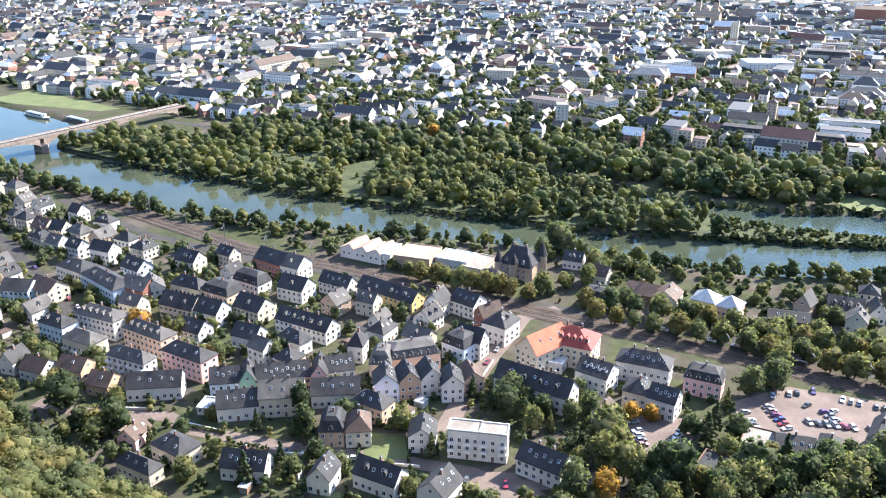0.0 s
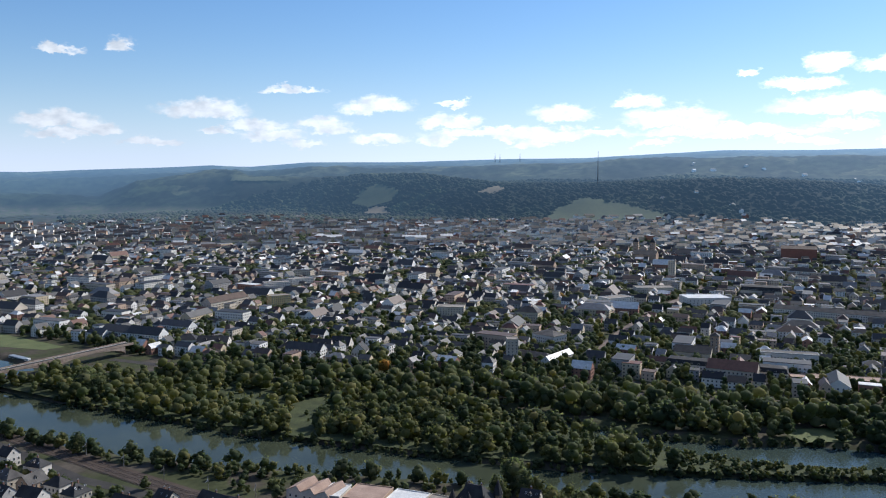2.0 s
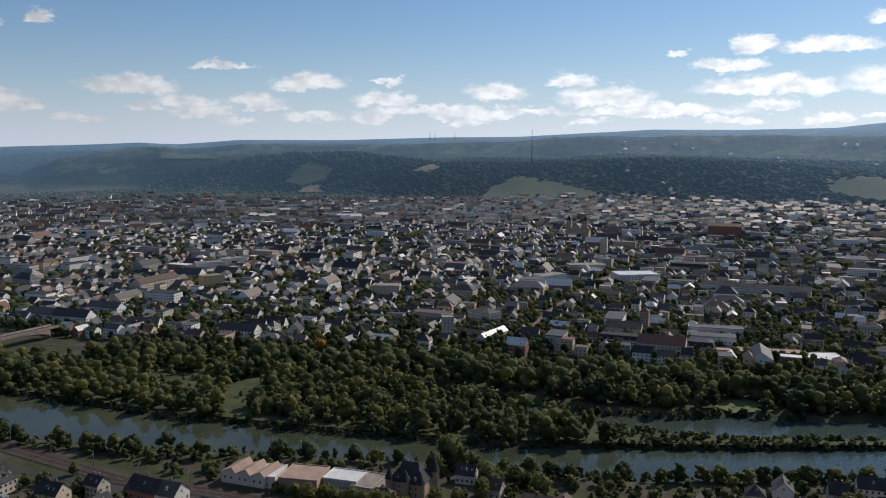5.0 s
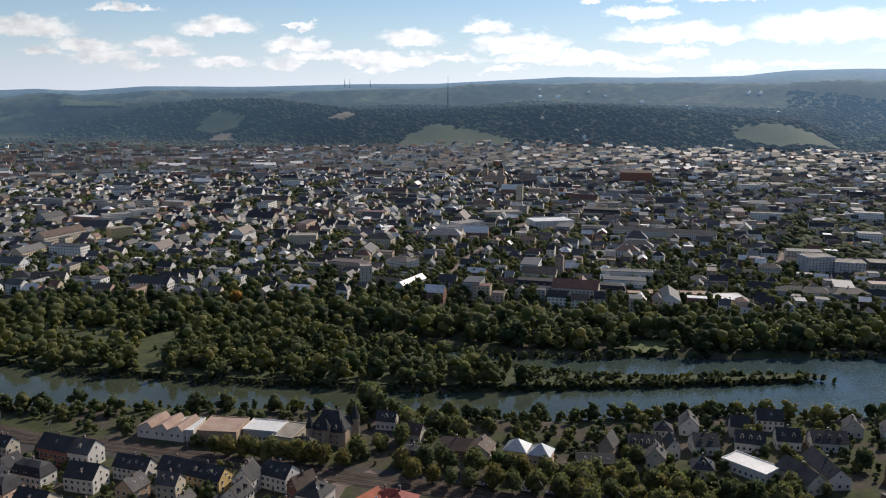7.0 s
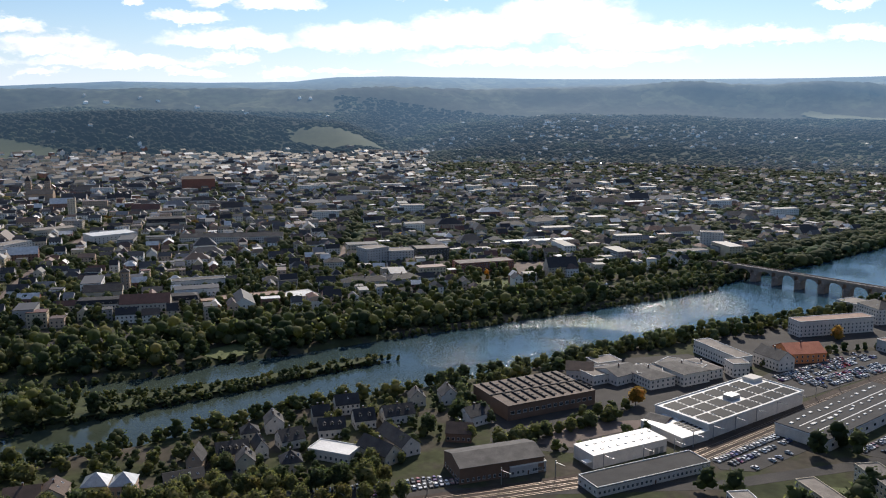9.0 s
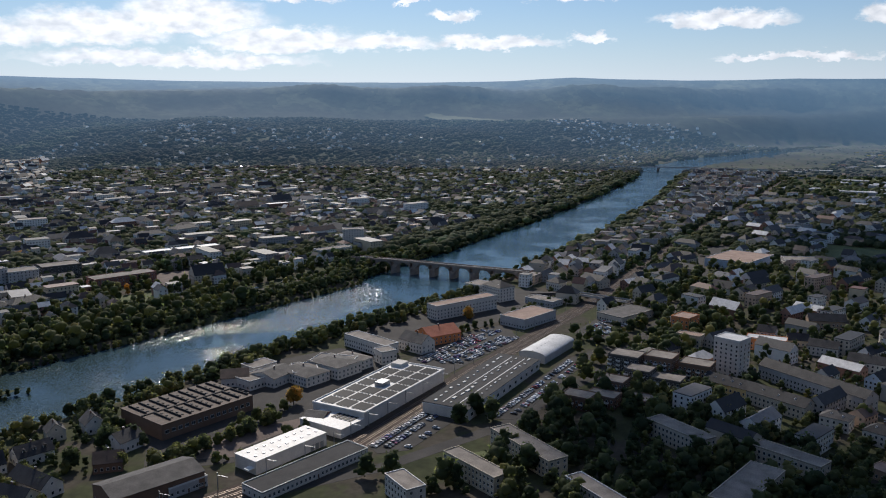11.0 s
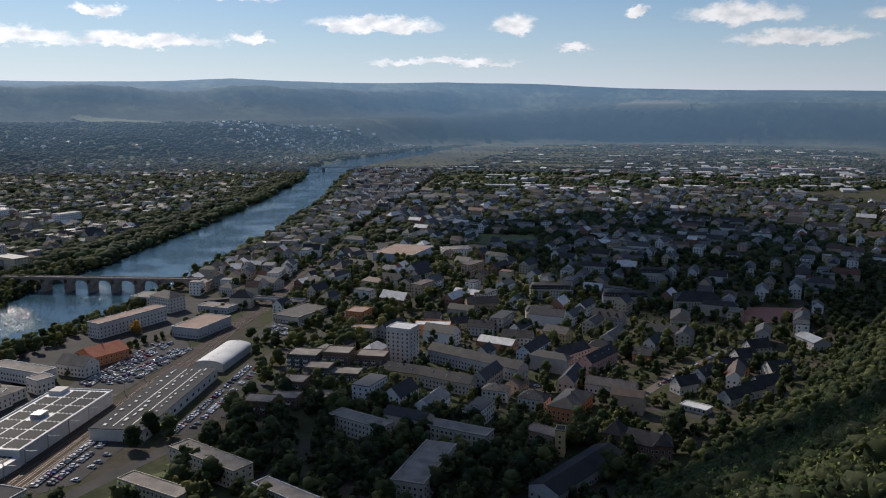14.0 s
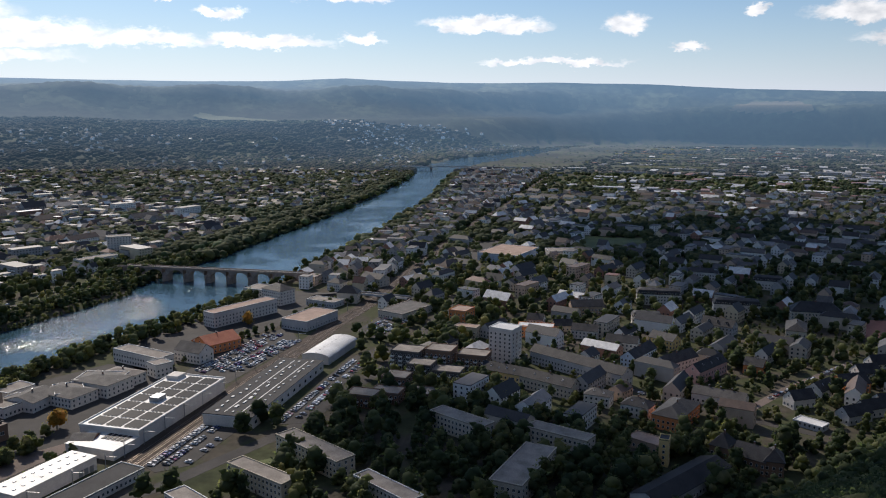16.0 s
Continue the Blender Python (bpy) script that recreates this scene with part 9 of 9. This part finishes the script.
NEARER, FARTHER = VIEW(250, 1000, 55, 130), VIEW(1000, 2800, 55, 130)
scatter(NEAR_RIGHT, 10.5, (7, 14), ["broad", "broad", "bush"], ["dark", "dark", "green", "olive"], keep=0.6, gap=0.6, only=NEARER, skip=[SUBURB])
scatter(NEAR_RIGHT, 14, (8, 13), ["broad"], ["dark", "dark", "green"], keep=0.75, gap=0.3, only=FARTHER)
scatter([(330, 20), (430, -60), (500, -200), (700, -330), (1100, -620), (1300, -900), (755, -425), (540, -265), (450, -190), (385, -128), (310, -55)], 9, (6, 11), ["broad", "bush"], ["green", "dark", "dark"], keep=0.7, gap=1.2, skip=[SUBURB])
row_of_trees([(712, 177), (916, 161), (1190, 142), (1481, 103), (2300, 14)], 9, (4, 9), ["bush", "broad"], ["green", "olive", "dark"], "", False, 4)
row_of_trees([(712, 149), (916, 132), (1190, 112), (1481, 72), (2300, -14)], 9, (4, 9), ["bush", "broad"], ["green", "olive", "dark"], "", False, 4)
scatter([(-250, 548), (-110, 488), (-29, 466), (60, 440), (60, 372), (-50, 430), (-165, 500)], 7, (3, 8), ["bush", "broad"], ["green", "olive", "dark"], keep=0.65, gap=1.0)
scatter([(-300, 840), (-60, 760), (230, 690), (500, 560), (640, 640), (300, 820), (-200, 960)], 9, (9, 14), ["broad"], ["green", "dark", "olive"], keep=0.6, gap=0.3)
row_of_trees([(430, 350), (520, 332), (600, 314), (660, 293), (735, 274)], 6, (8, 13), ["broad", "broad", "bush"], ["dark", "green", "olive"], "", False, 4)
scatter(REACH, 30, (3, 6), ["bush"], ["far", "green"], keep=0.35, gap=1)
# the slope under the camera
scatter(VIEW(160, 620, -34, -9), 8, (8, 13), ["broad"], ["green", "olive", "green", "olive", "rust"], avoid=False, only=HILL_AREA)
# mostly dark leaves here, shade on this wood put into their colour
scatter(VIEW(110, 1150, 93, 125), 9, (9, 15), ["broad"], ["dark", "dark", "dark", "green"], avoid=False, only=HILL_AREA)
# trees over the town and the hills
scatter(CITY, 11, (8, 14), ["broad"], ["green", "dark", "green", "olive"], keep=0.7, gap=0.2, only=VIEW(500, 1000, -45, 75))
scatter(CITY, 17, (8, 13), ["broad"], ["green", "dark", "olive"], keep=0.75, gap=0.2, only=VIEW(1000, 2600, -45, 75))
scatter(CITY, 60, (8, 11), ["broad"], ["gold"], keep=0.2, gap=0.5)
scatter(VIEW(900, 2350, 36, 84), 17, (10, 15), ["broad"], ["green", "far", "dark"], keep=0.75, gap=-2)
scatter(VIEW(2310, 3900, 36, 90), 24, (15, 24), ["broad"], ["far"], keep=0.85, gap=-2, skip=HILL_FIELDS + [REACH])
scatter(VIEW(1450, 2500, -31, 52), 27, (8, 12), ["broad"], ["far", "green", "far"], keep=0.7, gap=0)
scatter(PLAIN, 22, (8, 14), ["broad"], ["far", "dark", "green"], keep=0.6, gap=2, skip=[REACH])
for k in range(12):
    a = (2000 + 150 * k, -60 - 0.17 * 150 * k)
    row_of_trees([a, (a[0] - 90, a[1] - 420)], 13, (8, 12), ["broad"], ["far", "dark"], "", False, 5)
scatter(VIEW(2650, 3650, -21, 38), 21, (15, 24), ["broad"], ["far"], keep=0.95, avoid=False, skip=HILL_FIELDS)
finish_woods()
for x, y, dx, dy in ((-30, 244, 0, 18), (-12, 244, 2, 18), (-78, 256, 16, -4), (-52, 236, 0, 14), (2, 262, 14, -6), (44, 262, 16, -9), (66, 300, 14, -8), (92, 312, 20, -10), (-100, 268, 20, -6), (-60, 318, 16, 4), (-44, 326, 10, -8), (-30, 270, 26, 0), (150, 236, 10, 14), (170, 262, 0, 16), (120, 300, 18, -8), (200, 372, 16, -7), (150, 372, 20, -8)):
    hedge((x, y), (x + dx, y + dy))
for a, b in (((-58, 249.5), (-36, 246.5)), ((-30, 244.5), (-8, 241)), ((-128, 279.5), (-112, 278.5)), ((-100, 270), (-84, 264)), ((14, 296), (22, 316)), ((4, 300), (13, 318))):
    garden_wall(a, b)
